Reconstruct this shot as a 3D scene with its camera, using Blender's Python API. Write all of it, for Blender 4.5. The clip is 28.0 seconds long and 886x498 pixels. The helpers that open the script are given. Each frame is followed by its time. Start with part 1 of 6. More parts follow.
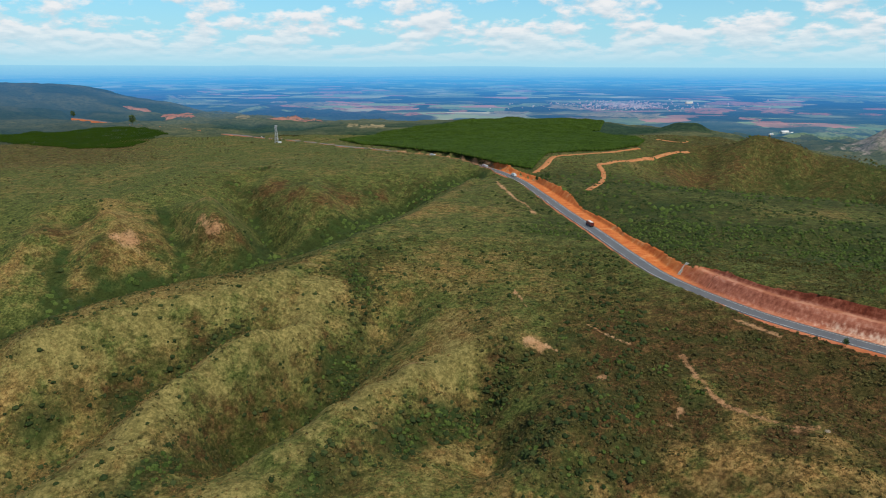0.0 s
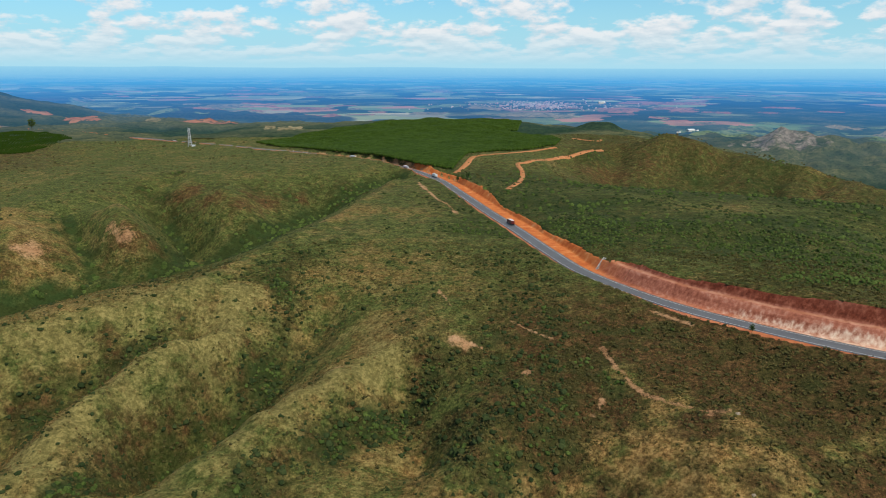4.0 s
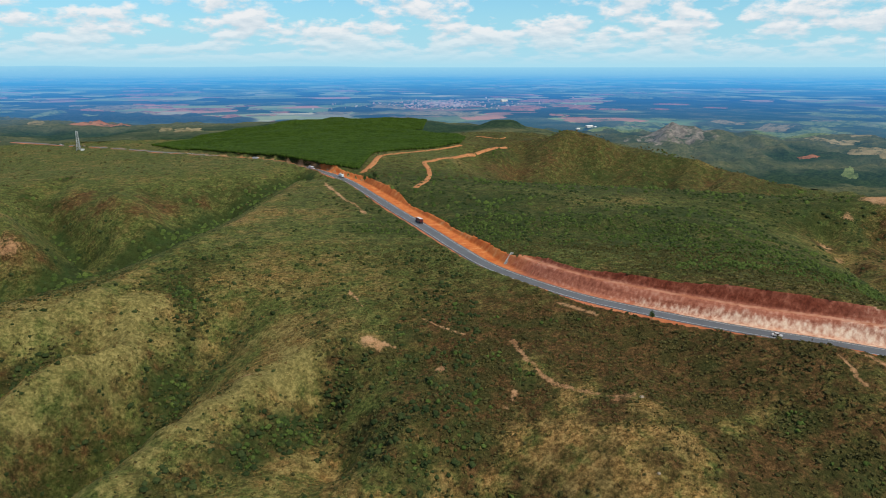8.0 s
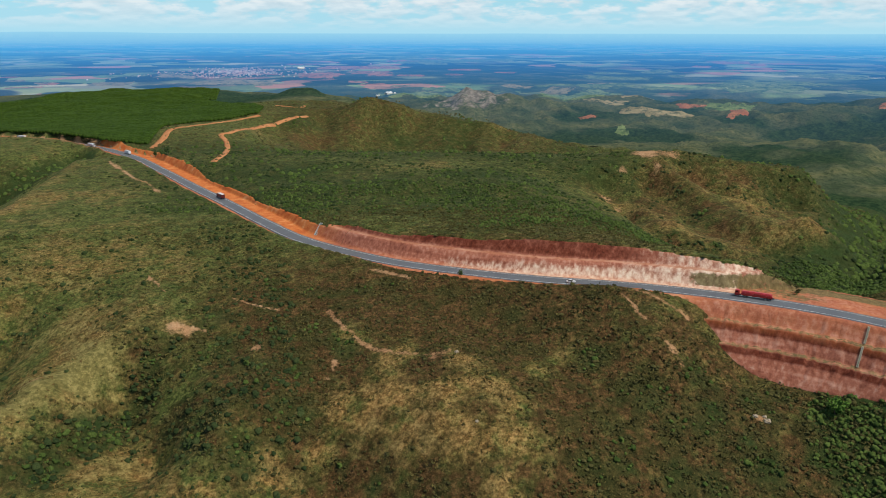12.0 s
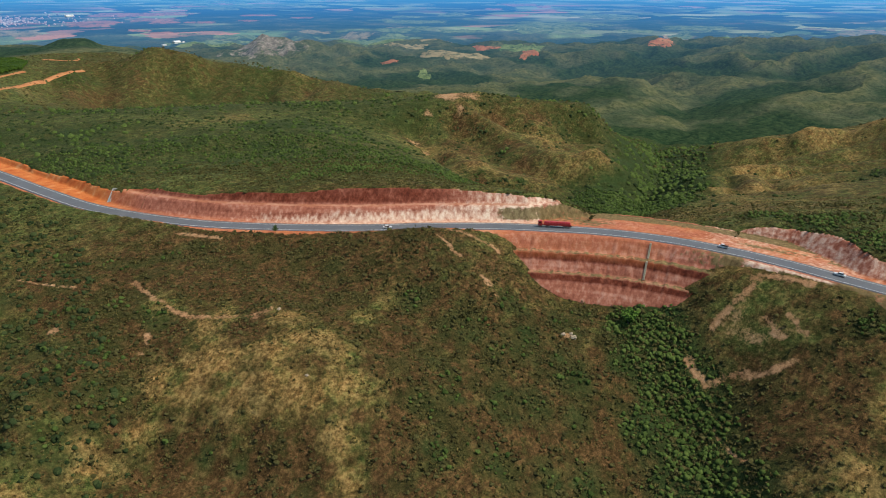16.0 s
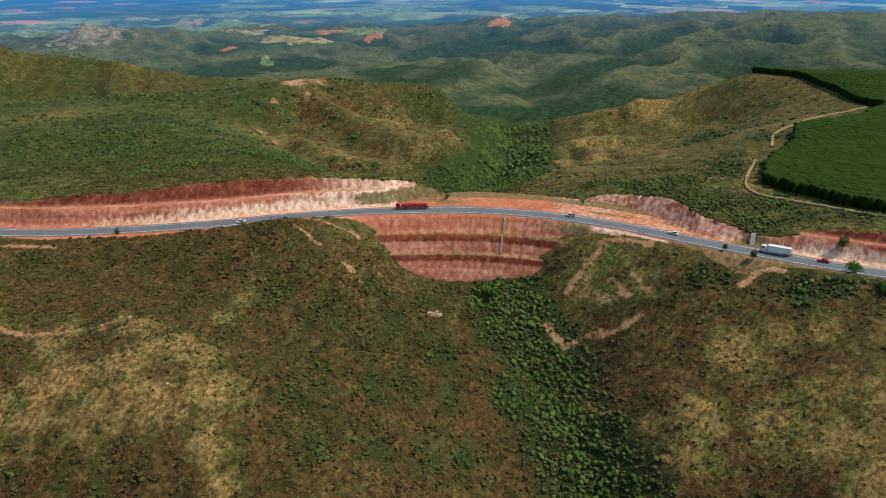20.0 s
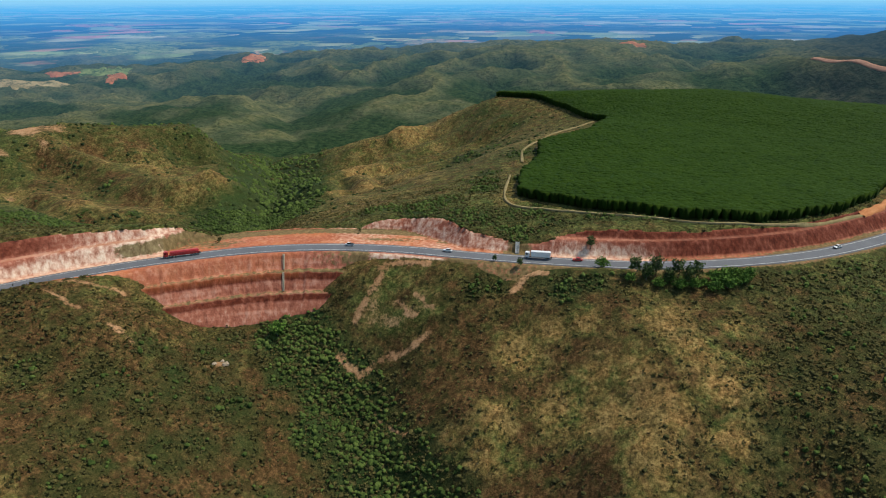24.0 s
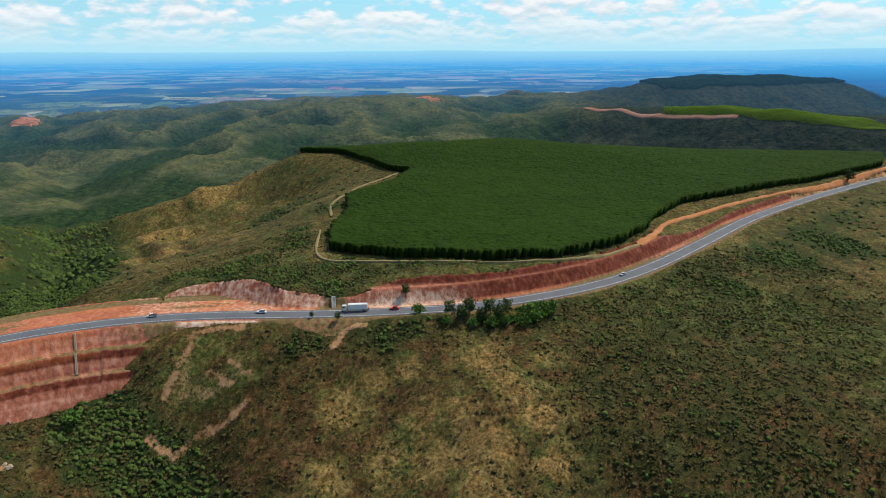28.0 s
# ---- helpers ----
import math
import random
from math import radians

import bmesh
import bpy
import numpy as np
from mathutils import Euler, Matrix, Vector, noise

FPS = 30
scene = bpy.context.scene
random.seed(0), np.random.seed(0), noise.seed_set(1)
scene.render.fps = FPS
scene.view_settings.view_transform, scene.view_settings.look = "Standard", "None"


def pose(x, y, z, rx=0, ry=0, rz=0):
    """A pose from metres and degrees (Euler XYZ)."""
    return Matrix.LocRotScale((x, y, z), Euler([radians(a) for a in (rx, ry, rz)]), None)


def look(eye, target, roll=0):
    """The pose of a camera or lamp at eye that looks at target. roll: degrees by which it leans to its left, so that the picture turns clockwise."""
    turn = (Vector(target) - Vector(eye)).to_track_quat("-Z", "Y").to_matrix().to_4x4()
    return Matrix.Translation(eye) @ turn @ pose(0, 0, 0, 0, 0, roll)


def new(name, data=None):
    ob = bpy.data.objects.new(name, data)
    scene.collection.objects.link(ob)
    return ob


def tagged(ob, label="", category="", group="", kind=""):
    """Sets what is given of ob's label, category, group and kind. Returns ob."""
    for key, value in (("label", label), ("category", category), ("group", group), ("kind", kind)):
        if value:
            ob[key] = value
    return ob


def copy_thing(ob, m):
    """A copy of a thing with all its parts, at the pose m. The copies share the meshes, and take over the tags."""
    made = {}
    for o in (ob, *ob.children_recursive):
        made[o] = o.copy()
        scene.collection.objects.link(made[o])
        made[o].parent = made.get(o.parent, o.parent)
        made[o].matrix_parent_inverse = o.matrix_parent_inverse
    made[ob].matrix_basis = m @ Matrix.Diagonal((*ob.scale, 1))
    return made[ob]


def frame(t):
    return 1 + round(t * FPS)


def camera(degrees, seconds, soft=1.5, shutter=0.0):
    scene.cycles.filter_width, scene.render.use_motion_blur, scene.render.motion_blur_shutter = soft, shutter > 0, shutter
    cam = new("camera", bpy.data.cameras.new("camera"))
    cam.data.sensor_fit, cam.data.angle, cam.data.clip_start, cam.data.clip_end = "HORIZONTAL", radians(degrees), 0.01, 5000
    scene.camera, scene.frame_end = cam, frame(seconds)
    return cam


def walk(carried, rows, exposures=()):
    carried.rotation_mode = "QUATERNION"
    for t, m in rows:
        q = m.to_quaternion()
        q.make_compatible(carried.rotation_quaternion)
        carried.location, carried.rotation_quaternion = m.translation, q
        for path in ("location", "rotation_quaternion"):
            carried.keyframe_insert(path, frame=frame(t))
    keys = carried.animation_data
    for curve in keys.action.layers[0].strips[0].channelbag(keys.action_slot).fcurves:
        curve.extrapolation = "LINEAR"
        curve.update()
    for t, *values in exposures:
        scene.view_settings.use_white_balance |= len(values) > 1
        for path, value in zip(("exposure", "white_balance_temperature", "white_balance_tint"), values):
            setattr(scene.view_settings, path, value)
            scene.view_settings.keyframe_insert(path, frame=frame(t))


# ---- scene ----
cam = camera(64.65, 28.0, soft=1.05)
PATH = [
    (0.0, pose(0, 0, 115, 75.49, -0.13, 1.28)),
    (0.5, pose(0, 0, 115, 75.51, -0.12, -0.25)),
    (1.0, pose(0, 0, 115, 75.51, -0.17, -1.09)),
    (1.5, pose(0, 0, 115, 75.52, -0.16, -1.79)),
    (2.0, pose(0, 0, 115, 75.53, -0.12, -2.53)),
    (2.5, pose(0, 0, 115, 75.56, -0.13, -3.26)),
    (3.0, pose(0, 0, 115, 75.58, -0.09, -4.00)),
    (3.5, pose(0, 0, 115, 75.58, -0.12, -4.67)),
    (5.5, pose(0, 0, 115, 75.58, -0.05, -7.35)),
    (6.0, pose(0, 0, 115, 75.56, -0.07, -8.57)),
    (6.5, pose(0, 0, 115, 75.55, -0.06, -9.40)),
    (7.0, pose(0, 0, 115, 75.55, -0.05, -10.53)),
    (7.5, pose(0, 0, 115, 75.55, -0.08, -11.66)),
    (8.0, pose(0, 0, 115, 75.51, -0.01, -12.85)),
    (8.5, pose(0, 0, 115, 75.42, -0.08, -15.08)),
    (9.0, pose(0, 0, 115, 75.33, -0.10, -17.15)),
    (9.5, pose(0, 0, 115, 75.13, -0.08, -19.02)),
    (10.0, pose(0, 0, 115, 74.86, -0.03, -20.83)),
    (10.5, pose(0, 0, 115, 73.68, -0.03, -22.86)),
    (11.0, pose(0, 0, 115, 72.99, 0.02, -24.91)),
    (11.5, pose(0, 0, 115, 72.94, -0.03, -26.90)),
    (12.0, pose(0, 0, 115, 72.96, -0.10, -28.84)),
    (12.5, pose(0, 0, 115, 72.87, -0.05, -30.79)),
    (14.5, pose(0, 0, 115, 71.02, -0.13, -38.44)),
    (15.0, pose(0, 0, 115, 70.29, -0.14, -40.47)),
    (15.5, pose(0, 0, 115, 69.55, -0.12, -42.56)),
    (16.0, pose(0, 0, 115, 68.81, -0.09, -44.62)),
    (16.5, pose(0, 0, 115, 68.05, -0.04, -46.28)),
    (17.0, pose(0, 0, 115, 67.57, -0.06, -47.77)),
    (17.5, pose(0, 0, 115, 67.57, -0.06, -49.30)),
    (18.0, pose(0, 0, 115, 67.55, 0.00, -50.84)),
    (18.5, pose(0, 0, 115, 67.54, 0.06, -52.36)),
    (19.0, pose(0, 0, 115, 67.53, 0.04, -53.87)),
    (19.5, pose(0, 0, 115, 67.56, 0.05, -55.37)),
    (20.0, pose(0, 0, 115, 67.55, 0.06, -56.92)),
    (20.5, pose(0, 0, 115, 67.55, 0.08, -58.92)),
    (22.5, pose(0, 0, 115, 68.41, 0.13, -68.20)),
    (23.0, pose(0, 0, 115, 68.96, 0.17, -70.92)),
    (23.5, pose(0, 0, 115, 69.51, 0.14, -73.63)),
    (24.0, pose(0, 0, 115, 70.05, 0.15, -75.97)),
    (24.5, pose(0, 0, 115, 70.57, 0.13, -78.23)),
    (25.0, pose(0, 0, 115, 71.11, 0.06, -80.49)),
    (25.5, pose(0, 0, 115, 71.63, 0.16, -82.75)),
    (26.0, pose(0, 0, 115, 72.17, 0.14, -84.82)),
    (26.5, pose(0, 0, 115, 72.70, 0.13, -86.88)),
    (27.0, pose(0, 0, 115, 73.21, 0.15, -88.74)),
    (27.5, pose(0, 0, 115, 73.74, 0.20, -90.29)),
    (28.0, pose(0, 0, 115, 74.32, 0.19, -91.83)),
]
walk(cam, PATH, [(0.0, -0.13), (8.0, -0.13), (12.0, -0.11), (16.0, 0.06), (18.0, 0.13), (20.0, 0.14), (23.0, 0.10), (28.0, 0.0)])
EYE_Z = 115.0

# ---- daylight ----
SUN_AZ, SUN_EL = 142.0, 54.0          # compass angle clockwise from +y, height
world = bpy.data.worlds.new("sky")
scene.world = world
world.use_nodes = True
wt = world.node_tree
wt.nodes.clear()


def wnode(kind, **kw):
    n = wt.nodes.new(kind)
    for k, v in kw.items():
        n.inputs[k].default_value = v
    return n


sky = wt.nodes.new("ShaderNodeTexSky")
sky.sky_type = "NISHITA"
sky.sun_disc = False
sky.sun_elevation = radians(SUN_EL)
sky.sun_rotation = radians(SUN_AZ)
sky.air_density, sky.dust_density, sky.ozone_density = 1.0, 0.6, 2.0
tex = wt.nodes.new("ShaderNodeTexCoord")
sep = wt.nodes.new("ShaderNodeSeparateXYZ")
wt.links.new(tex.outputs["Generated"], sep.inputs[0])


def wmath(op, a, b=0.0, clamp=False):
    n = wt.nodes.new("ShaderNodeMath")
    n.operation, n.use_clamp = op, clamp
    for i, v in enumerate((a, b)):
        if isinstance(v, (int, float)):
            n.inputs[i].default_value = v
        else:
            wt.links.new(v, n.inputs[i])
    return n.outputs[0]


def wramp(x, stops):
    n = wt.nodes.new("ShaderNodeValToRGB")
    e = n.color_ramp.elements
    while len(e) < len(stops):
        e.new(0.5)
    for k, (p, c) in enumerate(stops):
        e[k].position, e[k].color = p, (*c, 1)
    wt.links.new(x, n.inputs[0])
    return n.outputs[0]


def wmix(f, a, b):
    n = wt.nodes.new("ShaderNodeMix")
    n.data_type = "RGBA"
    for s, v in ((0, f), (6, a), (7, b)):
        if isinstance(v, (tuple, float)):
            n.inputs[s].default_value = v
        else:
            wt.links.new(v, n.inputs[s])
    return n.outputs[2]


def wscale(c, k):
    n = wt.nodes.new("ShaderNodeVectorMath")
    n.operation = "MULTIPLY"
    wt.links.new(c, n.inputs[0])
    n.inputs[1].default_value = k
    return n.outputs[0]


# fair-weather cumulus: heaps that shrink and flatten towards the horizon
high = wmath("MAXIMUM", sep.outputs[2], 0.0)
squash = wmath("ADD", high, 0.05)
lift = wmath("MULTIPLY", wmath("LOGARITHM", squash, 2.718), 6.4)
comb = wt.nodes.new("ShaderNodeCombineXYZ")
wt.links.new(wmath("MULTIPLY", sep.outputs[0], 23.0), comb.inputs[0])
wt.links.new(wmath("MULTIPLY", sep.outputs[1], 23.0), comb.inputs[1])
wt.links.new(lift, comb.inputs[2])


def heaps(shift):
    mv = wt.nodes.new("ShaderNodeVectorMath")
    mv.operation = "ADD"
    wt.links.new(comb.outputs[0], mv.inputs[0])
    mv.inputs[1].default_value = (3.1, 1.7, shift)
    a = wnode("ShaderNodeTexNoise", Scale=1.15, Detail=8.0, Roughness=0.55)
    b = wnode("ShaderNodeTexNoise", Scale=0.42, Detail=3.0, Roughness=0.5)
    wt.links.new(mv.outputs[0], a.inputs["Vector"])
    wt.links.new(mv.outputs[0], b.inputs["Vector"])
    return wmath("ADD", wmath("MULTIPLY", a.outputs["Fac"], 0.6), wmath("MULTIPLY", b.outputs["Fac"], 0.4))


body, above = heaps(0.0), heaps(0.42)
band = wramp(sep.outputs[2], [(0.0, (0.10, 0.10, 0.10)), (0.045, (0.075, 0.075, 0.075)), (0.07, (0.01, 0.01, 0.01)), (0.14, (0.0, 0.0, 0.0))])
cover = wramp(wmath("ADD", body, band), [(0.495, (0, 0, 0)), (0.585, (1, 1, 1))])
lit = wramp(wmath("ADD", wmath("SUBTRACT", body, above), 0.5), [(0.38, (0.68, 0.78, 0.85)), (0.50, (0.84, 0.90, 0.94)), (0.58, (1.0, 1.0, 1.0))])
fade = wramp(sep.outputs[2], [(0.004, (0.0, 0.0, 0.0)), (0.022, (0.45, 0.45, 0.45)), (0.05, (0.95, 0.95, 0.95)), (0.08, (1, 1, 1))])
haze = wramp(sep.outputs[2], [(0.0, (1, 1, 1)), (0.03, (0.85, 0.85, 0.85)), (0.13, (0.0, 0.0, 0.0))])
clear = wscale(sky.outputs[0], (0.62, 1.22, 1.52))
hazed = wmix(haze, clear, (4.5, 7.9, 9.5, 1))
sky_all = wmix(wmath("MULTIPLY", cover, fade), hazed, wscale(lit, (9.3, 9.5, 9.7)))
bg = wnode("ShaderNodeBackground", Strength=0.10)
wt.links.new(sky_all, bg.inputs[0])
wout = wt.nodes.new("ShaderNodeOutputWorld")
wt.links.new(bg.outputs[0], wout.inputs[0])

sun_data = bpy.data.lights.new("sun", "SUN")
sun_data.energy, sun_data.angle, sun_data.color = 4.6, radians(0.6), (1.0, 0.93, 0.80)
sun = new("sun", sun_data)
_sd = Vector((math.sin(radians(SUN_AZ)) * math.cos(radians(SUN_EL)), math.cos(radians(SUN_AZ)) * math.cos(radians(SUN_EL)), math.sin(radians(SUN_EL))))
sun.matrix_world = look(_sd * 900, (0, 0, 0))


# ---- materials ----
class Mat:
    """A small node-graph writer."""

    def __init__(self, name, rough=0.9, spec=0.15, metal=0.0):
        self.m = bpy.data.materials.new(name)
        self.m.use_nodes = True
        self.t = self.m.node_tree
        self.b = self.t.nodes["Principled BSDF"]
        self.b.inputs["Roughness"].default_value = rough
        self.b.inputs["Specular IOR Level"].default_value = spec
        self.b.inputs["Metallic"].default_value = metal

    def n(self, kind):
        return self.t.nodes.new(kind)

    def put(self, sock, v):
        if isinstance(v, (int, float)):
            sock.default_value = v
        elif isinstance(v, tuple):
            sock.default_value = (*v, 1.0) if len(v) == 3 and len(sock.default_value) == 4 else v
        else:
            self.t.links.new(v, sock)

    def pos(self, scale=(1.0, 1.0, 1.0)):
        g = self.n("ShaderNodeNewGeometry")
        v = self.n("ShaderNodeVectorMath")
        v.operation = "MULTIPLY"
        self.put(v.inputs[0], g.outputs["Position"])
        v.inputs[1].default_value = scale
        return v.outputs[0]

    def noise(self, size, detail=4.0, rough=0.55, scale=(1.0, 1.0, 1.0), distort=0.0):
        x = self.n("ShaderNodeTexNoise")
        self.put(x.inputs["Vector"], self.pos(scale))
        x.inputs["Scale"].default_value, x.inputs["Detail"].default_value = 1.0 / size, detail
        x.inputs["Roughness"].default_value, x.inputs["Distortion"].default_value = rough, distort
        return x.outputs["Fac"]

    def cells(self, size, feature="F1", out="Distance", scale=(1.0, 1.0, 1.0)):
        x = self.n("ShaderNodeTexVoronoi")
        x.feature = feature
        self.put(x.inputs["Vector"], self.pos(scale))
        x.inputs["Scale"].default_value = 1.0 / size
        return x.outputs[out]

    def attr(self, name):
        a = self.n("ShaderNodeAttribute")
        a.attribute_name = name
        return a.outputs["Fac"]

    def island(self):
        return self.n("ShaderNodeNewGeometry").outputs["Random Per Island"]

    def math(self, op, a, b=0.0, clamp=False):
        x = self.n("ShaderNodeMath")
        x.operation, x.use_clamp = op, clamp
        self.put(x.inputs[0], a)
        self.put(x.inputs[1], b)
        return x.outputs[0]

    def ramp(self, x, *stops):
        r = self.n("ShaderNodeValToRGB")
        e = r.color_ramp.elements
        while len(e) < len(stops):
            e.new(0.5)
        for k, (p, c) in enumerate(stops):
            c = (c, c, c) if isinstance(c, (int, float)) else c
            e[k].position, e[k].color = p, (*c, 1)
        self.put(r.inputs[0], x)
        return r.outputs[0]

    def mix(self, f, a, b, how="MIX"):
        x = self.n("ShaderNodeMix")
        x.data_type, x.blend_type = "RGBA", how
        self.put(x.inputs[0], f)
        self.put(x.inputs[6], a)
        self.put(x.inputs[7], b)
        return x.outputs[2]

    def color(self, c, tone=0.74):
        self.put(self.b.inputs["Base Color"], self.mix(1.0, c, (tone, tone, tone), "MULTIPLY"))
        return self

    def bump(self, h, depth, strength=0.6):
        x = self.n("ShaderNodeBump")
        x.inputs["Strength"].default_value, x.inputs["Distance"].default_value = strength, depth
        self.put(x.inputs["Height"], h)
        self.put(self.b.inputs["Normal"], x.outputs[0])
        return self


def ground_material():
    m = Mat("savanna_ground", 0.95, 0.05)
    big, mid, fine, tiny = m.noise(70, 5), m.noise(15, 6, 0.62), m.noise(1.7, 7, 0.80), m.noise(0.7, 3, 0.65)
    fine = m.math("ADD", m.math("MULTIPLY", fine, 0.68), m.math("MULTIPLY", m.noise(5.5, 6, 0.72), 0.32))
    dry = m.math("ADD", m.attr("dry"), m.math("MULTIPLY", m.math("SUBTRACT", mid, 0.5), 1.9))
    dry = m.math("ADD", dry, m.math("MULTIPLY", m.math("SUBTRACT", m.noise(4.0, 5, 0.7), 0.5), 1.3))
    dry = m.math("ADD", dry, m.math("MULTIPLY", m.math("SUBTRACT", big, 0.5), 0.9), True)
    green = m.ramp(fine, (0.41, (0.024, 0.038, 0.009)), (0.5, (0.078, 0.094, 0.023)), (0.59, (0.185, 0.185, 0.052)))
    straw = m.ramp(fine, (0.41, (0.076, 0.045, 0.014)), (0.5, (0.240, 0.133, 0.042)), (0.59, (0.50, 0.300, 0.108)))
    lawn = m.ramp(fine, (0.40, (0.105, 0.092, 0.028)), (0.5, (0.200, 0.170, 0.053)), (0.60, (0.355, 0.285, 0.100)))
    straw = m.mix(m.ramp(mid, (0.46, 0.0), (0.60, 0.6)), straw, m.ramp(fine, (0.41, (0.042, 0.040, 0.013)), (0.59, (0.215, 0.180, 0.062))))
    straw = m.mix(m.ramp(m.math("ADD", m.attr("meadow"), m.math("MULTIPLY", m.math("SUBTRACT", m.noise(11, 5, 0.65), 0.5), 1.2)), (0.35, 0.0), (0.75, 0.9)), straw, lawn)
    wood_and_shade = m.ramp(fine, (0.38, (0.020, 0.034, 0.010)), (0.62, (0.052, 0.080, 0.021)))
    brush = m.ramp(fine, (0.41, (0.037, 0.023, 0.009)), (0.5, (0.079, 0.045, 0.016)), (0.59, (0.188, 0.102, 0.039)))
    c = m.mix(m.ramp(dry, (0.25, 0.0), (0.80, 1.0)), green, straw)
    thick = m.math("ADD", m.attr("brush"), m.math("MULTIPLY", m.math("SUBTRACT", m.noise(7, 6, 0.68), 0.5), 2.4), True)
    c = m.mix(m.ramp(thick, (0.15, 0.0), (0.85, 1.0)), c, brush)
    lush = m.math("ADD", m.attr("lush"), m.math("MULTIPLY", m.math("SUBTRACT", mid, 0.5), 1.0), True)
    c = m.mix(m.ramp(lush, (0.35, 0.0), (0.7, 1.0)), c, wood_and_shade)
    clumps = m.math("ADD", m.noise(9, 6, 0.68), m.math("MULTIPLY", m.math("SUBTRACT", m.attr("lush"), m.attr("dry")), 0.17))
    c = m.mix(m.ramp(clumps, (0.52, 0.0), (0.60, 0.62)), c, m.ramp(fine, (0.38, (0.017, 0.023, 0.006)), (0.62, (0.056, 0.064, 0.017))))
    soil = m.math("ADD", m.attr("soil"), m.math("MULTIPLY", m.math("SUBTRACT", mid, 0.5), 1.4))
    soil = m.math("ADD", soil, m.math("MULTIPLY", m.math("SUBTRACT", fine, 0.5), 2.4), True)
    earth = m.ramp(m.math("ADD", m.math("MULTIPLY", mid, 0.6), m.math("MULTIPLY", tiny, 0.4)),
                   (0.3, (0.28, 0.115, 0.052)), (0.55, (0.46, 0.255, 0.125)), (0.8, (0.66, 0.46, 0.27)))
    c = m.mix(m.ramp(soil, (0.40, 0.0), (0.80, 1.0)), c, earth)
    m.color(c)
    return m.bump(m.math("ADD", m.math("MULTIPLY", fine, 1.2), m.math("MULTIPLY", tiny, 0.6)), 0.8, 0.6).m


def bank_material():
    m = Mat("cut_bank_earth", 0.92, 0.1)
    rill = m.noise(2.2, 5, 0.6, (1, 1, 0.10))
    layer = m.noise(2.5, 4, 0.6, (0.06, 0.06, 1))
    stain = m.noise(14, 4, 0.6)
    h = m.math("ADD", m.attr("pale"), m.math("MULTIPLY", m.math("SUBTRACT", rill, 0.5), 0.7))
    h = m.math("ADD", h, m.math("MULTIPLY", m.math("SUBTRACT", stain, 0.5), 0.7), True)
    red = m.ramp(m.math("ADD", m.math("MULTIPLY", layer, 0.42), m.math("MULTIPLY", rill, 0.58)),
                 (0.36, (0.24, 0.070, 0.038)), (0.50, (0.43, 0.150, 0.088)), (0.66, (0.64, 0.31, 0.205)))
    pale = m.ramp(rill, (0.34, (0.50, 0.24, 0.15)), (0.48, (0.73, 0.46, 0.32)), (0.63, (0.87, 0.67, 0.49)))
    orange = m.ramp(m.noise(7, 6, 0.65), (0.32, (0.48, 0.105, 0.024)), (0.55, (0.66, 0.200, 0.052)), (0.74, (0.76, 0.38, 0.16)))
    c = m.mix(m.ramp(h, (0.35, 0.0), (0.75, 1.0)), red, pale)
    # deep red earth of the cuttings, and painted shade below the fill's berms
    deep_red_or_shade = m.math("ADD", m.attr("deep_red_or_shade"), m.math("MULTIPLY", m.math("SUBTRACT", stain, 0.5), 0.9), True)
    c = m.mix(m.math("MULTIPLY", deep_red_or_shade, 0.97), c, m.ramp(rill, (0.36, (0.085, 0.017, 0.009)), (0.52, (0.150, 0.033, 0.016)), (0.68, (0.25, 0.075, 0.040))))
    c = m.mix(m.attr("ledge"), c, m.ramp(stain, (0.40, (0.40, 0.150, 0.070)), (0.62, (0.62, 0.32, 0.20))))
    c = m.mix(m.attr("orange"), c, orange)
    weed = m.math("ADD", m.attr("weed"), m.math("MULTIPLY", m.math("SUBTRACT", m.noise(2.0, 5), 0.5), 1.2), True)
    c = m.mix(m.ramp(weed, (0.45, 0.0), (0.70, 0.9)), c, m.ramp(rill, (0.3, (0.085, 0.070, 0.026)), (0.7, (0.25, 0.19, 0.075))))
    m.color(c)
    return m.bump(m.math("ADD", rill, m.math("MULTIPLY", m.noise(0.9, 5, 0.6, (1, 1, 0.12)), 0.5)), 0.8, 0.45).m


def plain_rough(name, a, b, size, rough=0.85, spec=0.2, metal=0.0, bump=0.0):
    m = Mat(name, rough, spec, metal)
    f = m.math("ADD", m.math("MULTIPLY", m.noise(size, 5), 0.6), m.math("MULTIPLY", m.noise(size * 0.13, 4), 0.4))
    m.color(m.ramp(f, (0.32, a), (0.68, b)))
    if bump:
        m.bump(f, bump)
    return m.m


def leaf_material(name, dark, mid, light, grain=0.6, loose=0.9, mottle=1.6):
    m = Mat(name, 0.9, 0.04)
    f = m.math("ADD", m.math("MULTIPLY", m.island(), 0.5), m.math("MULTIPLY", m.noise(26, 3), 0.65))
    f = m.math("ADD", f, m.math("MULTIPLY", m.math("SUBTRACT", m.noise(grain, 4, 0.7), 0.5), mottle))
    m.color(m.ramp(f, (0.2, dark), (0.55, mid), (0.95, light)))
    g = m.n("ShaderNodeNewGeometry")
    up = m.n("ShaderNodeVectorMath")          # loose foliage catches light from above on every side
    up.operation = "ADD"
    m.put(up.inputs[0], g.outputs["Normal"])
    up.inputs[1].default_value = (0.0, 0.0, loose)
    x = m.n("ShaderNodeVectorMath")
    x.operation = "NORMALIZE"
    m.put(x.inputs[0], up.outputs[0])
    m.put(m.b.inputs["Normal"], x.outputs[0])
    return m.m


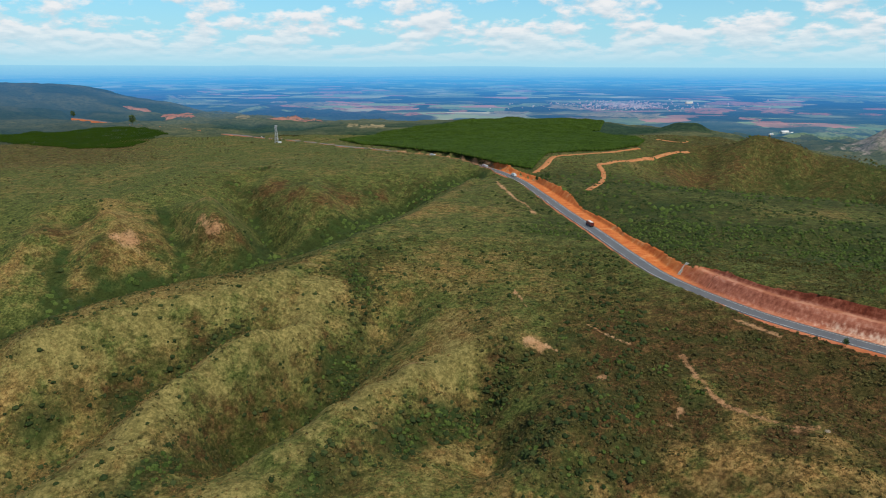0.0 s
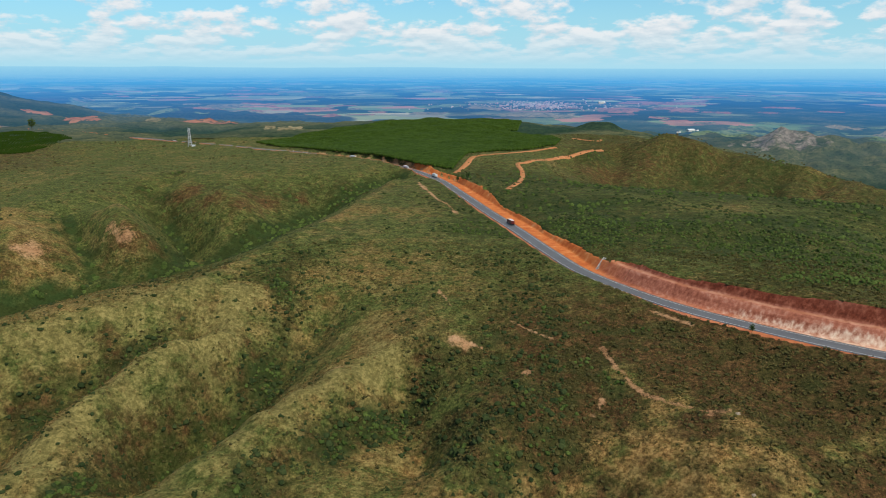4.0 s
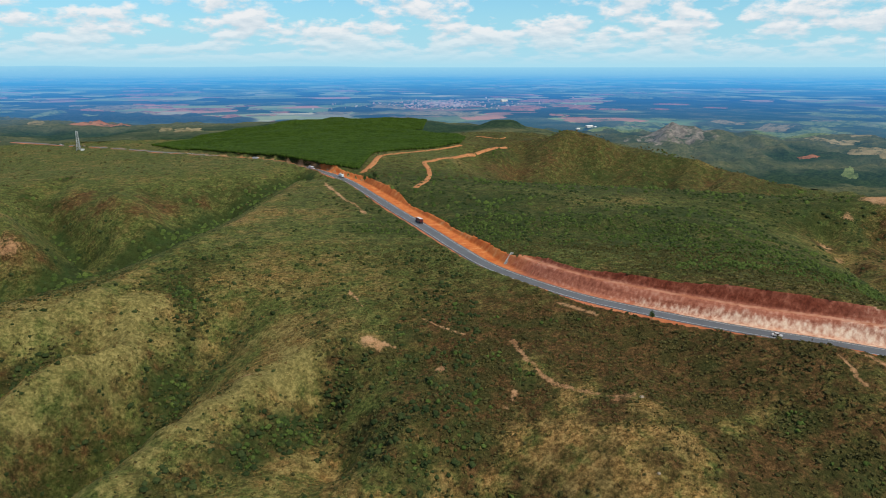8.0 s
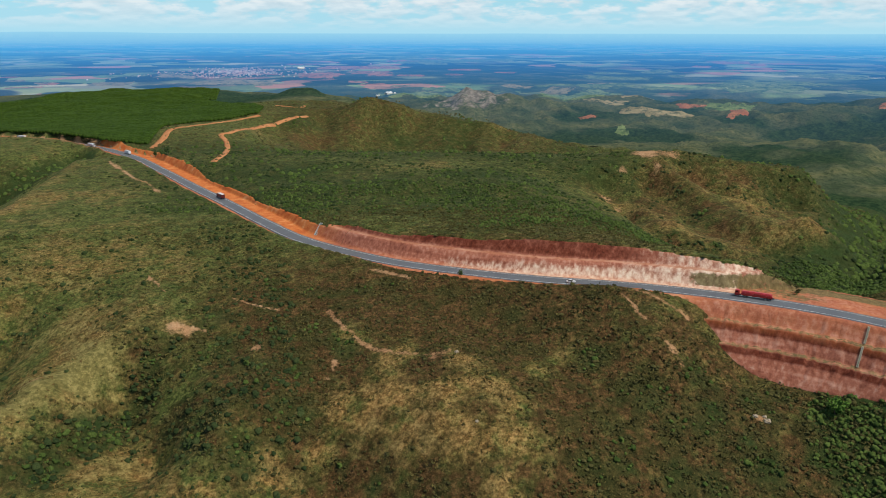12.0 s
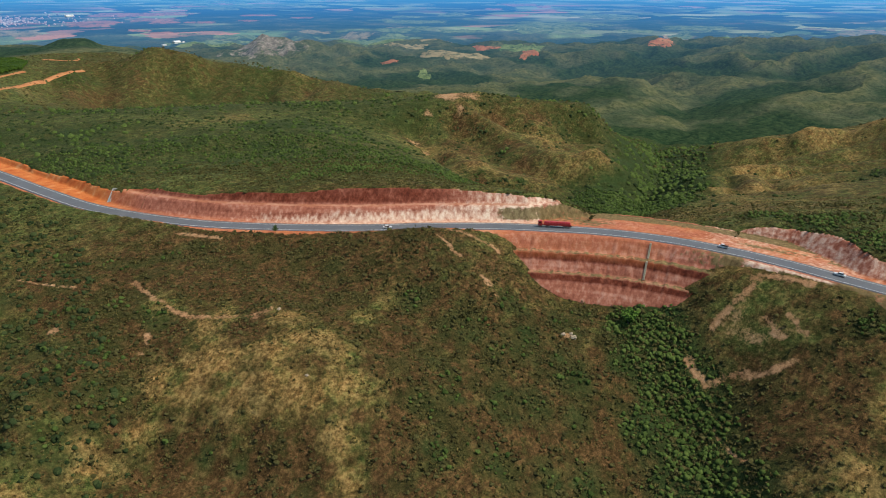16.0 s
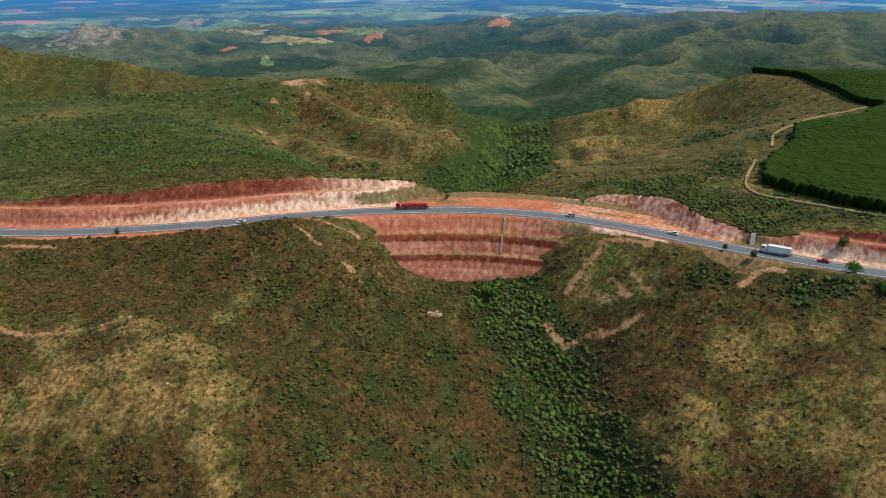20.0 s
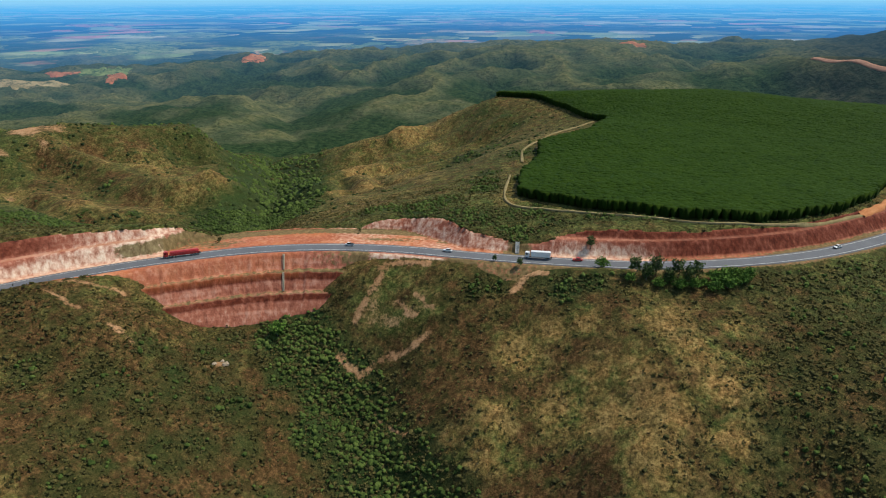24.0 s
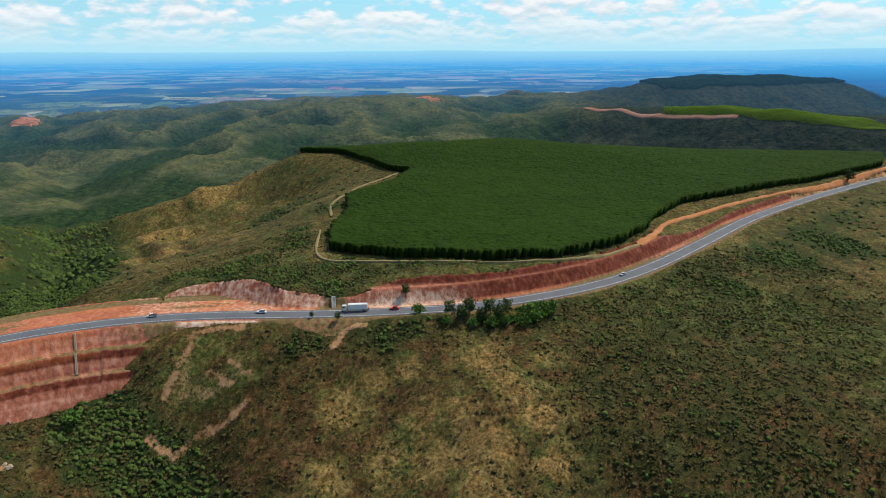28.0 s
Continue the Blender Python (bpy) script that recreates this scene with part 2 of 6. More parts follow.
def far_material():
    m = Mat("far_country", 1.0, 0.0)
    d = m.attr("far")                       # how much haze is put in as blue emission
    mid, fine = m.noise(60, 6, 0.65), m.noise(13, 5, 0.65)
    hill = m.ramp(m.math("ADD", m.math("MULTIPLY", mid, 0.6), m.math("MULTIPLY", fine, 0.5)),
                  (0.38, (0.038, 0.052, 0.024)), (0.55, (0.086, 0.100, 0.046)), (0.72, (0.190, 0.170, 0.084)))
    hill = m.mix(m.ramp(fine, (0.52, 0.0), (0.60, 0.6)), hill, (0.034, 0.056, 0.028))
    rib = m.attr("hollow")
    hill = m.mix(m.ramp(rib, (0.05, 0.85), (0.24, 0.0)), hill, m.ramp(fine, (0.38, (0.080, 0.092, 0.034)), (0.62, (0.180, 0.165, 0.070))))
    hill = m.mix(m.ramp(rib, (0.26, 0.0), (0.55, 0.9)), hill, m.ramp(m.noise(9, 6, 0.7), (0.42, (0.010, 0.028, 0.010)), (0.58, (0.042, 0.070, 0.024))))
    hill = m.mix(m.ramp(m.noise(8, 7, 0.72), (0.51, 0.0), (0.60, 0.6)), hill, (0.020, 0.042, 0.017))
    a = m.n("ShaderNodeAttribute")
    a.attribute_name = "map_km"
    plots = m.n("ShaderNodeTexVoronoi")
    plots.distance = "CHEBYCHEV"
    warp = m.n("ShaderNodeTexNoise")
    m.put(warp.inputs["Vector"], a.outputs["Vector"])
    warp.inputs["Scale"].default_value = 0.9
    shift = m.n("ShaderNodeVectorMath")
    shift.operation = "MULTIPLY_ADD"
    m.put(shift.inputs[0], warp.outputs["Color"])
    shift.inputs[1].default_value = (0.5, 0.5, 0.0)
    m.put(shift.inputs[2], a.outputs["Vector"])
    m.put(plots.inputs["Vector"], shift.outputs[0])
    plots.inputs["Scale"].default_value = 2.5
    sepc = m.n("ShaderNodeSeparateColor")
    m.put(sepc.inputs[0], plots.outputs["Color"])
    field = m.ramp(sepc.outputs[0], (0.0, (0.025, 0.045, 0.025)), (0.40, (0.04, 0.065, 0.03)), (0.42, (0.30, 0.36, 0.13)),
                   (0.57, (0.52, 0.54, 0.26)), (0.60, (0.06, 0.09, 0.04)), (0.66, (0.70, 0.62, 0.40)), (0.74, (0.34, 0.42, 0.16)), (0.86, (0.20, 0.30, 0.12)), (0.93, (0.66, 0.30, 0.18)))
    region = m.n("ShaderNodeTexNoise")
    m.put(region.inputs["Vector"], a.outputs["Vector"])
    region.inputs["Scale"].default_value, region.inputs["Detail"].default_value = 0.30, 5.0
    patchy = m.math("ADD", m.attr("farm"), m.math("MULTIPLY", m.math("SUBTRACT", region.outputs["Fac"], 0.5), 2.4), True)
    scrub = m.ramp(region.outputs["Fac"], (0.35, (0.028, 0.060, 0.044)), (0.6, (0.085, 0.125, 0.070)))
    mottle = m.n("ShaderNodeTexNoise")
    m.put(mottle.inputs["Vector"], a.outputs["Vector"])
    mottle.inputs["Scale"].default_value, mottle.inputs["Detail"].default_value, mottle.inputs["Roughness"].default_value = 3.2, 8.0, 0.68
    scrub = m.mix(m.ramp(mottle.outputs["Fac"], (0.50, 0.0), (0.60, 0.75)), scrub, m.ramp(fine, (0.40, (0.105, 0.125, 0.060)), (0.62, (0.24, 0.22, 0.12))))
    scrub = m.mix(m.ramp(mottle.outputs["Fac"], (0.36, 0.8), (0.46, 0.0)), scrub, (0.014, 0.036, 0.026))
    c = m.mix(m.ramp(patchy, (0.36, 0.0), (0.46, 1.0)), m.mix(m.ramp(m.attr("farm"), (0.0, 0.0), (0.4, 1.0)), hill, scrub), field)
    # dark woods, and the shadow on the southern tableland flanks painted in
    c = m.mix(m.attr("wood_and_shade"), c, m.ramp(fine, (0.40, (0.016, 0.024, 0.018)), (0.62, (0.050, 0.052, 0.034))))
    crag = m.math("ADD", m.attr("rock"), m.math("MULTIPLY", m.math("SUBTRACT", m.noise(22, 6, 0.7), 0.5), 1.8), True)
    c = m.mix(m.ramp(crag, (0.45, 0.0), (0.65, 0.85)), c, m.ramp(fine, (0.40, (0.20, 0.150, 0.110)), (0.62, (0.42, 0.34, 0.27))))
    m.color(c)
    m.bump(m.math("ADD", mid, m.math("MULTIPLY", m.noise(26, 5, 0.6), 0.5)), 17.0, 0.8)
    return haze_veil(m, d)


def haze_veil(m, d):
    """Mixes d of blue emission over the material: haze painted as a glow."""
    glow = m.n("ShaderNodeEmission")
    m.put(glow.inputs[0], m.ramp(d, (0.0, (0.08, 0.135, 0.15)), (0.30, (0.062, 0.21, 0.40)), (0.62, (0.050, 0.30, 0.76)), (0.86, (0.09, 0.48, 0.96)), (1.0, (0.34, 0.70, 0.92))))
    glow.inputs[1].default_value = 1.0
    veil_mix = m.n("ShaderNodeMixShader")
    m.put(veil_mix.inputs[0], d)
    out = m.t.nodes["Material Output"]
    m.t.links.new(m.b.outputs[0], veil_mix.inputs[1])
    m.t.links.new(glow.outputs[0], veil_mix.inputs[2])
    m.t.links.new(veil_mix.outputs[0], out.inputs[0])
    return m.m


# far fields, roofs and woods with the same emission haze mixed over them
def far_field_material(name, a, b):
    m = Mat(name, 1.0, 0.0)
    f = m.math("ADD", m.math("MULTIPLY", m.noise(60, 5), 0.45), m.math("MULTIPLY", m.noise(14, 6, 0.75), 0.55))
    c = m.mix(m.ramp(m.noise(26, 6, 0.7), (0.50, 0.0), (0.60, 0.8)), m.ramp(f, (0.40, a), (0.60, b)), (0.030, 0.058, 0.024))
    m.color(c)
    return haze_veil(m, m.attr("far"))


M_GROUND, M_BANK, M_FAR = ground_material(), bank_material(), far_material()
M_ASPHALT = plain_rough("worn_asphalt", (0.105, 0.108, 0.115), (0.155, 0.158, 0.166), 9.0, 0.8, 0.25)
M_PAINT = plain_rough("road_paint", (0.45, 0.44, 0.40), (0.75, 0.74, 0.70), 2.0, 0.7)
M_DIRT = plain_rough("packed_orange_earth", (0.40, 0.13, 0.045), (0.62, 0.30, 0.13), 6.0, 0.95, 0.05, bump=0.15)
M_SAND = plain_rough("pale_track_sand", (0.17, 0.14, 0.060), (0.38, 0.29, 0.14), 5.0, 0.95, 0.05, bump=0.15)
M_BENCH = plain_rough("dull_red_earth", (0.26, 0.13, 0.09), (0.42, 0.25, 0.18), 9.0, 0.95, 0.05)
M_OLDCONCRETE = plain_rough("mossy_concrete", (0.36, 0.30, 0.20), (0.56, 0.48, 0.34), 2.0, 0.9)
M_CONCRETE = plain_rough("weathered_concrete", (0.38, 0.36, 0.31), (0.62, 0.60, 0.54), 2.5, 0.85)
M_SHRUB = leaf_material("shrub_leaves", (0.038, 0.037, 0.013), (0.066, 0.061, 0.020), (0.114, 0.099, 0.034), loose=1.4)
M_BUSH = leaf_material("dark_bush_leaves", (0.018, 0.030, 0.010), (0.034, 0.050, 0.016), (0.062, 0.080, 0.026))
M_TUFT = leaf_material("grass_tufts", (0.044, 0.042, 0.013), (0.085, 0.076, 0.022), (0.165, 0.130, 0.042), loose=1.4)
M_STRAW = leaf_material("dry_grass_tufts", (0.070, 0.048, 0.016), (0.150, 0.096, 0.031), (0.275, 0.180, 0.064))
M_WOODLAND = leaf_material("valley_tree_leaves", (0.030, 0.052, 0.012), (0.064, 0.097, 0.021), (0.114, 0.155, 0.036), 1.2, 1.5)
M_EUCALYPT = leaf_material("eucalyptus_leaves", (0.0155, 0.036, 0.0026), (0.0215, 0.047, 0.003), (0.030, 0.060, 0.0042), 3.0, 3.0, 0.4)
M_YOUNG_EUCALYPT = leaf_material("young_eucalyptus_leaves", (0.020, 0.040, 0.005), (0.037, 0.068, 0.008), (0.056, 0.094, 0.014))
M_BARK = plain_rough("bark", (0.10, 0.075, 0.05), (0.24, 0.19, 0.14), 0.6, 0.9)


# ---- mesh helpers ----
def mesh_from(name, verts, faces, material, smooth=False):
    """A mesh from numpy arrays; all faces have the same number of corners."""
    verts, faces = np.asarray(verts, np.float32), np.asarray(faces, np.int32)
    me = bpy.data.meshes.new(name)
    me.vertices.add(len(verts))
    me.vertices.foreach_set("co", verts.ravel())
    k = faces.shape[1]
    me.loops.add(faces.size)
    me.loops.foreach_set("vertex_index", faces.ravel())
    me.polygons.add(len(faces))
    me.polygons.foreach_set("loop_start", np.arange(0, faces.size, k, dtype=np.int32))
    me.update(calc_edges=True)
    if smooth:
        me.polygons.foreach_set("use_smooth", np.ones(len(faces), bool))
    me.materials.append(material)
    return me


def give(me, name, values):
    a = me.attributes.new(name, "FLOAT", "POINT")
    a.data.foreach_set("value", np.clip(np.asarray(values, np.float32), 0, 1).ravel())


def grid_faces(rows, cols):
    i = np.arange(rows - 1)[:, None] * cols + np.arange(cols - 1)[None, :]
    return np.stack([i, i + 1, i + cols + 1, i + cols], -1).reshape(-1, 4)


def part(name, bm, material, parent, label=""):
    me = bpy.data.meshes.new(name)
    bm.to_mesh(me)
    bm.free()
    me.materials.append(material)
    ob = new(name, me)
    ob.parent = parent
    if label:
        tagged(ob, label)
    return ob


def catmull(pts, step):
    """Points along a smooth curve through pts, about step apart."""
    p = np.array(pts, float)
    p = np.vstack([2 * p[0] - p[1], p, 2 * p[-1] - p[-2]])
    out = []
    for k in range(1, len(p) - 2):
        n = max(2, int(np.linalg.norm(p[k + 1] - p[k]) / step))
        u = np.linspace(0, 1, n, endpoint=False)[:, None]
        a, b, c, d = p[k - 1], p[k], p[k + 1], p[k + 2]
        out.append(0.5 * (2 * b + (c - a) * u + (2 * a - 5 * b + 4 * c - d) * u ** 2 + (3 * b - a - 3 * c + d) * u ** 3))
    return np.vstack(out + [p[-2][None]])


def value_noise(x, y, size, seed, octaves=4):
    """Smooth noise in -1..1."""
    rng = np.random.RandomState(seed)
    total, amp, norm = np.zeros_like(x), 1.0, 0.0
    for _ in range(octaves):
        t = rng.rand(256, 256) * 2 - 1
        u, v = x / size + rng.rand() * 99, y / size + rng.rand() * 99
        i, j = np.floor(u).astype(int), np.floor(v).astype(int)
        f, g = u - i, v - j
        f, g = f * f * (3 - 2 * f), g * g * (3 - 2 * g)
        a, b = t[i % 256, j % 256], t[(i + 1) % 256, j % 256]
        c, d = t[i % 256, (j + 1) % 256], t[(i + 1) % 256, (j + 1) % 256]
        total += amp * ((a * (1 - f) + b * f) * (1 - g) + (c * (1 - f) + d * f) * g)
        norm += amp
        amp, size = amp * 0.5, size * 0.5
    return total / norm


# ---- the lie of the land: crests, spurs, rims and stream beds, x y z ----
CRESTS = {
    "near_crest": [(31, 795, 0), (-6, 636, 2), (-38, 514, 4), (-65, 459, 4), (-77, 418, 3), (-102, 353, 0), (-136, 330, -3), (-164, 311, -5), (-190, 288, -8)],
    "grass_spur": [(-76, 366, -3), (-80, 322, -9), (-89, 304, -11), (-101, 287, -14), (-114, 268, -17), (-122, 248, -20), (-131, 222, -23), (-140, 206, -26)],
    "second_spur": [(4, 300, -15), (-18, 285, -16), (-35, 271, -18.5), (-51, 256, -21), (-67, 233, -24), (-75, 209, -27)],
    "west_rim": [(-422, 680, 0), (-355, 683, 0), (-271, 686, 0), (-207, 744, 0), (-150, 734, 0), (-84, 791, 0), (-20, 793, 0)],
    "bare_hill": [(-311, 605, -2), (-279, 546, -14), (-269, 513, -24), (-273, 493, -36)],
    "west_shoulder": [(-219, 608, -2), (-200, 566, -13), (-192, 553, -22)],
    "bare_hill_spur": [(-352, 587, -4), (-331, 523, -18), (-327, 486, -30)],
    "third_hill": [(-153, 691, -3), (-137, 663, -12), (-117, 642, -24)],
    "inner_slope": [(21, 308, -7), (47, 309, -7), (104, 309, -3), (102, 265, -8), (152, 235, -10)],
    "inner_slope_low": [(35, 231, -14), (96, 218, -14), (119, 183, -17), (110, 244, -10)],
    "road_foot": [(128, 302, -2), (161, 262, -4), (151, 227, -9), (182, 192, -14), (220, 194, -6)],
    "road_foot_east": [(286, 50, -5), (287, 19, -3), (296, -30, -2), (315, -82, -2), (343, -127, -2), (431, -239, -1), (527, -352, 0)],
    "east_slope": [(261, 25, -18), (252, -6, -12), (259, -71, -10), (291, -122, -6), (311, -177, -8), (270, -191, -8)],
    "east_slope_low": [(225, 8, -28), (224, 45, -30), (223, -46, -20), (226, -100, -12), (199, -93, -22), (202, -149, -18), (198, -8, -32)],
    "cut_brow": [(98, 582, 1), (125, 485, 3), (134, 399, 6), (141, 363, 9), (169, 317, 11), (203, 287, 13), (223, 270, 13.6), (238, 258, 13.2), (250, 247, 12.6), (260, 237, 12.0), (269, 226, 11.2), (277, 217, 10.2), (287, 207, 7.0), (294, 198, 3.0)],
    "east_brow": [(329, 125, 1), (331, 108, 3.5), (330, 91, 6.5), (327, 75, 7.5), (319, 60, 6), (313, 45, 3), (316, 29, 5), (323, 11, 9), (329, -22, 10), (341, -66, 8.5), (364, -106, 8), (394, -142, 8), (455, -185, 4)],
    "cut_shoulder": [(160, 385, 9), (190, 335, 11), (222, 304, 13), (245, 283, 12), (262, 268, 10)],
    "cut_tail": [(262, 258, 10.5), (275, 244, 9.5), (286, 230, 7.5), (296, 217, 4.5), (303, 204, 0)],
    "inner_rim": [(88, 497, 2), (97, 430, 3), (108, 372, 3), (130, 322, 2)],
    "east_shoulder": [(340, 126, 2.5), (343, 110, 4.5), (343, 92, 7.5), (340, 74, 8.5), (330, 54, 5), (323, 42, 4.5), (336, 30, 7), (345, 8, 9.5), (352, -30, 10), (362, -72, 9), (383, -102, 9), (418, -132, 7)],
    "thicket_flat": [(144, 494, 8), (216, 450, 10), (296, 423, 8), (284, 343, 6), (124, 590, 6)],
    "thicket_edge": [(133, 738, 3), (248, 645, 4), (342, 586, 5), (408, 540, 3), (502, 488, 8), (553, 462, -1), (615, 411, -7)],
    "north_field": [(213, 839, 2), (185, 969, 3), (263, 1028, 3), (295, 1127, 3), (269, 1363, 6), (303, 1484, 8), (110, 1578, 9), (-35, 1388, 6), (-133, 1256, 4), (60, 1100, 4)],
    "north_hill": [(427, 1281, 13), (432, 1120, -3), (460, 1054, 6), (513, 1007, -8), (564, 968, -17), (604, 932, -27), (642, 881, -34), (671, 821, -45)],
    "north_foot": [(359, 890, -40), (447, 894, -46), (509, 872, -46), (266, 807, -24)],
    "knoll": [(413, 436, -21), (391, 343, -24)],
    "round_bump": [(470, 304, -22), (505, 393, -22)],
    "east_field": [(374, 54, 9), (464, 52, 8), (518, 68, 7), (577, 50, 8), (650, 21, 8), (711, 49, 8), (796, 137, 6), (840, -93, 8), (760, -280, 8), (730, -490, 6), (600, -351, 4), (430, -60, 9), (600, -120, 9)],
    "east_spur": [(493, 232, -26), (520, 207, -26), (549, 153, -24)],
    "east_spur_tail": [(722, 322, -55), (731, 242, -28), (824, 165, -11), (840, 130, -6)],
    "west_plateau": [(-246, 1123, 0), (-402, 1244, 0), (-665, 1432, 0), (-920, 1653, 2), (-500, 950, 0), (-300, 900, 0), (-150, 930, 0), (-700, 1100, 0), (-650, 750, -2)],
    "east_peak": [(1866, 359, -28), (1884, 244, -15), (1896, 125, 4), (2000, -25, -20), (2287, -247, -30), (2369, -387, -5), (2250, -476, -20)],
    "east_peak_ridge": [(1568, 1073, -72), (1785, 902, -66), (1875, 696, -45), (2006, 424, -35)],
    "far_spurs": [(1117, 440, -58), (1332, 430, -60), (1551, 393, -48), (1800, 300, -20)],
    "south_bench": [(1391, -318, 5), (1278, -427, 5), (1171, -526, 5), (1108, -589, 5), (1002, -673, 5), (1194, -798, 6), (1317, -589, 6), (1395, -465, 6)],
    "south_mesa": [(1860, -631, 20), (1899, -843, 22), (2057, -1358, 25), (2653, -1171, 38), (2820, -1250, 42), (2911, -1329, 54), (2871, -1413, 74), (2838, -1479, 56), (2528, -1420, 58), (2425, -1591, 67)],
    "far_spur_two": [(987, 590, -66), (1306, 739, -78), (1492, 705, -70), (1702, 725, -58)],
    "peak_foot": [(1499, 53, -40), (1497, -90, -34), (1700, -200, -40)],
    "west_range": [(-1249, 1931, 74), (-1158, 1987, 67), (-1036, 1997, 58), (-926, 1996, 40), (-813, 1990, 18)],
    "rock_hill": [(910, 1781, -74), (1024, 1718, -50), (1109, 1664, -58), (1201, 1472, -78)],
    "west_far": [(-1037, 1592, 25), (-700, 1750, -8), (-374, 1661, -6), (-1200, 900, 0), (-900, 500, -20)],
}
BEDS = {
    "west_stream": [(19, 788, -10), (-53, 718, -26), (-109, 620, -34), (-159, 573, -40), (-179, 521, -43), (-205, 501, -46), (-238, 496, -50), (-272, 440, -58), (-294, 417, -60)],
    "west_gully": [(-220, 724, -9), (-203, 680, -26), (-175, 632, -42)],
    "bare_hill_gully": [(-322, 570, -11), (-300, 504, -26), (-288, 465, -42)],
    "hill_gully": [(-268, 618, -6), (-243, 570, -19), (-220, 532, -32)],
    "spur_gully_east": [(584, 261, -42), (630, 229, -44), (675, 185, -42), (703, 156, -34)],
    "fill_toe": [(243, 172, -21.3), (248, 163, -22.8), (258.3, 144.6, -22.6), (262.8, 135, -21.7), (266.7, 122.6, -20.6), (272, 117, -15.8), (278, 114.5, -10.0), (284, 108, -6.0), (290, 98, -2.8)],
    "fill_side": [(282, 100, -8.0), (284, 90, -6), (268, 105, -19), (266, 87, -20), (272, 73, -12)],
    "layby_edge": [(302, 254, -9), (325, 206, -10), (333, 173, -9), (332, 139, -5)],
    "spur_gully": [(-34, 338, -18), (-53, 322, -24), (-76, 298, -36), (-94, 266, -44)],
    "crest_gully": [(-92, 330, -16), (-135, 306, -26), (-160, 274, -37), (-176, 246, -46)],
    "slope_gully": [(8, 282, -24), (14, 244, -34), (56, 214, -32), (78, 192, -36), (108, 154, -36)],
    "main_stream": [(253, 131, -26), (245, 120, -31), (234, 103, -41), (213, 83, -50), (194, 61, -58), (150, 20, -72)],
    "bowl_side": [(246, 190, -13), (236, 176, -19), (240, 150, -26)],
    "east_stream": [(411, 228, -31), (585, 306, -58), (795, 422, -78), (899, 438, -76), (1162, 584, -92), (1326, 700, -98), (1500, 980, -102)],
    "north_lowland": [(700, 1700, -85), (1000, 1500, -88), (1300, 1300, -90), (1650, 1300, -86)],
    "north_lowland_far": [(500, 2000, -78), (900, 2000, -80), (1300, 1750, -82), (1500, 1600, -82)],
    "west_lowland": [(-600, 2150, -60), (-300, 2050, -62), (-60, 1900, -60), (180, 2050, -70)],
    "north_valley": [(508, 870, -40), (620, 640, -55), (800, 600, -75), (700, 1100, -60), (900, 1250, -90)],
    "back_valley": [(800, 400, -80), (860, 335, -78), (910, 280, -72), (965, 215, -66), (1000, 160, -60)],
    "south_valley": [(1325, -300, -48), (1215, -405, -46), (1110, -500, -44), (1045, -560, -40), (945, -635, -30), (1000, 100, -55), (1000, -150, -35)],
    "mesa_foot": [(1500, -560, -20), (1760, -600, -36), (1790, -800, -34), (1940, -1290, -24)],
    "under_eye": [(0, 0, -75), (0, 120, -50), (-150, 100, -60), (100, -150, -55), (-250, -250, -90), (350, -500, -20)],
}
ROAD = [(-1182, 1808), (-920, 1653), (-665, 1432), (-516, 1331), (-402, 1244), (-314, 1176), (-246, 1123), (-182, 1067), (-89, 992), (-12, 905),
        (30, 840), (62, 748), (78, 650), (89, 570), (100, 499), (109, 433), (119, 381), (143, 327), (171, 290), (200, 260), (229, 235), (255, 208),
        (279, 175), (292, 148), (299, 122), (302, 97), (302, 74), (302, 50), (303, 26), (305, 4), (309, -22), (318, -49), (331, -77), (349, -105),
        (378, -138), (422, -180), (482, -237), (540, -305), (593, -373), (650, -455), (760, -640), (900, -900)]


def spread(lines, step):
    out = []
    for pts in lines.values():
        p = np.array(pts, float)
        for a, b in zip(p[:-1], p[1:]):
            n = max(1, int(np.linalg.norm(b[:2] - a[:2]) / step))
            out += [a + (b - a) * k / n for k in range(n)]
        out.append(p[-1])
    return np.array(out)


def plain_z(d):
    """The low country: a wide basin that climbs to eye level at the horizon."""
    u = np.clip((d - 1500) / 3400, 0, 1)
    return -112 + 227 * u ** 1.45


_ring = [(2750 * math.sin(radians(a)), 2750 * math.cos(radians(a)), float(plain_z(np.float64(2750)))) for a in range(-36, 98, 11)]
_ring += [(2200 * math.sin(radians(a)), 2200 * math.cos(radians(a)), -60.0) for a in range(140, 320, 20)]
CTRL = np.vstack([spread(CRESTS, 55), spread(BEDS, 55), np.array(_ring)])
_keep = [0]
for _i in range(1, len(CTRL)):
    if np.min(np.hypot(*(CTRL[_keep][:, :2] - CTRL[_i, :2]).T)) > 9:
        _keep.append(_i)
CTRL = CTRL[_keep]
SOFT = 12.0


def _kernel(x, y):
    return np.sqrt((x[:, None] - CTRL[None, :, 0]) ** 2 + (y[:, None] - CTRL[None, :, 1]) ** 2 + SOFT ** 2)


_n = len(CTRL)
_A = np.zeros((_n + 1, _n + 1))
_A[:_n, :_n] = -_kernel(CTRL[:, 0], CTRL[:, 1]) - np.eye(_n) * -0.1
_A[:_n, _n] = _A[_n, :_n] = 1
WEIGHT = np.linalg.solve(_A, np.append(CTRL[:, 2], 0))


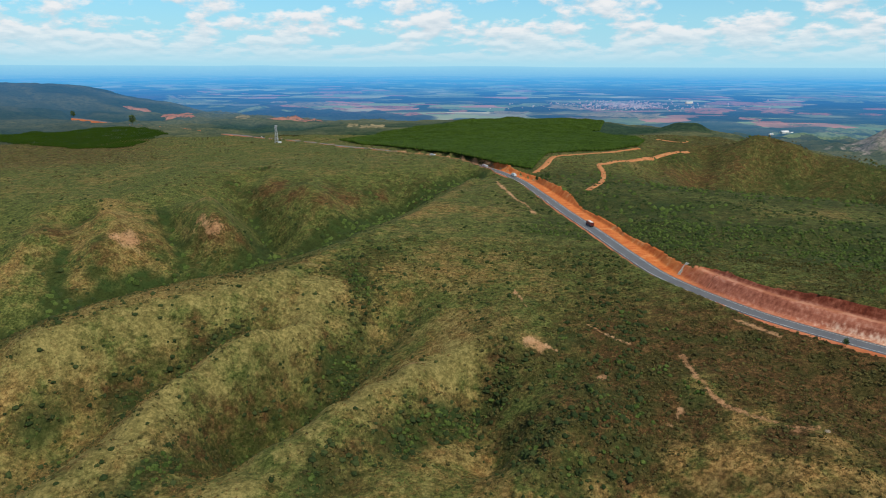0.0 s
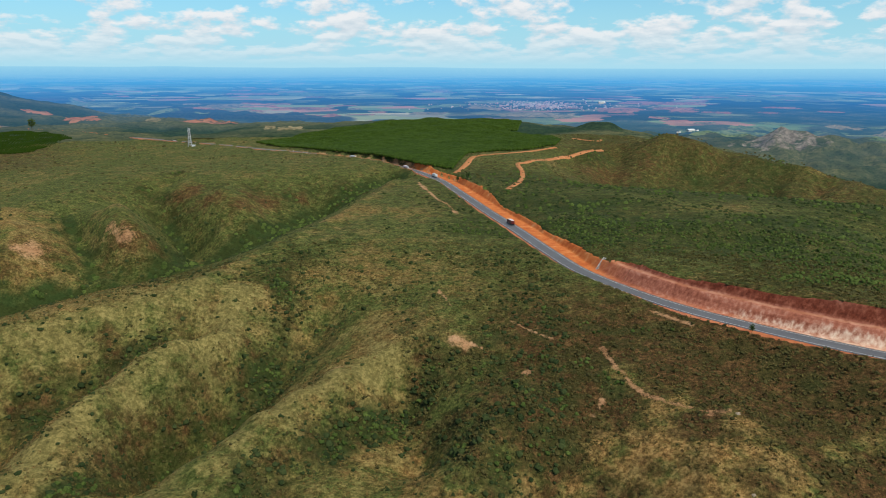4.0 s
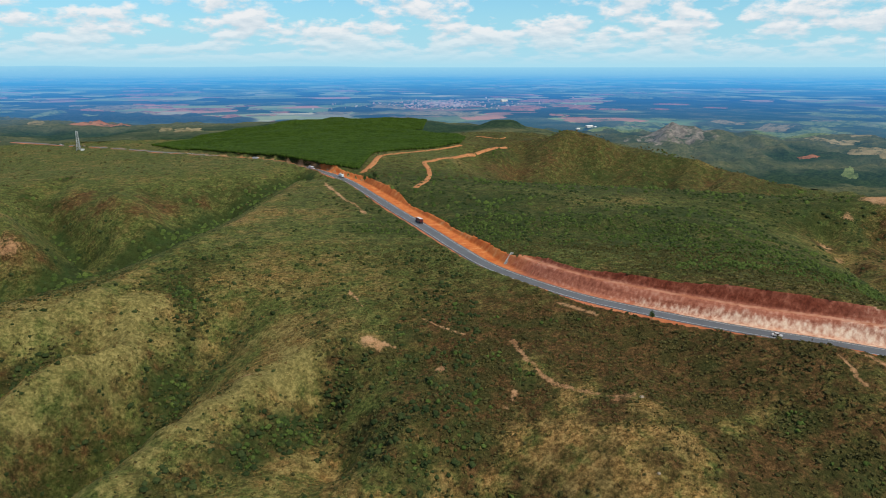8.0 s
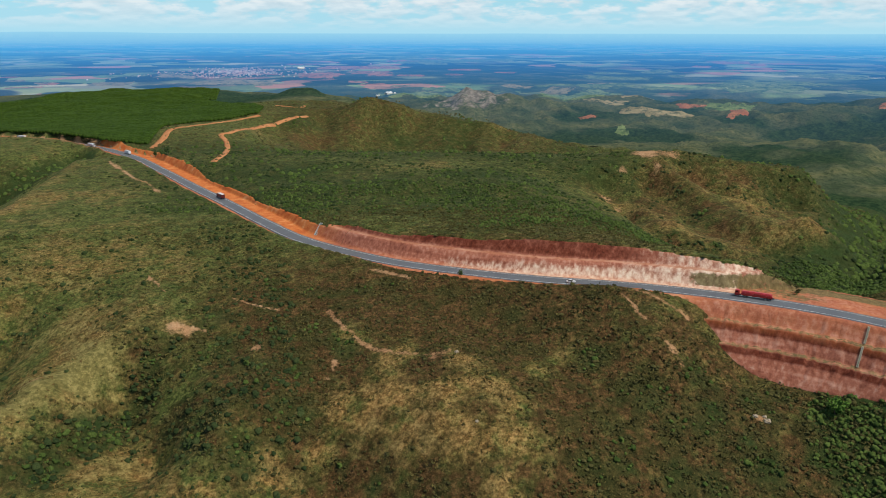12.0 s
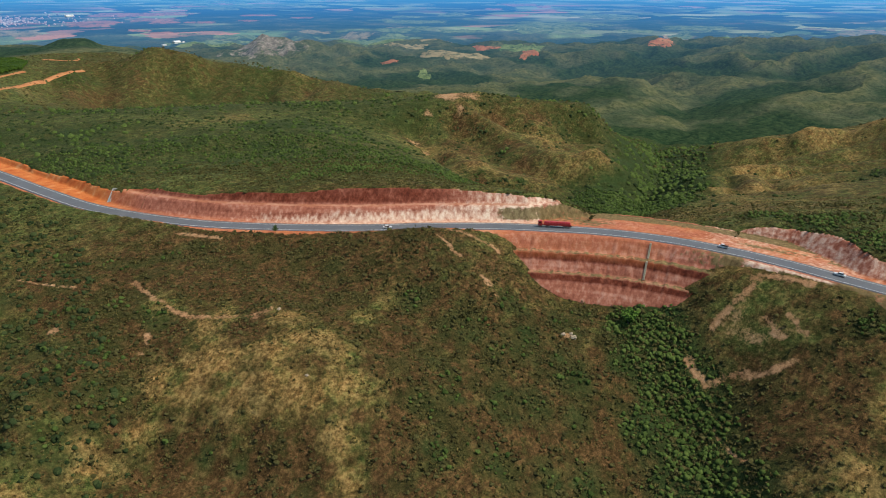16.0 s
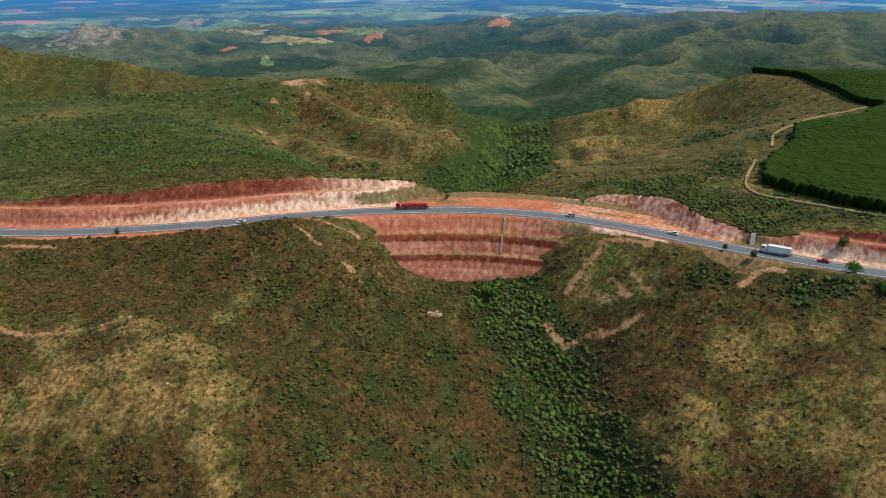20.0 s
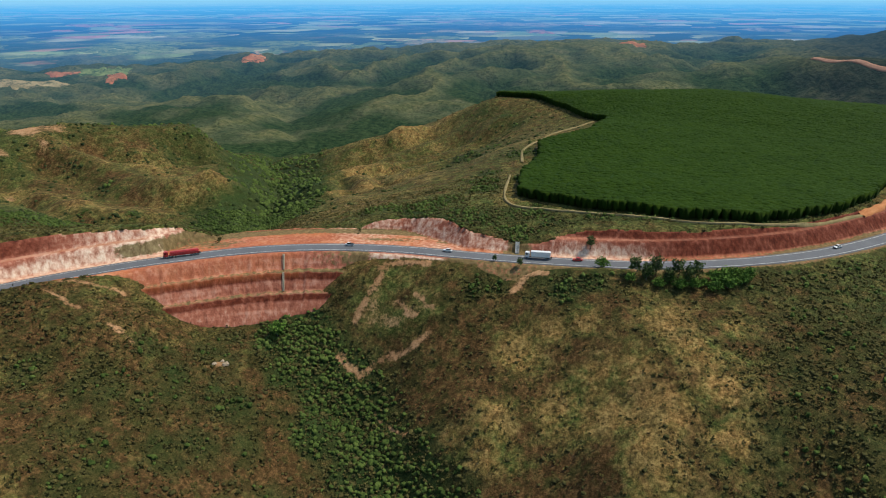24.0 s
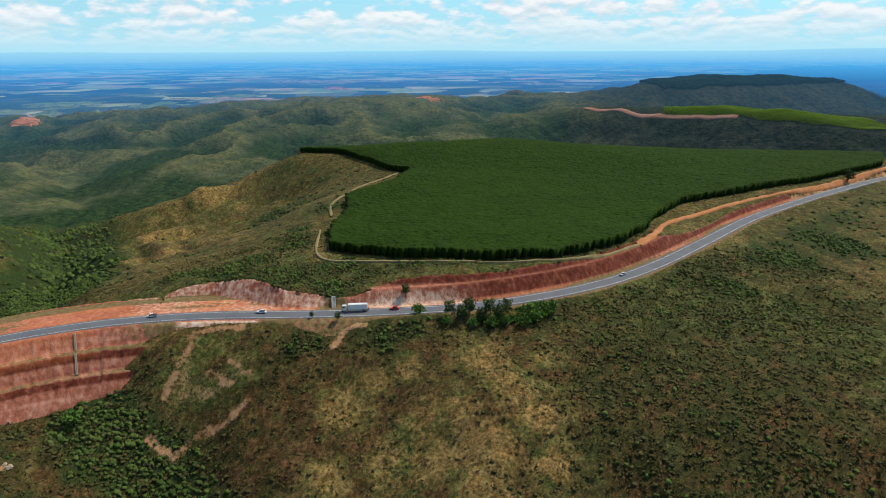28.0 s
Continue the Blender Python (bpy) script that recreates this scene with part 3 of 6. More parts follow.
SHARP_CREST = spread({k: CRESTS[k] for k in ("near_crest", "grass_spur", "second_spur", "bare_hill", "bare_hill_spur", "west_shoulder", "third_hill",
                                              "east_spur", "east_spur_tail", "round_bump", "knoll", "north_hill")}, 14)
SHARP_BED = spread({k: BEDS[k] for k in ("west_stream", "west_gully", "bare_hill_gully", "hill_gully", "spur_gully", "crest_gully", "slope_gully",
                                          "spur_gully_east", "east_stream")}, 14)


FILL_TOE = spread({"toe": BEDS["fill_toe"]}, 8)


def distance_to(x, y, pts):
    d = np.full(len(x), 1e12)
    for a in pts:
        d = np.minimum(d, (x - a[0]) ** 2 + (y - a[1]) ** 2)
    return np.sqrt(d)


def hollows(x, y):
    """Side gullies that cut the slopes: about 0 on ribs, up to 0.6 in hollows."""
    return np.abs(value_noise(x + 9 * value_noise(x, y, 40, 14, 2), y, 78, 15, 4))


def far_knolls(x, y):
    """Low wooded hills out on the lowland."""
    d, az = np.hypot(x, y), np.degrees(np.arctan2(x, y))
    w = np.clip((d - 2450) / 250, 0, 1) * np.clip((3900 - d) / 500, 0, 1) * np.clip((14 - az) / 14, 0.15, 1)
    return w * 85 * np.clip(value_noise(x, y, 360, 23, 4) - 0.12, 0, 1)


# side spurs and gullies on the slopes: height (below nought for a gully), half width, line
FOLDS = [
    (-8, 11, [(-31, 357), (-42, 344), (-50, 328), (-60, 303), (-72, 281), (-85, 258), (-94, 234)]),
    (-6, 10, [(12, 284), (-3, 268), (-16, 252), (-29, 236), (-40, 218), (-47, 200)]),
    (6, 26, [(-275, 555), (-258, 535), (-262, 515)]),
    (5, 18, [(-295, 555), (-312, 545), (-325, 520)]),
    (7, 24, [(-215, 580), (-196, 565), (-180, 558)]),
    (-8, 11, [(-250, 588), (-226, 558), (-204, 537), (-184, 527)]),
    (-8, 14, [(-220, 769), (-231, 733), (-220, 695), (-194, 666), (-176, 636), (-158, 600)]),
    (5, 18, [(-205, 720), (-182, 698), (-153, 654), (-140, 632)]),
    (-5, 12, [(-130, 740), (-115, 700), (-100, 670)]),
    (-5, 12, [(-70, 765), (-62, 735), (-60, 705)]),
    (-12, 17, [(440, 995), (409, 958), (369, 896)]),
    (-13, 22, [(503, 977), (449, 936), (421, 895)]),
    (-8, 13, [(529, 950), (490, 915), (470, 890)]),
    (-11, 19, [(568, 923), (523, 889), (505, 868)]),
    (-9, 15, [(600, 887), (553, 844)]),
    (-18, 22, [(363, 1038), (325, 957), (280, 849)]),
    (-10, 20, [(285, 989), (240, 880), (214, 817)]),
    (4, 20, [(445, 1050), (410, 1000), (385, 930)]),
    (3, 16, [(485, 1010), (440, 970), (395, 905)]),
    (5, 20, [(545, 985), (505, 935), (490, 900)]),
    (3, 15, [(590, 940), (560, 900), (535, 870)]),
    (10, 34, [(440, 1040), (456, 1034), (468, 1020)]),
    (8, 20, [(385, 1052), (427, 1041)]),
    (9, 18, [(475, 1010), (490, 992)]),
    (8, 20, [(535, 985), (555, 970)]),
    (5, 18, [(595, 948), (606, 938)]),
    (12, 30, [(412, 1312), (430, 1300)]),
    (-9, 24, [(448, 1250), (458, 1225)]),
    (-8, 12, [(461, 458), (454, 424), (431, 366), (425, 320), (431, 297)]),
    (-8, 12, [(427, 468), (402, 425), (370, 370), (366, 327), (382, 303)]),
    (-9, 13, [(500, 452), (515, 415), (530, 386), (567, 379)]),
    (5, 12, [(489, 464), (480, 420), (470, 373), (442, 316)]),
    (5, 13, [(530, 480), (555, 445), (580, 415), (594, 395)]),
    (5, 16, [(470, 304), (482, 290)]),
    (-12, 15, [(640, 282), (665, 262), (697, 240), (725, 213), (755, 187)]),
    (-11, 13, [(520, 250), (548, 225), (585, 205), (620, 175), (650, 140)]),
    (6, 13, [(545, 245), (585, 225), (630, 205), (680, 165), (720, 120)]),
    (-6, 8, [(512, 214), (490, 198), (470, 186)]),
    (-6, 8, [(540, 192), (512, 180), (490, 170)]),
    (-6, 8, [(556, 160), (530, 152), (505, 146)]),
    (-7, 11, [(735, 255), (705, 255), (680, 265)]),
    (-7, 11, [(790, 205), (760, 205), (735, 215)]),
]
FOLD_LINES = [(_h, _w, catmull(_l, 7.0)) for _h, _w, _l in FOLDS]


def folded(x, y):
    """Height that the side spurs and gullies add."""
    z = np.zeros(len(x))
    for h, w, c in FOLD_LINES:
        r = 2.4 * w
        box = np.nonzero((x > c[:, 0].min() - r) & (x < c[:, 0].max() + r) & (y > c[:, 1].min() - r) & (y < c[:, 1].max() + r))[0]
        if len(box):
            q = np.sqrt(((x[box, None] - c[None, :, 0]) ** 2 + (y[box, None] - c[None, :, 1]) ** 2).min(1))
            z[box] += h * np.exp(-(q / w) ** 2)
    return z


def natural(x, y):
    """Height of the untouched land."""
    x, y = np.ravel(x).astype(float), np.ravel(y).astype(float)
    z = np.empty_like(x)
    for k in range(0, len(x), 20000):
        s = slice(k, k + 20000)
        z[s] = -_kernel(x[s], y[s]) @ WEIGHT[:-1] + WEIGHT[-1]
    z += folded(x, y)
    d = np.hypot(x, y)
    az = np.degrees(np.arctan2(x, y))
    far = np.clip((d - 950) / 700, 0, 1)
    near = d < 1300
    dc, db = np.full(len(x), 1e6), np.full(len(x), 1e6)
    dc[near], db[near] = distance_to(x[near], y[near], SHARP_CREST), distance_to(x[near], y[near], SHARP_BED)
    z += 3.6 * np.exp(-(dc / 11) ** 2) - 5.0 * np.exp(-(db / 12) ** 2)
    slope = np.clip((-z - 3) / 14, 0, 1) * (1 - np.exp(-(distance_to(x, y, FILL_TOE) / 24) ** 2))
    z += (0.2 - hollows(x, y)) * 13 * slope * (1 - far) * np.clip(db / 30, 0.2, 1) * np.where(az < 6, 0.35, 1.0) + value_noise(x, y, 11, 5) * 0.5
    z += value_noise(x, y, 46, 3) * (0.9 + 4 * far) + value_noise(x, y, 150, 8) * (0.4 + 9 * far)
    z += far * (0.2 - np.abs(value_noise(x, y, 230, 16, 5))) * 95 * np.clip((-z + 15) / 40, 0.12, 1) * np.clip((z + 98) / 50, 0.12, 1)
    z += far * (0.22 - np.abs(value_noise(x, y, 75, 17, 3))) * 26 * np.clip((-z + 15) / 40, 0.1, 1) * np.clip((2500 - d) / 300, 0, 1)
    z += far * (0.22 - np.abs(value_noise(x, y, 38, 18, 2))) * 4 * np.clip((-z + 15) / 40, 0.1, 1) * np.clip((2100 - d) / 300, 0, 1)
    edge0 = 2350 + 1000 * np.clip((az - 103) / 7, 0, 1)
    t = np.clip((d - edge0) / 500, 0, 1)
    t = t * t * (3 - 2 * t)
    low = plain_z(d) + value_noise(x, y, 420, 9) * 9 * np.clip((4600 - d) / 1800, 0, 1)
    low += far_knolls(x, y)
    low += np.clip((d - 4350) / 400, 0, 1) * (6 + 16 * np.maximum(value_noise(az * 30, az * 0, 260, 19, 3), 0))
    return z * (1 - t) + t * low


ROADLINE = catmull(ROAD, 4.0)
_rt = np.gradient(ROADLINE, axis=0)
_rt /= np.linalg.norm(_rt, axis=1)[:, None]
ROAD_OUT = np.stack([-_rt[:, 1], _rt[:, 0]], 1)             # away from the bowl
STATION = np.append(0, np.cumsum(np.linalg.norm(np.diff(ROADLINE, axis=0), axis=1)))


def station_of(x, y):
    return STATION[np.argmin((ROADLINE[:, 0] - x) ** 2 + (ROADLINE[:, 1] - y) ** 2)]


def road_frame(x, y):
    """Index of the nearest road point, the offset from the centre line (positive away from the bowl), and the way on from that point."""
    x, y = np.ravel(x), np.ravel(y)
    idx, off, fwd = np.zeros(len(x), int), np.full(len(x), 999.0), np.zeros(len(x))
    for k in range(0, len(x), 8000):
        s = slice(k, k + 8000)
        d2 = (x[s, None] - ROADLINE[None, :, 0]) ** 2 + (y[s, None] - ROADLINE[None, :, 1]) ** 2
        i = np.argmin(d2, 1)
        idx[s] = i
        side = (x[s] - ROADLINE[i, 0]) * ROAD_OUT[i, 0] + (y[s] - ROADLINE[i, 1]) * ROAD_OUT[i, 1]
        fwd[s] = np.clip((x[s] - ROADLINE[i, 0]) * _rt[i, 0] + (y[s] - ROADLINE[i, 1]) * _rt[i, 1], -4, 4)
        far_off = np.sqrt(np.maximum(d2[np.arange(len(i)), i] - fwd[s] ** 2, 0))
        off[s] = far_off * np.where(side >= 0, 1, -1)
    return idx, off, fwd


def soft_between(s, a, b, edge=15.0):
    return np.clip((s - a) / edge, 0, 1) * np.clip((b - s) / edge, 0, 1)


S_CHUTE, S_CUT_END = station_of(124, 362), station_of(262, 200)
S_FILL_A, S_FILL_B = station_of(262, 200), station_of(302, 84)
S_NICHE, S_EAST_END = station_of(304, 36), station_of(540, -305)
S_LAYBY = station_of(40, 820)


def shelf_out(s):
    """Width of the flat ground beyond the pavement, on the side away from the bowl."""
    return 9.0 + 21 * soft_between(s, S_FILL_A - 6, station_of(301, 66), 36) + 6 * soft_between(s, S_LAYBY + 30, S_CHUTE - 10, 60)


def shelf_in(s):
    return 7.6 + 3.4 * soft_between(s, S_CHUTE + 30, S_FILL_A - 10, 30)


def rise(u, s):
    """Profile of a cut: two faces with a berm between them, but one plain face in the short cut after the fill."""
    one = soft_between(s, S_FILL_B - 62, S_NICHE + 2, 12)
    return one * 0.85 * u + (1 - one) * np.where(u < 5, 1.25 * u, np.where(u < 8, 6.25 + 0.08 * (u - 5), 6.5 + 1.1 * (u - 8)))


def drop(u):
    """Profile of the high fill: three faces with two narrow berms."""
    return np.interp(u, [0, 5.4, 8.4, 14.0, 16.8, 60], [0, 6.2, 6.4, 13.6, 13.8, 62.0])


def graded(x, y):
    """Ground height after the road works, the natural height, and how much was moved."""
    nat = natural(x, y)
    x, y = np.ravel(x), np.ravel(y)
    out, idx, off = nat.copy(), np.zeros(len(x), int), np.full(len(x), 999.0)
    near = (np.hypot(x, y) < 2300) & (y > -950) & (np.abs(x) < 1300)
    fwd = np.zeros(len(x))
    idx[near], off[near], fwd[near] = road_frame(x[near], y[near])
    s = STATION[idx] + fwd
    w = np.where(off > 0, shelf_out(s), shelf_in(s))
    u = np.maximum(np.abs(off) - w, 0)
    fill_zone = (off < 0) & (s > S_FILL_A - 25) & (s < S_FILL_B + 25)
    down = np.where(fill_zone, drop(u), 0.62 * u)
    new_z = np.maximum(np.minimum(nat, rise(u, s)), -down)
    m = near & (np.abs(off) < 60)
    out[m] = new_z[m]
    return out, nat, idx, off


def near_lines(x, y, names, source, step=10.0):
    """Distance to the nearest of some crest or stream lines."""
    p = spread({k: source[k] for k in names}, step)
    d = np.full(len(x), 1e9)
    for a in p:
        d = np.minimum(d, (x - a[0]) ** 2 + (y - a[1]) ** 2)
    return np.sqrt(d)


def east_of(x, y, names):
    """How far east of the nearest crest point each place lies."""
    best, out = np.full(len(x), 1e12), np.zeros(len(x))
    for a in spread({k: CRESTS[k] for k in names}, 6.0):
        q = (x - a[0]) ** 2 + (y - a[1]) ** 2
        out = np.where(q < best, x - a[0], out)
        best = np.minimum(best, q)
    return out


def blobs(x, y, spots):
    """Soft patches with uneven edges: x, y, radius."""
    v = np.zeros(len(x))
    wob = 1 + 0.6 * value_noise(x, y, 13, 31, 4)
    for px_, py_, r in spots:
        v = np.maximum(v, np.exp(-((x - px_) ** 2 + (y - py_) ** 2) / (r * wob) ** 2))
    return v


# patches of one cover: x, y, radius
DRY_SPOTS = [(-70, 363, 10), (-61, 340, 12), (-77, 322, 10), (-40, 393, 12), (-24, 380, 10), (-9, 284, 10), (-17, 286, 9), (-25, 271, 7), (-122, 336, 12), (-152, 320, 12), (-136, 335, 10), (-142, 318, 9), (-101, 326, 8), (-104, 277, 5), (-118, 252, 6), (-120, 220, 7), (-13, 233, 10), (4, 258, 9), (-24, 214, 7), (-62, 229, 7), (-64, 207, 6), (34, 305, 8), (22, 323, 8)]
DRY_SPOTS_MID = [(114, 239, 7), (123, 203, 8), (133, 189, 9), (115, 179, 9), (114, 165, 8), (110, 155, 7), (106, 193, 8), (101, 214, 7), (87, 215, 7), (156, 205, 6), (50, 218, 5), (129, 217, 10), (132, 196, 11), (113, 205, 11), (100, 197, 12), (111, 185, 12), (125, 177, 11), (105, 239, 8), (99, 262, 6), (95, 221, 10), (80, 227, 8), (-8, 247, 11), (9, 247, 11), (50, 215, 10), (24, 210, 7), (67, 217, 6), (172, 208, 6)]
DRY_SPOTS_EAST = [(263, -26, 14), (249, -36, 16), (242, -14, 13), (222, -23, 15), (232, -44, 12), (240, 1, 13), (229, 13, 13), (221, -3, 13), (202, -22, 14), (252, 31, 12), (265, 21, 10), (221, 34, 10), (212, -46, 12), (209, 36, 10), (267, 7, 8), (213, 53, 6), (419, -196, 13), (267, -49, 8)]
DARK_SPOTS = [(26, 288, 15), (44, 292, 12), (16, 299, 12), (75, 302, 14), (86, 287, 14), (59, 264, 13), (41, 245, 13), (54, 227, 13), (172, 241, 12), (174, 222, 11), (168, 254, 9), (197, 203, 11), (193, 182, 12), (185, 199, 11), (194, 162, 13), (166, 166, 13), (155, 272, 8), (172, 153, 13), (112, 296, 8), (228, 155, 13), (240, 138, 12), (236, 122, 12), (208, 137, 16), (147, 151, 13), (20, 282, 15), (27, 255, 14), (35, 227, 12), (15, 293, 9)]
DARK_SPOTS_EAST = [(279, 59, 12), (287, 48, 9), (248, 75, 8), (293, 23, 7), (304, -67, 14), (289, -88, 15), (290, -112, 15), (305, -141, 17), (253, -90, 16), (251, -110, 17), (251, -130, 17), (215, -70, 12), (206, -86, 14), (208, -112, 15), (294, -53, 9), (261, 88, 7), (265, 64, 7), (351, -151, 15), (315, -208, 25), (338, -206, 18), (390, -215, 25), (420, -260, 30), (366, -173, 18)]
WOODED_SPOTS = [(320, 43, 9), (327, 38, 10), (326, 50, 8), (229, 127, 12), (212, 106, 14), (198, 86, 13), (228, 85, 12), (202, 62, 13), (242, 141, 10), (251, 117, 10), (245, 98, 10), (257, 132, 8), (338, 72, 22), (350, 42, 20), (350, 100, 22), (362, 92, 18), (358, 125, 18), (330, 45, 10), (395, 75, 18), (420, 80, 18), (392, -215, 30), (345, -158, 20), (420, -262, 32), (283, 18, 13), (280, 55, 11), (290, 5, 12)]
# bushy places, and basin spots where cloud shadow is painted as dark cover
BUSHY_SHADED_SPOTS = [(23, 295, 12), (50, 306, 12), (81, 326, 12), (101, 302, 12), (53, 246, 12), (28, 237, 12), (66, 229, 12), (95, 258, 12), (18, 280, 12), (132, 297, 12), (41, 220, 12), (81, 314, 13), (100, 308, 13), (120, 298, 13), (70, 284, 13), (85, 274, 13), (45, 285, 15), (60, 262, 14), (57, 248, 13), (75, 252, 13), (59, 233, 13), (371, -121, 13), (349, -145, 13), (388, -193, 13), (421, -245, 13), (327, -215, 13), (326, -185, 13), (285, -133, 13), (305, -115, 13), (200, 156, 17), (208, 137, 18), (174, 145, 16), (189, 175, 16), (228, 155, 13), (158, 156, 11), (181, 200, 14), (215, 175, 12)]
DARK_SPOTS_WEST = [(-101, 269, 12), (-101, 245, 13), (-97, 210, 10), (-89, 281, 11), (-82, 300, 11), (-65, 312, 10), (-57, 329, 9), (-78, 310, 7), (-133, 226, 6), (-155, 279, 7), (-137, 218, 8), (-177, 272, 6), (-93, 338, 8), (-99, 344, 8), (-87, 348, 6), (-130, 324, 6), (-127, 320, 5), (-10, 270, 9), (1, 283, 8), (-14, 257, 8), (-43, 226, 4), (-35, 219, 4), (-76, 318, 6), (-41, 337, 7), (-154, 295, 4), (-137, 309, 5), (-110, 273, 5)]
BUSHY_SPOTS_MID = [(74, 209, 5), (80, 196, 5), (86, 184, 5), (91, 172, 5), (97, 162, 5), (162, 171, 9), (144, 158, 9), (139, 142, 10), (184, 176, 13), (188, 161, 13), (209, 160, 13), (210, 143, 13), (171, 147, 12), (185, 136, 15), (194, 124, 12), (152, 132, 14), (166, 117, 14), (164, 163, 10), (178, 108, 14), (241, 155, 11)]
BUSHY_SPOTS_WEST = [(-186, 300, 9), (-179, 308, 7), (-161, 586, 21), (-174, 574, 13), (-155, 636, 16), (-68, 409, 10), (-50, 428, 11), (-30, 446, 9), (-33, 353, 7), (-21, 350, 8)]
HOLLOWS_WEST = [(-95, 729, 18), (-73, 751, 17), (-43, 759, 16), (-132, 739, 12), (-244, 736, 16), (-225, 727, 12), (-203, 686, 14), (-225, 554, 10), (-210, 536, 11), (-272, 496, 11), (-278, 520, 8), (-233, 530, 8), (-300, 493, 10), (-225, 798, 12), (-164, 723, 10), (-250, 601, 6), (-222, 696, 10), (-316, 577, 8), (-262, 581, 6), (-197, 537, 10)]
HOLLOWS_EAST = [(588, 128, 23), (629, 113, 24), (498, 69, 19), (449, 81, 15), (420, 58, 14), (442, 48, 15), (409, 477, 14), (407, 497, 12), (447, 489, 9), (376, 341, 9), (450, 382, 10), (392, 316, 7), (432, 417, 6), (553, 396, 12), (571, 382, 14), (606, 378, 16), (432, 298, 10), (457, 272, 12), (550, 305, 15), (698, 284, 9), (718, 239, 6), (565, 115, 14), (449, 78, 11), (429, 91, 9), (760, 149, 16), (726, 118, 16), (704, 100, 13), (396, 103, 7), (351, 104, 6), (358, 135, 6)]
DRY_RIDGES = [(440, 304, 9), (457, 291, 11), (467, 279, 6), (433, 326, 7), (471, 201, 9), (485, 181, 10), (498, 162, 10), (460, 128, 8), (706, 245, 14), (731, 221, 15), (703, 185, 13), (694, 270, 11), (760, 182, 14), (753, 161, 10), (483, 409, 8), (499, 396, 8)]
DRY_NORTH = [(471, 1021, 24), (480, 977, 21), (530, 960, 23), (568, 906, 23), (586, 831, 22), (432, 1203, 19), (419, 1012, 20)]
BROWN_FACES = [(282, 925, 20), (332, 977, 22), (227, 843, 14), (383, 970, 20), (443, 1000, 20), (586, 873, 15), (309, 933, 16), (-267, 531, 19), (-249, 539, 17), (-270, 509, 16), (-196, 553, 19), (-180, 557, 15), (-192, 716, 21), (-161, 680, 17), (-115, 708, 23), (-84, 735, 17), (-131, 667, 17), (-319, 538, 18), (300, 930, 40), (340, 960, 30), (410, 455, 16), (385, 400, 14), (372, 340, 12)]
SLOPES = [(470, 450, 26), (440, 420, 24), (421, 397, 20), (505, 440, 24), (460, 385, 22), (430, 350, 18), (400, 400, 14), (540, 420, 24), (480, 305, 22), (395, 365, 14)]
DRY_HILLS = [(-270, 540, 60), (470, 304, 40), (560, 206, 70), (-101, 281, 26)]
BARE_SPOTS = [(-259, 531, 9), (-269, 527, 7), (-251, 548, 5), (-199, 555, 9), (-217, 568, 6), (34, 304, 4), (38, 301, 3), (-20, 293, 3), (500, 490, 16), (512, 478, 12), (-250, 538, 6), (-262, 542, 4), (-209, 563, 4), (121, 228, 4), (62, 276, 3), (287, 100, 4), (223, 150, 2),
              (494, 493, 15), (507, 482, 13), (455, 480, 6), (413, 456, 5), (403, 440, 4), (405, 429, 4), (476, 462, 6), (303, 1300, 30)]
# washed-out gullies and footpaths on the slopes: width, line
SCARS = [
    (1.9, [(264, 107), (273, 104), (283, 100), (286, 99)]),
    (1.7, [(272, 90), (269, 85), (267, 80)]),
    (1.5, [(275, 82), (271, 77), (269, 73)]),
    (2.2, [(245, 98), (248, 95), (252, 89), (253, 80), (256, 76), (259, 72)]),
    (1.8, [(250, 109), (248, 103), (246, 100)]),
    (2.6, [(287, 102), (290, 97), (291, 90), (291, 80)]),
    (1.4, [(229, 87), (225, 80), (217, 70)]),
    (1.9, [(99, 287), (100, 265), (103, 251), (109, 244), (116, 237), (123, 230), (130, 228)]),
    (1.2, [(87, 251), (82, 243)]),
    (1.1, [(63, 320), (71, 307), (80, 297)]),
    (1.8, [(214, 221), (213, 211), (212, 204)]),
    (1.7, [(222, 219), (228, 213), (230, 209), (232, 204), (234, 198)]),
    (1.4, [(211, 190), (211, 185), (210, 180)]),
    (2.0, [(39, 695), (47, 618), (57, 581), (62, 538)]),
    (1.7, [(130, 314), (137, 306), (143, 295)]),
    (1.2, [(34, 305), (41, 301), (46, 297)]),
    (1.1, [(28, 373), (32, 356), (36, 338)]),
    (2.0, [(281, 39), (287, 36), (291, 34), (291, 26)]),
]
def inside(x, y, poly):
    p = np.array(poly, float)
    c = np.zeros(len(x), bool)
    for (x1, y1), (x2, y2) in zip(p, np.roll(p, -1, 0)):
        hit = ((y1 > y) != (y2 > y)) & (x < (x2 - x1) * (y - y1) / (y2 - y1 + 1e-12) + x1)
        c ^= hit
    return c


FIELD_EAST = [(376, 50), (358, 10), (352, -30), (357, -72), (383, -113), (420, -138), (458, -158), (502, -192), (549, -262), (604, -350), (675, -455), (728, -488),
              (742, -397), (752, -278), (775, -160), (850, -93), (845, 70), (800, 137), (775, 92), (711, 51), (652, 23), (630, 8), (560, 20), (515, 55), (467, 50), (420, 55)]
FIELD_NORTH = [(-196, 1150), (-91, 1020), (-8, 925), (50, 815), (82, 782), (116, 918), (156, 957), (208, 993), (262, 1032), (295, 1127), (250, 1275), (200, 1270), (262, 1330), (303, 1484), (110, 1578), (-35, 1388), (-133, 1256)]


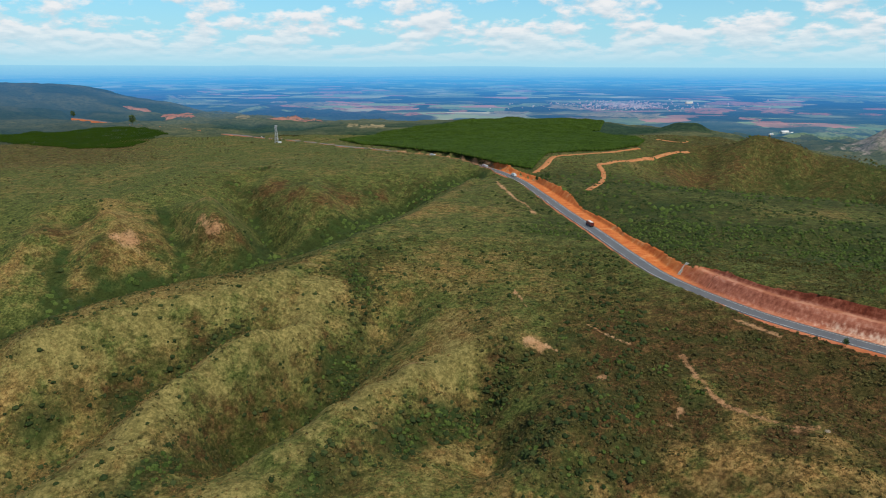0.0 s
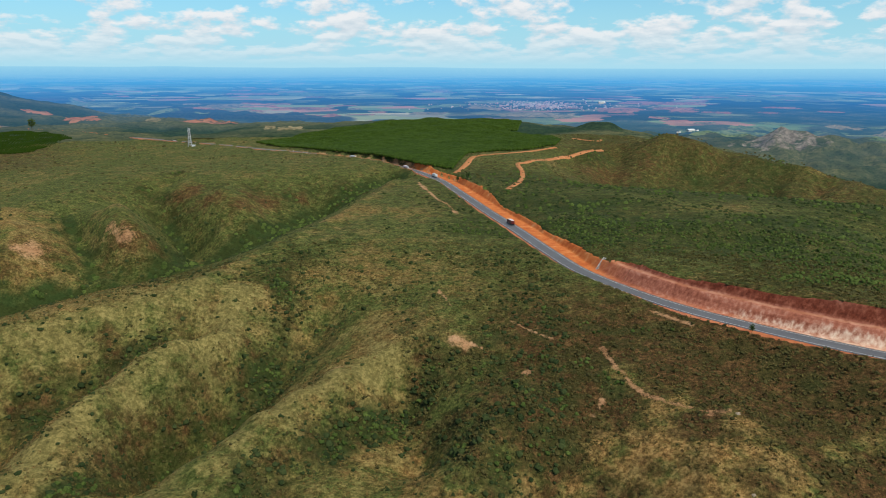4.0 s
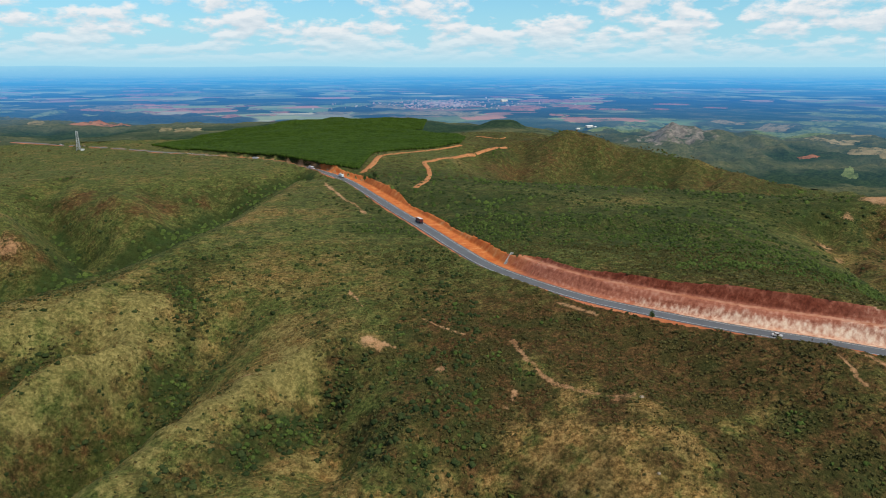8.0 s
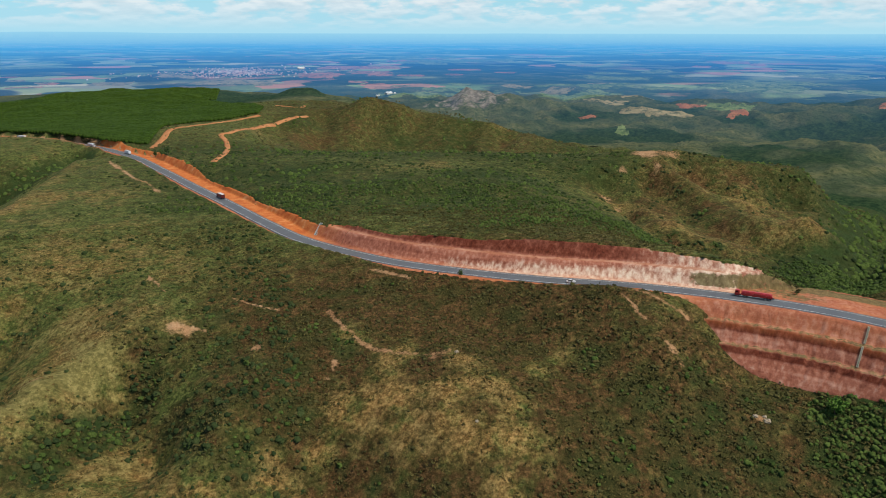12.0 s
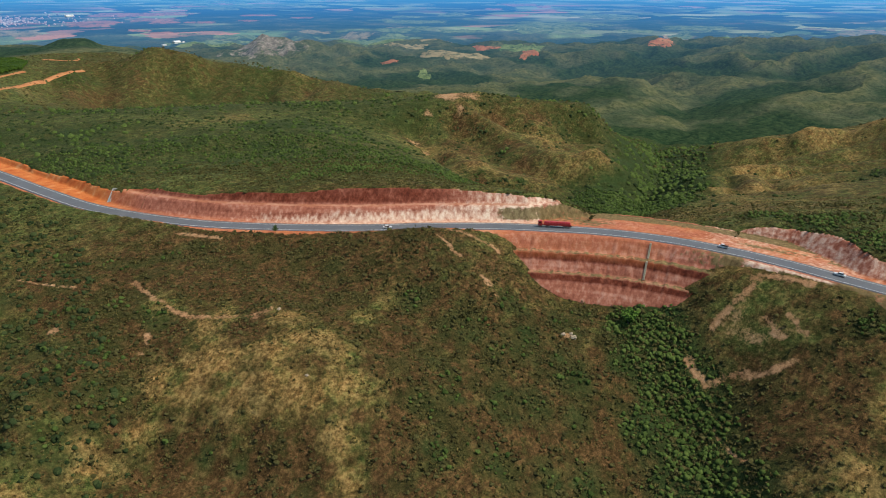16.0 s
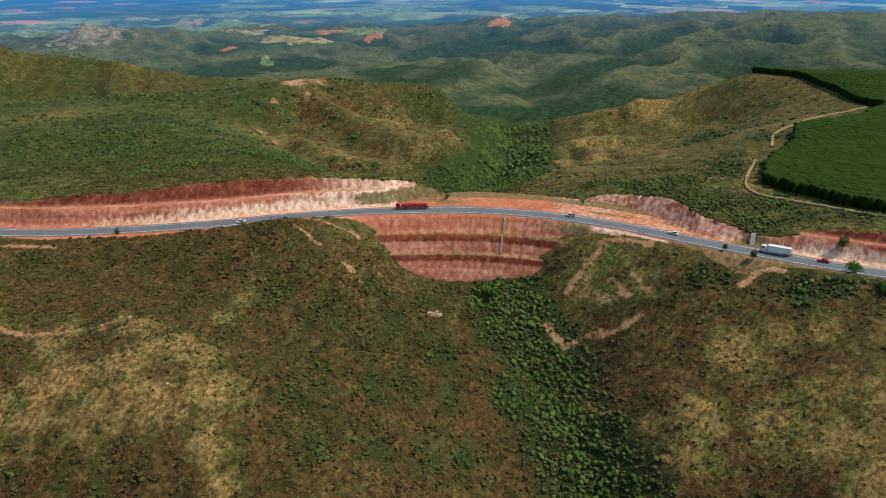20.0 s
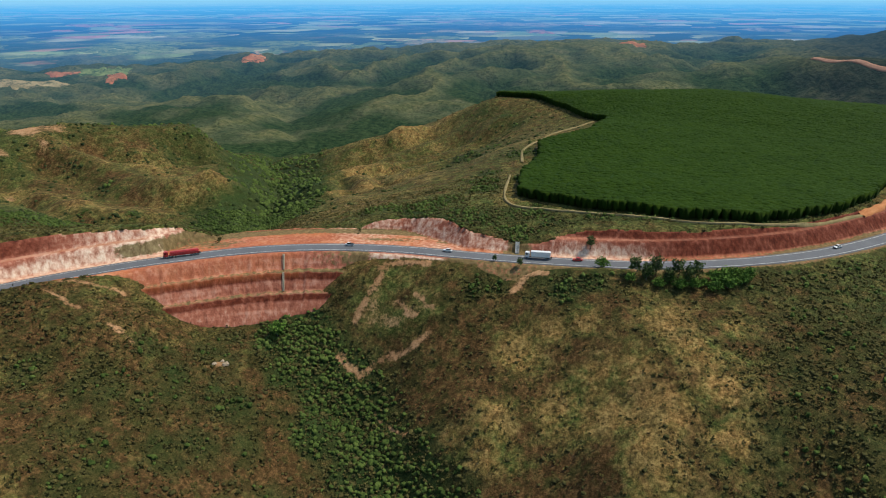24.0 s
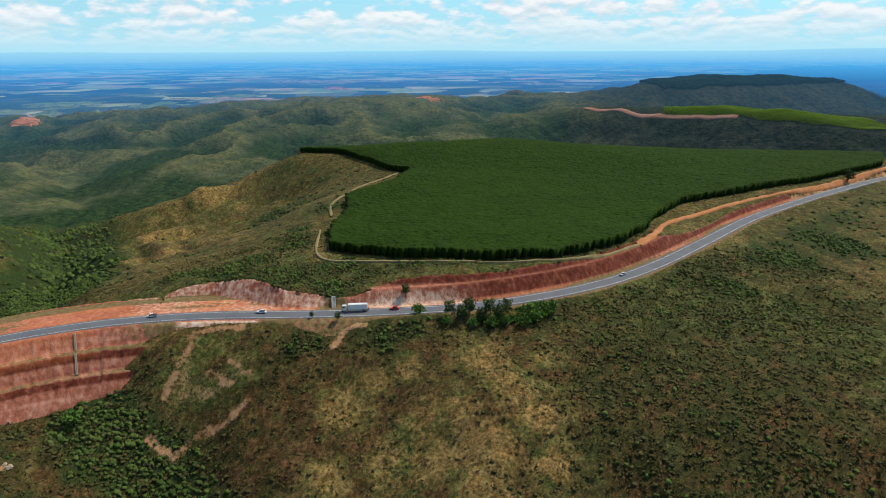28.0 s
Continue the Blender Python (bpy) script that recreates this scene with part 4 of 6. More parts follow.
WET = ["west_stream", "main_stream", "east_stream"]
GULLIES = ["west_gully", "bare_hill_gully", "hill_gully", "spur_gully", "crest_gully", "spur_gully_east"]
DRYS = ["near_crest", "grass_spur", "second_spur", "bare_hill", "bare_hill_spur", "west_shoulder", "north_hill", "knoll", "round_bump", "east_spur", "east_spur_tail"]


SPINES = ["near_crest", "grass_spur", "second_spur"]


def cover(x, y):
    """Dryness, lushness and bare soil of the land cover at each place; some of it stands in for shade."""
    x, y = np.ravel(x), np.ravel(y)
    d, az = np.hypot(x, y), np.degrees(np.arctan2(x, y))
    hol = hollows(x, y) - 0.2
    crest, bed = near_lines(x, y, DRYS, CRESTS, 14), near_lines(x, y, GULLIES, BEDS, 12)
    left = np.clip((10 - az) / 10, 0, 1) * np.clip((440 - d) / 60, 0, 1)
    low = np.clip((d - 150) / 20, 0, 1) * np.clip((700 - d) / 150, 0, 1)
    dry = 0.18 + 0.36 * left + 0.35 * value_noise(x, y, 48, 91, 3) * np.clip((d - 380) / 100, 0, 1) + 0.28 * left * value_noise(x, y, 24, 92, 3) + (0.42 - 0.17 * left) * np.exp(-(crest / 14) ** 2) - 1.0 * hol * low
    dry += 0.12 * np.clip((d - 380) / 60, 0, 1) * np.clip((az - 38) / 8, 0, 1)
    gold = blobs(x, y, DRY_SPOTS + DRY_SPOTS_MID + DRY_SPOTS_EAST)
    dry = np.maximum(dry, 0.24 + 0.50 * blobs(x, y, DRY_SPOTS))
    dry = np.maximum(dry, 0.22 + 0.56 * blobs(x, y, DRY_SPOTS_MID))
    dry = np.maximum(dry, 0.18 + 0.50 * blobs(x, y, DRY_HILLS) * (1 + 0.9 * value_noise(x, y, 40, 93, 4)))
    dry = np.maximum(dry, 0.20 + 0.62 * blobs(x, y, DRY_RIDGES))
    dry = np.maximum(dry, 0.18 + 0.34 * blobs(x, y, DRY_NORTH))
    dry = np.maximum(dry, 0.20 + 0.54 * blobs(x, y, DRY_SPOTS_EAST))
    dark = blobs(x, y, DARK_SPOTS + DARK_SPOTS_EAST + DARK_SPOTS_WEST)
    dry -= (0.45 - 0.2 * left) * dark * (1 - 0.8 * gold)
    dry -= 0.15 * np.exp(-(near_lines(x, y, ["thicket_flat"], CRESTS, 30) / 110) ** 2)
    wide = 21 + 44 * np.clip((d - 380) / 200, 0, 1) * np.clip((az - 40) / 10, 0, 1)
    lush = 1.0 * np.exp(-(near_lines(x, y, WET, BEDS, 12) / wide) ** 2) + (0.78 - 0.3 * left) * np.exp(-(bed / 9.5) ** 2)
    lush = np.maximum(lush, 0.56 * np.exp(-(near_lines(x, y, ["thicket_flat", "thicket_edge"], CRESTS, 30) / 105) ** 2))
    lush = np.maximum(lush, 0.5 * np.exp(-(near_lines(x, y, ["road_foot_east"], CRESTS, 20) / 20) ** 2))
    lush = np.maximum(lush + np.clip(hol, 0, 1) * 0.7 * low, (0.42 - 0.1 * left) * dark)
    lush = np.maximum(lush, np.maximum(0.78 * blobs(x, y, WOODED_SPOTS), 0.56 * blobs(x, y, BUSHY_SHADED_SPOTS + BUSHY_SPOTS_MID + BUSHY_SPOTS_WEST)))
    lush = np.maximum(lush, 0.44 * np.clip((az - 88) / 18, 0, 1) * np.clip((430 - d) / 60, 0, 1))
    # far bench flank: its shadow is painted as dark lush cover
    lush = np.maximum(lush, 0.75 * np.clip((az - 98) / 5, 0, 1) * np.clip((d - 850) / 60, 0, 1))
    lush = np.maximum(lush, 0.62 * np.clip((d - 780) / 120, 0, 1) * np.clip((az - 40) / 8, 0, 1))
    lush = np.maximum(lush, 0.30 * np.clip((d - 480) / 120, 0, 1) * np.clip((az - 40) / 8, 0, 1))
    # scrub of the bowl, made darker in place of cloud shadow
    bowl = np.clip((az - 5) / 8, 0, 1) * np.clip((52 - az) / 10, 0, 1) * np.clip((400 - d) / 80, 0, 1) * (1 - gold)
    lush = np.maximum(lush, 0.30 * bowl * (1 + 0.6 * value_noise(x, y, 26, 97, 3)))
    north = np.clip((d - 720) / 80, 0, 1) * np.clip((az - 13) / 4, 0, 1) * np.clip((46 - az) / 5, 0, 1)
    lush, dry = np.maximum(lush, 0.40 * north * (1 + 0.8 * value_noise(x, y, 60, 99, 3))), dry - 0.12 * north
    margin = np.exp(-(near_lines(x, y, ["east_shoulder"], CRESTS, 12) / 13) ** 2) * np.clip((az - 80) / 5, 0, 1)
    lush, dry = np.maximum(lush, 0.66 * margin), dry - 0.4 * margin
    brush = 0.88 * np.clip((az - 4) / 10, 0, 1) * np.clip((390 - d) / 130, 0, 1) * np.clip((140 - az) / 10, 0, 1)
    # the same cloud shadow put into dark brown brush
    brush = np.maximum(brush, 0.98 * bowl)
    brush = np.maximum(brush, 0.35 * np.exp(-(near_lines(x, y, ["thicket_flat", "thicket_edge"], CRESTS, 30) / 110) ** 2))
    brush = np.maximum(brush, 0.5 * np.clip((-az - 20) / 6, 0, 1) * np.clip((d - 900) / 80, 0, 1))
    brush = np.maximum(brush, 0.50 * np.clip((d - 330) / 80, 0, 1) * np.clip((az - 38) / 10, 0, 1))
    brush = np.maximum(brush, 0.50 * np.clip((d - 720) / 100, 0, 1) * np.clip((az - 12) / 5, 0, 1) * np.clip((44 - az) / 5, 0, 1))
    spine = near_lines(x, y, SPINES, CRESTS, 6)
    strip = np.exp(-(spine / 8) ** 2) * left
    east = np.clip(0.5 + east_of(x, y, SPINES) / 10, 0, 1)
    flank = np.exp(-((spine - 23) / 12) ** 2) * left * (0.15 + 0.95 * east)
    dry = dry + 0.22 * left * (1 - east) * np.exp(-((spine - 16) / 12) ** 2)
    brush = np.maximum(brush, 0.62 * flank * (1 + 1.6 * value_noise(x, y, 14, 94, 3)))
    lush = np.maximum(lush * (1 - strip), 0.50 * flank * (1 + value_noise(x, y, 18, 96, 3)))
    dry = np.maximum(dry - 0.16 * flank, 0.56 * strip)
    earthy = blobs(x, y, SLOPES + BROWN_FACES)
    brush = np.maximum(brush, 0.9 * earthy)
    lush = lush * (1 - 0.6 * earthy)
    dry = np.maximum(dry, 0.46 * earthy)
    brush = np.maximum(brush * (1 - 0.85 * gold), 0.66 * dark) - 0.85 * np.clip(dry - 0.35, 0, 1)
    # dark growth in hollows; the eastern scarp's shade is put into the cover too
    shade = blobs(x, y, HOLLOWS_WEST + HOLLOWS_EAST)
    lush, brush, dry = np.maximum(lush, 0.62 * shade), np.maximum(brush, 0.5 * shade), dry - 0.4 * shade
    bare = 0.86 * blobs(x, y, BARE_SPOTS)
    jit = value_noise(x, y, 5, 71, 3) * 2.2
    for w, line in SCARS:
        c = catmull(line, 2.0)
        box = (x > c[:, 0].min() - 12) & (x < c[:, 0].max() + 12) & (y > c[:, 1].min() - 12) & (y < c[:, 1].max() + 12)
        q = distance_to(x[box] + jit[box], y[box] - jit[box], np.c_[c, c[:, 0]])
        bare[box] = np.maximum(bare[box], 0.88 * np.exp(-(q / w) ** 2))
    block = inside(x, y, FIELD_EAST) | inside(x, y, FIELD_NORTH)
    lush, dry, brush = np.where(block, 1.0, lush), np.where(block, 0.0, dry), np.where(block, 0.0, brush)
    side = np.exp(-(near_lines(x, y, ["fill_side"], BEDS, 5) / 7) ** 2) * (0.62 + value_noise(x, y, 9, 73, 3))
    lush, brush = lush * (1 - side), brush * (1 - side)
    meadow = np.maximum(left * (0.55 + 0.5 * strip), 0.42 * np.clip((d - 390) / 80, 0, 1))
    return dry, np.clip(lush, 0, 1), np.maximum(bare, 0.36 * side), np.clip(brush, 0, 1), meadow


# ---- ground: one sheet out to the low country ----
NEAR_END = 1250.0


def fan(az_steps, dists):
    """A fan of rays round the origin; over the eastern valleys the near sheet ends sooner and the far one begins sooner."""
    a = np.radians(az_steps)
    u = np.clip((np.asarray(az_steps) - 43) / 9, 0, 1) * np.clip((150 - np.asarray(az_steps)) / 10, 0, 1)
    d = np.asarray(dists, float)
    pull = np.interp(d, [560, NEAR_END - 12, NEAR_END, 2600], [0, 330, 330, 0])
    d = d[:, None] - pull[:, None] * (u * u * (3 - 2 * u))[None, :]
    return d * np.sin(a), d * np.cos(a)


AZ = np.concatenate([np.arange(-40, 134, 0.205), np.arange(134, 320.1, 3.0)])
AZ[-1] = 320.0
D_NEAR = np.concatenate([[0.0, 20.0], EYE_Z / np.tan(np.radians(np.concatenate([np.arange(64, 23, -0.165), np.arange(23, 15.5, -0.085), np.arange(15.5, 5.3, -0.165)]))), [NEAR_END]])
gx, gy = fan(AZ, D_NEAR)
gz, gnat, gidx, goff = graded(gx, gy)
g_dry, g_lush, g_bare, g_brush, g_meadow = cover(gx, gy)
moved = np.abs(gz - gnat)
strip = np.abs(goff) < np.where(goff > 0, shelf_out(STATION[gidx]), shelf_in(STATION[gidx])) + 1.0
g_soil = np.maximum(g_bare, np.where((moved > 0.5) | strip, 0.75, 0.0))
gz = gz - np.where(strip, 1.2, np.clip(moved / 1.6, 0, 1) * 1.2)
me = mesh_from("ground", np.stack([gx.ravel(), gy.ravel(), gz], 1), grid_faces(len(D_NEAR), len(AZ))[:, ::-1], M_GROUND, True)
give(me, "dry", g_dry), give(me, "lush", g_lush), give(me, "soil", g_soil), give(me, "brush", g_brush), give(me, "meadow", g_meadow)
ground = tagged(new("ground", me), "rolling savanna hillsides with dry grass and scrub", "ground", kind="structure")

AZF = np.concatenate([np.arange(-40, 134, 0.34), np.arange(134, 320.1, 4.0)])
AZF[-1] = 320.0
D_FAR = np.concatenate([np.arange(NEAR_END - 12, 2600, 9.0), np.arange(2600, 4905, 24.0)])
fx, fy = fan(AZF, D_FAR)
fz = natural(fx, fy) - 0.6
fd = np.hypot(fx, fy).ravel()
me = mesh_from("far_country", np.stack([fx.ravel(), fy.ravel(), fz], 1), grid_faces(len(D_FAR), len(AZF))[:, ::-1], M_FAR, True)


def haze_share(x, y, z):
    """How much emission haze a far place is given, and how far off it would lie on a level lowland 330 m under the eye.
    """
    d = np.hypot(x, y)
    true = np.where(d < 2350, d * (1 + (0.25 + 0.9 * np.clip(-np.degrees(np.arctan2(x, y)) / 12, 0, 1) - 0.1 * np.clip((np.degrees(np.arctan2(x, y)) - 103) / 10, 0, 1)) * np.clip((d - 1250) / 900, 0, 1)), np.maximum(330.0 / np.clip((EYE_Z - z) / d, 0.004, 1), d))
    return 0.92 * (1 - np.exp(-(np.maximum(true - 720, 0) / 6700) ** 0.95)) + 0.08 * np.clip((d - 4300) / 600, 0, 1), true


f_haze, f_true = haze_share(fx.ravel(), fy.ravel(), fz)
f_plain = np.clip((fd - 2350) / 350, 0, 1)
# share of painted haze, growing with distance
give(me, "far", f_haze)
give(me, "farm", f_plain * 0.53)
f_az = np.degrees(np.arctan2(fx, fy)).ravel()
# southern bench and mesa: cloud shadow put into the colour
f_wood_shade = 0.85 * np.clip((f_az - 100) / 5, 0, 1) * np.clip((2900 - fd) / 300, 0, 1)
f_wood_shade = np.maximum(f_wood_shade, 0.35 * np.clip((-22 - f_az) / 6, 0, 1) * np.clip((2500 - fd) / 200, 0, 1))
give(me, "wood_and_shade", np.maximum(f_wood_shade, 0.9 * np.clip(far_knolls(fx.ravel(), fy.ravel()) / 7, 0, 1)))
give(me, "rock", 0.75 * np.exp(-((fx.ravel() - 1010) ** 2 + (fy.ravel() - 1690) ** 2) / 130.0 ** 2))
give(me, "hollow", np.abs(value_noise(fx.ravel(), fy.ravel(), 230, 16, 5)) * 2.0)
km = np.stack([fx.ravel() / fd * f_true, fy.ravel() / fd * f_true, 0 * fd], 1).astype(np.float32) / 1000
at = me.attributes.new("map_km", "FLOAT_VECTOR", "POINT")
at.data.foreach_set("vector", km.ravel())
tagged(new("backdrop", me), "hazy blue farming lowland reaching the horizon", "backdrop", kind="structure")


# ---- the road ----
def ribbon(name, s0, s1, offsets, height, material, step=2.0, smooth=False):
    """A strip along the road; height(s, off, x, y) gives z."""
    ss = np.arange(s0, s1, step)
    cx, cy = np.interp(ss, STATION, ROADLINE[:, 0]), np.interp(ss, STATION, ROADLINE[:, 1])
    ox, oy = np.interp(ss, STATION, ROAD_OUT[:, 0]), np.interp(ss, STATION, ROAD_OUT[:, 1])
    off = np.asarray(offsets, float)
    x, y = cx[:, None] + ox[:, None] * off, cy[:, None] + oy[:, None] * off
    s = np.repeat(ss, len(off))
    o = np.tile(off, len(ss))
    z = height(s, o, x.ravel(), y.ravel())
    me = mesh_from(name, np.stack([x.ravel(), y.ravel(), z], 1), grid_faces(len(ss), len(off)), material, smooth)
    return me, s, o, z


END = STATION[-1]
me, *_ = ribbon("road", 0, END - 4, [-5.4, -5.3, -3.0, 0.0, 3.0, 5.3, 5.4], lambda s, o, x, y: np.where(np.abs(o) > 5.35, -0.7, 0.12 - 0.02 * np.abs(o)), M_ASPHALT, 4.0)
road = tagged(new("road", me), "two-lane grey asphalt highway with paved shoulders", "road", kind="structure")
for o in (-3.7, 3.7):
    me, *_ = ribbon("edge_line", S_LAYBY - 300, END - 4, [o - 0.16, o + 0.16], lambda s, f, x, y: 0.125 - 0.02 * np.abs(f) + 0.01, M_PAINT, 4.0)
    tagged(new("edge_line", me), kind="structure").parent = road


def bank(name, label, s0, s1, side, reach, step=1.4):
    offs = np.concatenate([np.arange(5.1, 11.5, 1.15), np.arange(12, reach, 0.75)]) * side

    beyond = []

    def height(s, o, x, y):
        nat = natural(x, y)
        w = shelf_out(s) if side > 0 else shelf_in(s)
        u = np.maximum(np.abs(o) - w, 0)
        fillz = (side < 0) & (s > S_FILL_A - 25) & (s < S_FILL_B + 25)
        down = np.where(fillz, drop(u), 0.62 * u)
        calm = 1 - 0.75 * (s > S_FILL_A - 30) * (s < S_NICHE + 4) * (side > 0)
        rough = 0.8 * (0.35 - np.abs(value_noise(s * 1.0, o * 0.10, 2.6, 41, 3))) + 0.5 * value_noise(s * 1.0, o * 0.15, 1.5, 42, 2)
        z_up, z_dn = rise(u, s), -down
        z_up = z_up + 0.45 * calm * rough * (u > 0) * np.clip((nat - z_up) / 4, 0, 1) * np.clip(u, 0, 1)
        z_dn = np.minimum(z_dn + 0.8 * rough * (u > 0) * np.clip((z_dn - nat) / 2.5, 0, 1), 0.0)
        cutting = z_up < nat
        over, under = np.clip((z_up - nat) / 2.5, 0, 1) * 1.8, np.clip((nat - z_dn) / 2.5, 0, 1) * 1.8
        z = np.where(nat > 0, np.where(cutting, z_up, nat - 0.5 - over), np.where(z_dn > nat, z_dn, nat - 0.4 - under))
        z = np.where(u <= 0, np.minimum(0.02 + 0.12 * value_noise(x, y, 4, 44), 0.1) - 0.06 - 0.03 * (np.abs(o) - 5.1), z)
        beyond.append(np.where(nat > 0, ~cutting, z_dn <= nat) & (u > 0))
        return z

    me, s, o, z = ribbon(name, s0, s1, offs, height, M_BANK, step)
    w = shelf_out(s) if side > 0 else shelf_in(s)
    u = np.abs(o) - w
    flat = u <= 0
    if side > 0:
        west = s < S_FILL_A
        low = np.clip(1.15 - z / 6.5, 0, 1)
        along = np.clip((s - S_CHUTE - 20) / 120, 0, 1) * west
        pale = 0.95 * low * along + soft_between(s, S_FILL_A - 62, S_FILL_A + 40, 45) * np.clip((z - 3) / 4, 0.2, 0.62)
        pale = pale + soft_between(s, S_FILL_B - 60, S_NICHE, 12) * np.clip(0.50 - z / 60, 0, 1)
        pale = pale + soft_between(s, S_NICHE, S_NICHE + 75, 20) * np.clip(0.9 - z / 9, 0, 1)
        orange = np.clip((S_CHUTE - s) / 40, 0, 1) + flat * (0.35 + 0.35 * value_noise(s, o * 2, 16, 95, 3)) * np.where(west, 0.6, np.where(s > S_NICHE, 0.55, 1.0))
        two = (s < S_FILL_A - 6) | (s > S_NICHE)
        deep_red_or_shade = two * (u > 8.0) * np.clip((z - 6.2) / 1.5, 0.3, 1) * np.where(west, 0.9, 1.0) + np.clip((s - S_NICHE - 35) / 40, 0, 1) * (u > 0) * 0.95
        deep_red_or_shade = deep_red_or_shade * (1 - soft_between(s, S_FILL_A - 62, S_FILL_A + 40, 40))
        ledge = two * (u > 5.8) * (u < 7.6) * np.where(west, 0.7, 0.2)
        weed = flat * np.where(s > S_NICHE + 60, 0.52, 0.30) * (s > S_FILL_B) + flat * (s > S_FILL_A) * np.clip(0.72 * (o > 22) + 0.30 * (o > 12) + 0.9 * value_noise(s * 0.35, o, 9, 98, 3), 0, 1) + 0.8 * soft_between(s, S_FILL_A - 25, S_FILL_A + 40, 8) * (u > 0) * np.clip((7.0 - z) / 2, 0, 1) + soft_between(s, S_NICHE - 14, S_NICHE + 8, 8) * 0.8
    else:
        spill = soft_between(s, S_FILL_B - 30, S_FILL_B + 14, 8)
        zone = soft_between(s, S_FILL_A - 20, S_FILL_B + 20, 10)
        pale = (0.04 + 0.16 * np.clip((-z - 13) / 3, 0, 1)) * zone + flat * 0.25 * (s < S_FILL_A) + 1.1 * spill * (np.abs(o) > 7)
        orange = np.clip(1 + z / 9, 0, 0.22) * zone * (s < (S_FILL_A + S_FILL_B) / 2) + (1 - zone) * np.where(s > S_FILL_B, 0.12, 0.5)
        berm = ((u > 5.2) & (u < 8.7)) | ((u > 13.8) & (u < 17.1))
        weed = zone * (np.clip((s - S_FILL_A - 45) / 60, 0, 0.9) * np.clip(1.4 + z / 7, 0, 1) + 0.60 * berm) + (1 - zone) * np.where(s > S_FILL_B, 0.72, 0.30)
        weed, orange = weed * (1 - 0.95 * spill), orange * (1 - 0.6 * spill)
        # shade below the two berms, painted as dark red bands
        deep_red_or_shade = zone * 1.0 * (((u > 7.9) & (u < 10.8)) | ((u > 16.2) & (u < 19.0))) * (1 - spill)
        ledge = zone * 0.5 * berm
    weed = np.maximum(weed, 1.0 * beyond[0])
    give(me, "pale", pale), give(me, "orange", orange), give(me, "weed", weed), give(me, "deep_red_or_shade", deep_red_or_shade), give(me, "ledge", ledge)
    return tagged(new(name, me), label, "road bank", kind="structure")


bank("cut_slope_north", "bright orange graded earth strip beside the highway", S_LAYBY - 20, S_CHUTE, 1, 34)
bank("cut_slope_west", "long red and white rock cutting above the highway", S_CHUTE, S_FILL_A + 8, 1, 42, 1.0)
bank("layby", "bare orange earth flat beside the highway", S_FILL_A + 6.5, S_FILL_B - 10, 1, 46)
bank("cut_slope_east", "pink and red rock cuttings above the highway", S_FILL_B - 12, S_EAST_END, 1, 40, 0.9)
bank("verge_far", "pale earth verge along the distant highway", 300, S_LAYBY - 300, -1, 14, 6.0)
bank("verge_north", "narrow earth verge along the highway", S_LAYBY - 300, S_FILL_A - 24, -1, 18, 2.0)
bank("embankment", "high terraced red earth embankment under the highway", S_FILL_A - 26, S_FILL_B + 25, -1, 44, 0.8)
bank("verge_east", "grassy earth verge along the highway", S_FILL_B + 24, S_EAST_END + 60, -1, 22, 2.0)


# ---- dirt tracks ----
def track(name, label, pts, width, material):
    c = catmull(pts, 2.5 if width < 4 else 5.0)
    t = np.gradient(c, axis=0)
    t /= np.linalg.norm(t, axis=1)[:, None]
    nrm = np.stack([-t[:, 1], t[:, 0]], 1)
    wob = 1 + (0.7 if width < 4 else 0.25) * value_noise(c[:, 0], c[:, 1], 9 if width < 4 else 25, 77, 3)
    o = np.array([-0.5, -0.45, -0.15, 0.15, 0.45, 0.5]) * width
    lift = np.array([-1.0, 0.45, 0.38, 0.38, 0.45, -1.0]) + (0.5 if width < 4 else 0.0)
    x = c[:, 0:1] + nrm[:, 0:1] * o * wob[:, None]
    y = c[:, 1:2] + nrm[:, 1:2] * o * wob[:, None]
    z = graded(x, y)[0].reshape(x.shape) + lift
    me = mesh_from(name, np.stack([x.ravel(), y.ravel(), z.ravel()], 1), grid_faces(len(c), 6), material, True)
    return tagged(new(name, me), label, "dirt track", kind="structure")


track("track_1", "orange dirt track along the plantation edge", [(83, 759), (101, 810), (118, 873), (145, 906), (191, 962), (230, 995), (260, 1017)], 6.5, M_DIRT)
track("track_2", "winding orange dirt track over the grassy shoulder", [(118, 634), (143, 698), (161, 778), (165, 823), (183, 842), (230, 932), (277, 996), (301, 1014), (343, 1055)], 6.0, M_DIRT)
track("track_7", "short bare earth track behind the grassy rim", [(319, 1140), (332, 1117), (350, 1106), (365, 1129)], 6.0, M_DIRT)
track("track_3", "faint sandy track along the plantation edge", [(430, 64), (366, 56), (356, 32), (348, 2), (347, -30), (350, -63), (364, -96), (389, -126)], 1.3, M_SAND)
track("track_4", "faint sandy track between plantation blocks", [(470, 62), (510, 66), (560, 56), (600, 40), (640, 22)], 1.8, M_SAND)
track("track_5", "orange dirt track between highway and plantation", [(389, -126), (405, -139), (424, -149), (446, -163), (476, -197), (521, -252), (579, -337), (663, -450), (740, -560)], 3.4, M_DIRT)


track("track_6", "bare red earth along the edge of a far bench", [(1391, -322), (1335, -377), (1278, -431), (1225, -482), (1171, -530)], 11, M_BENCH)

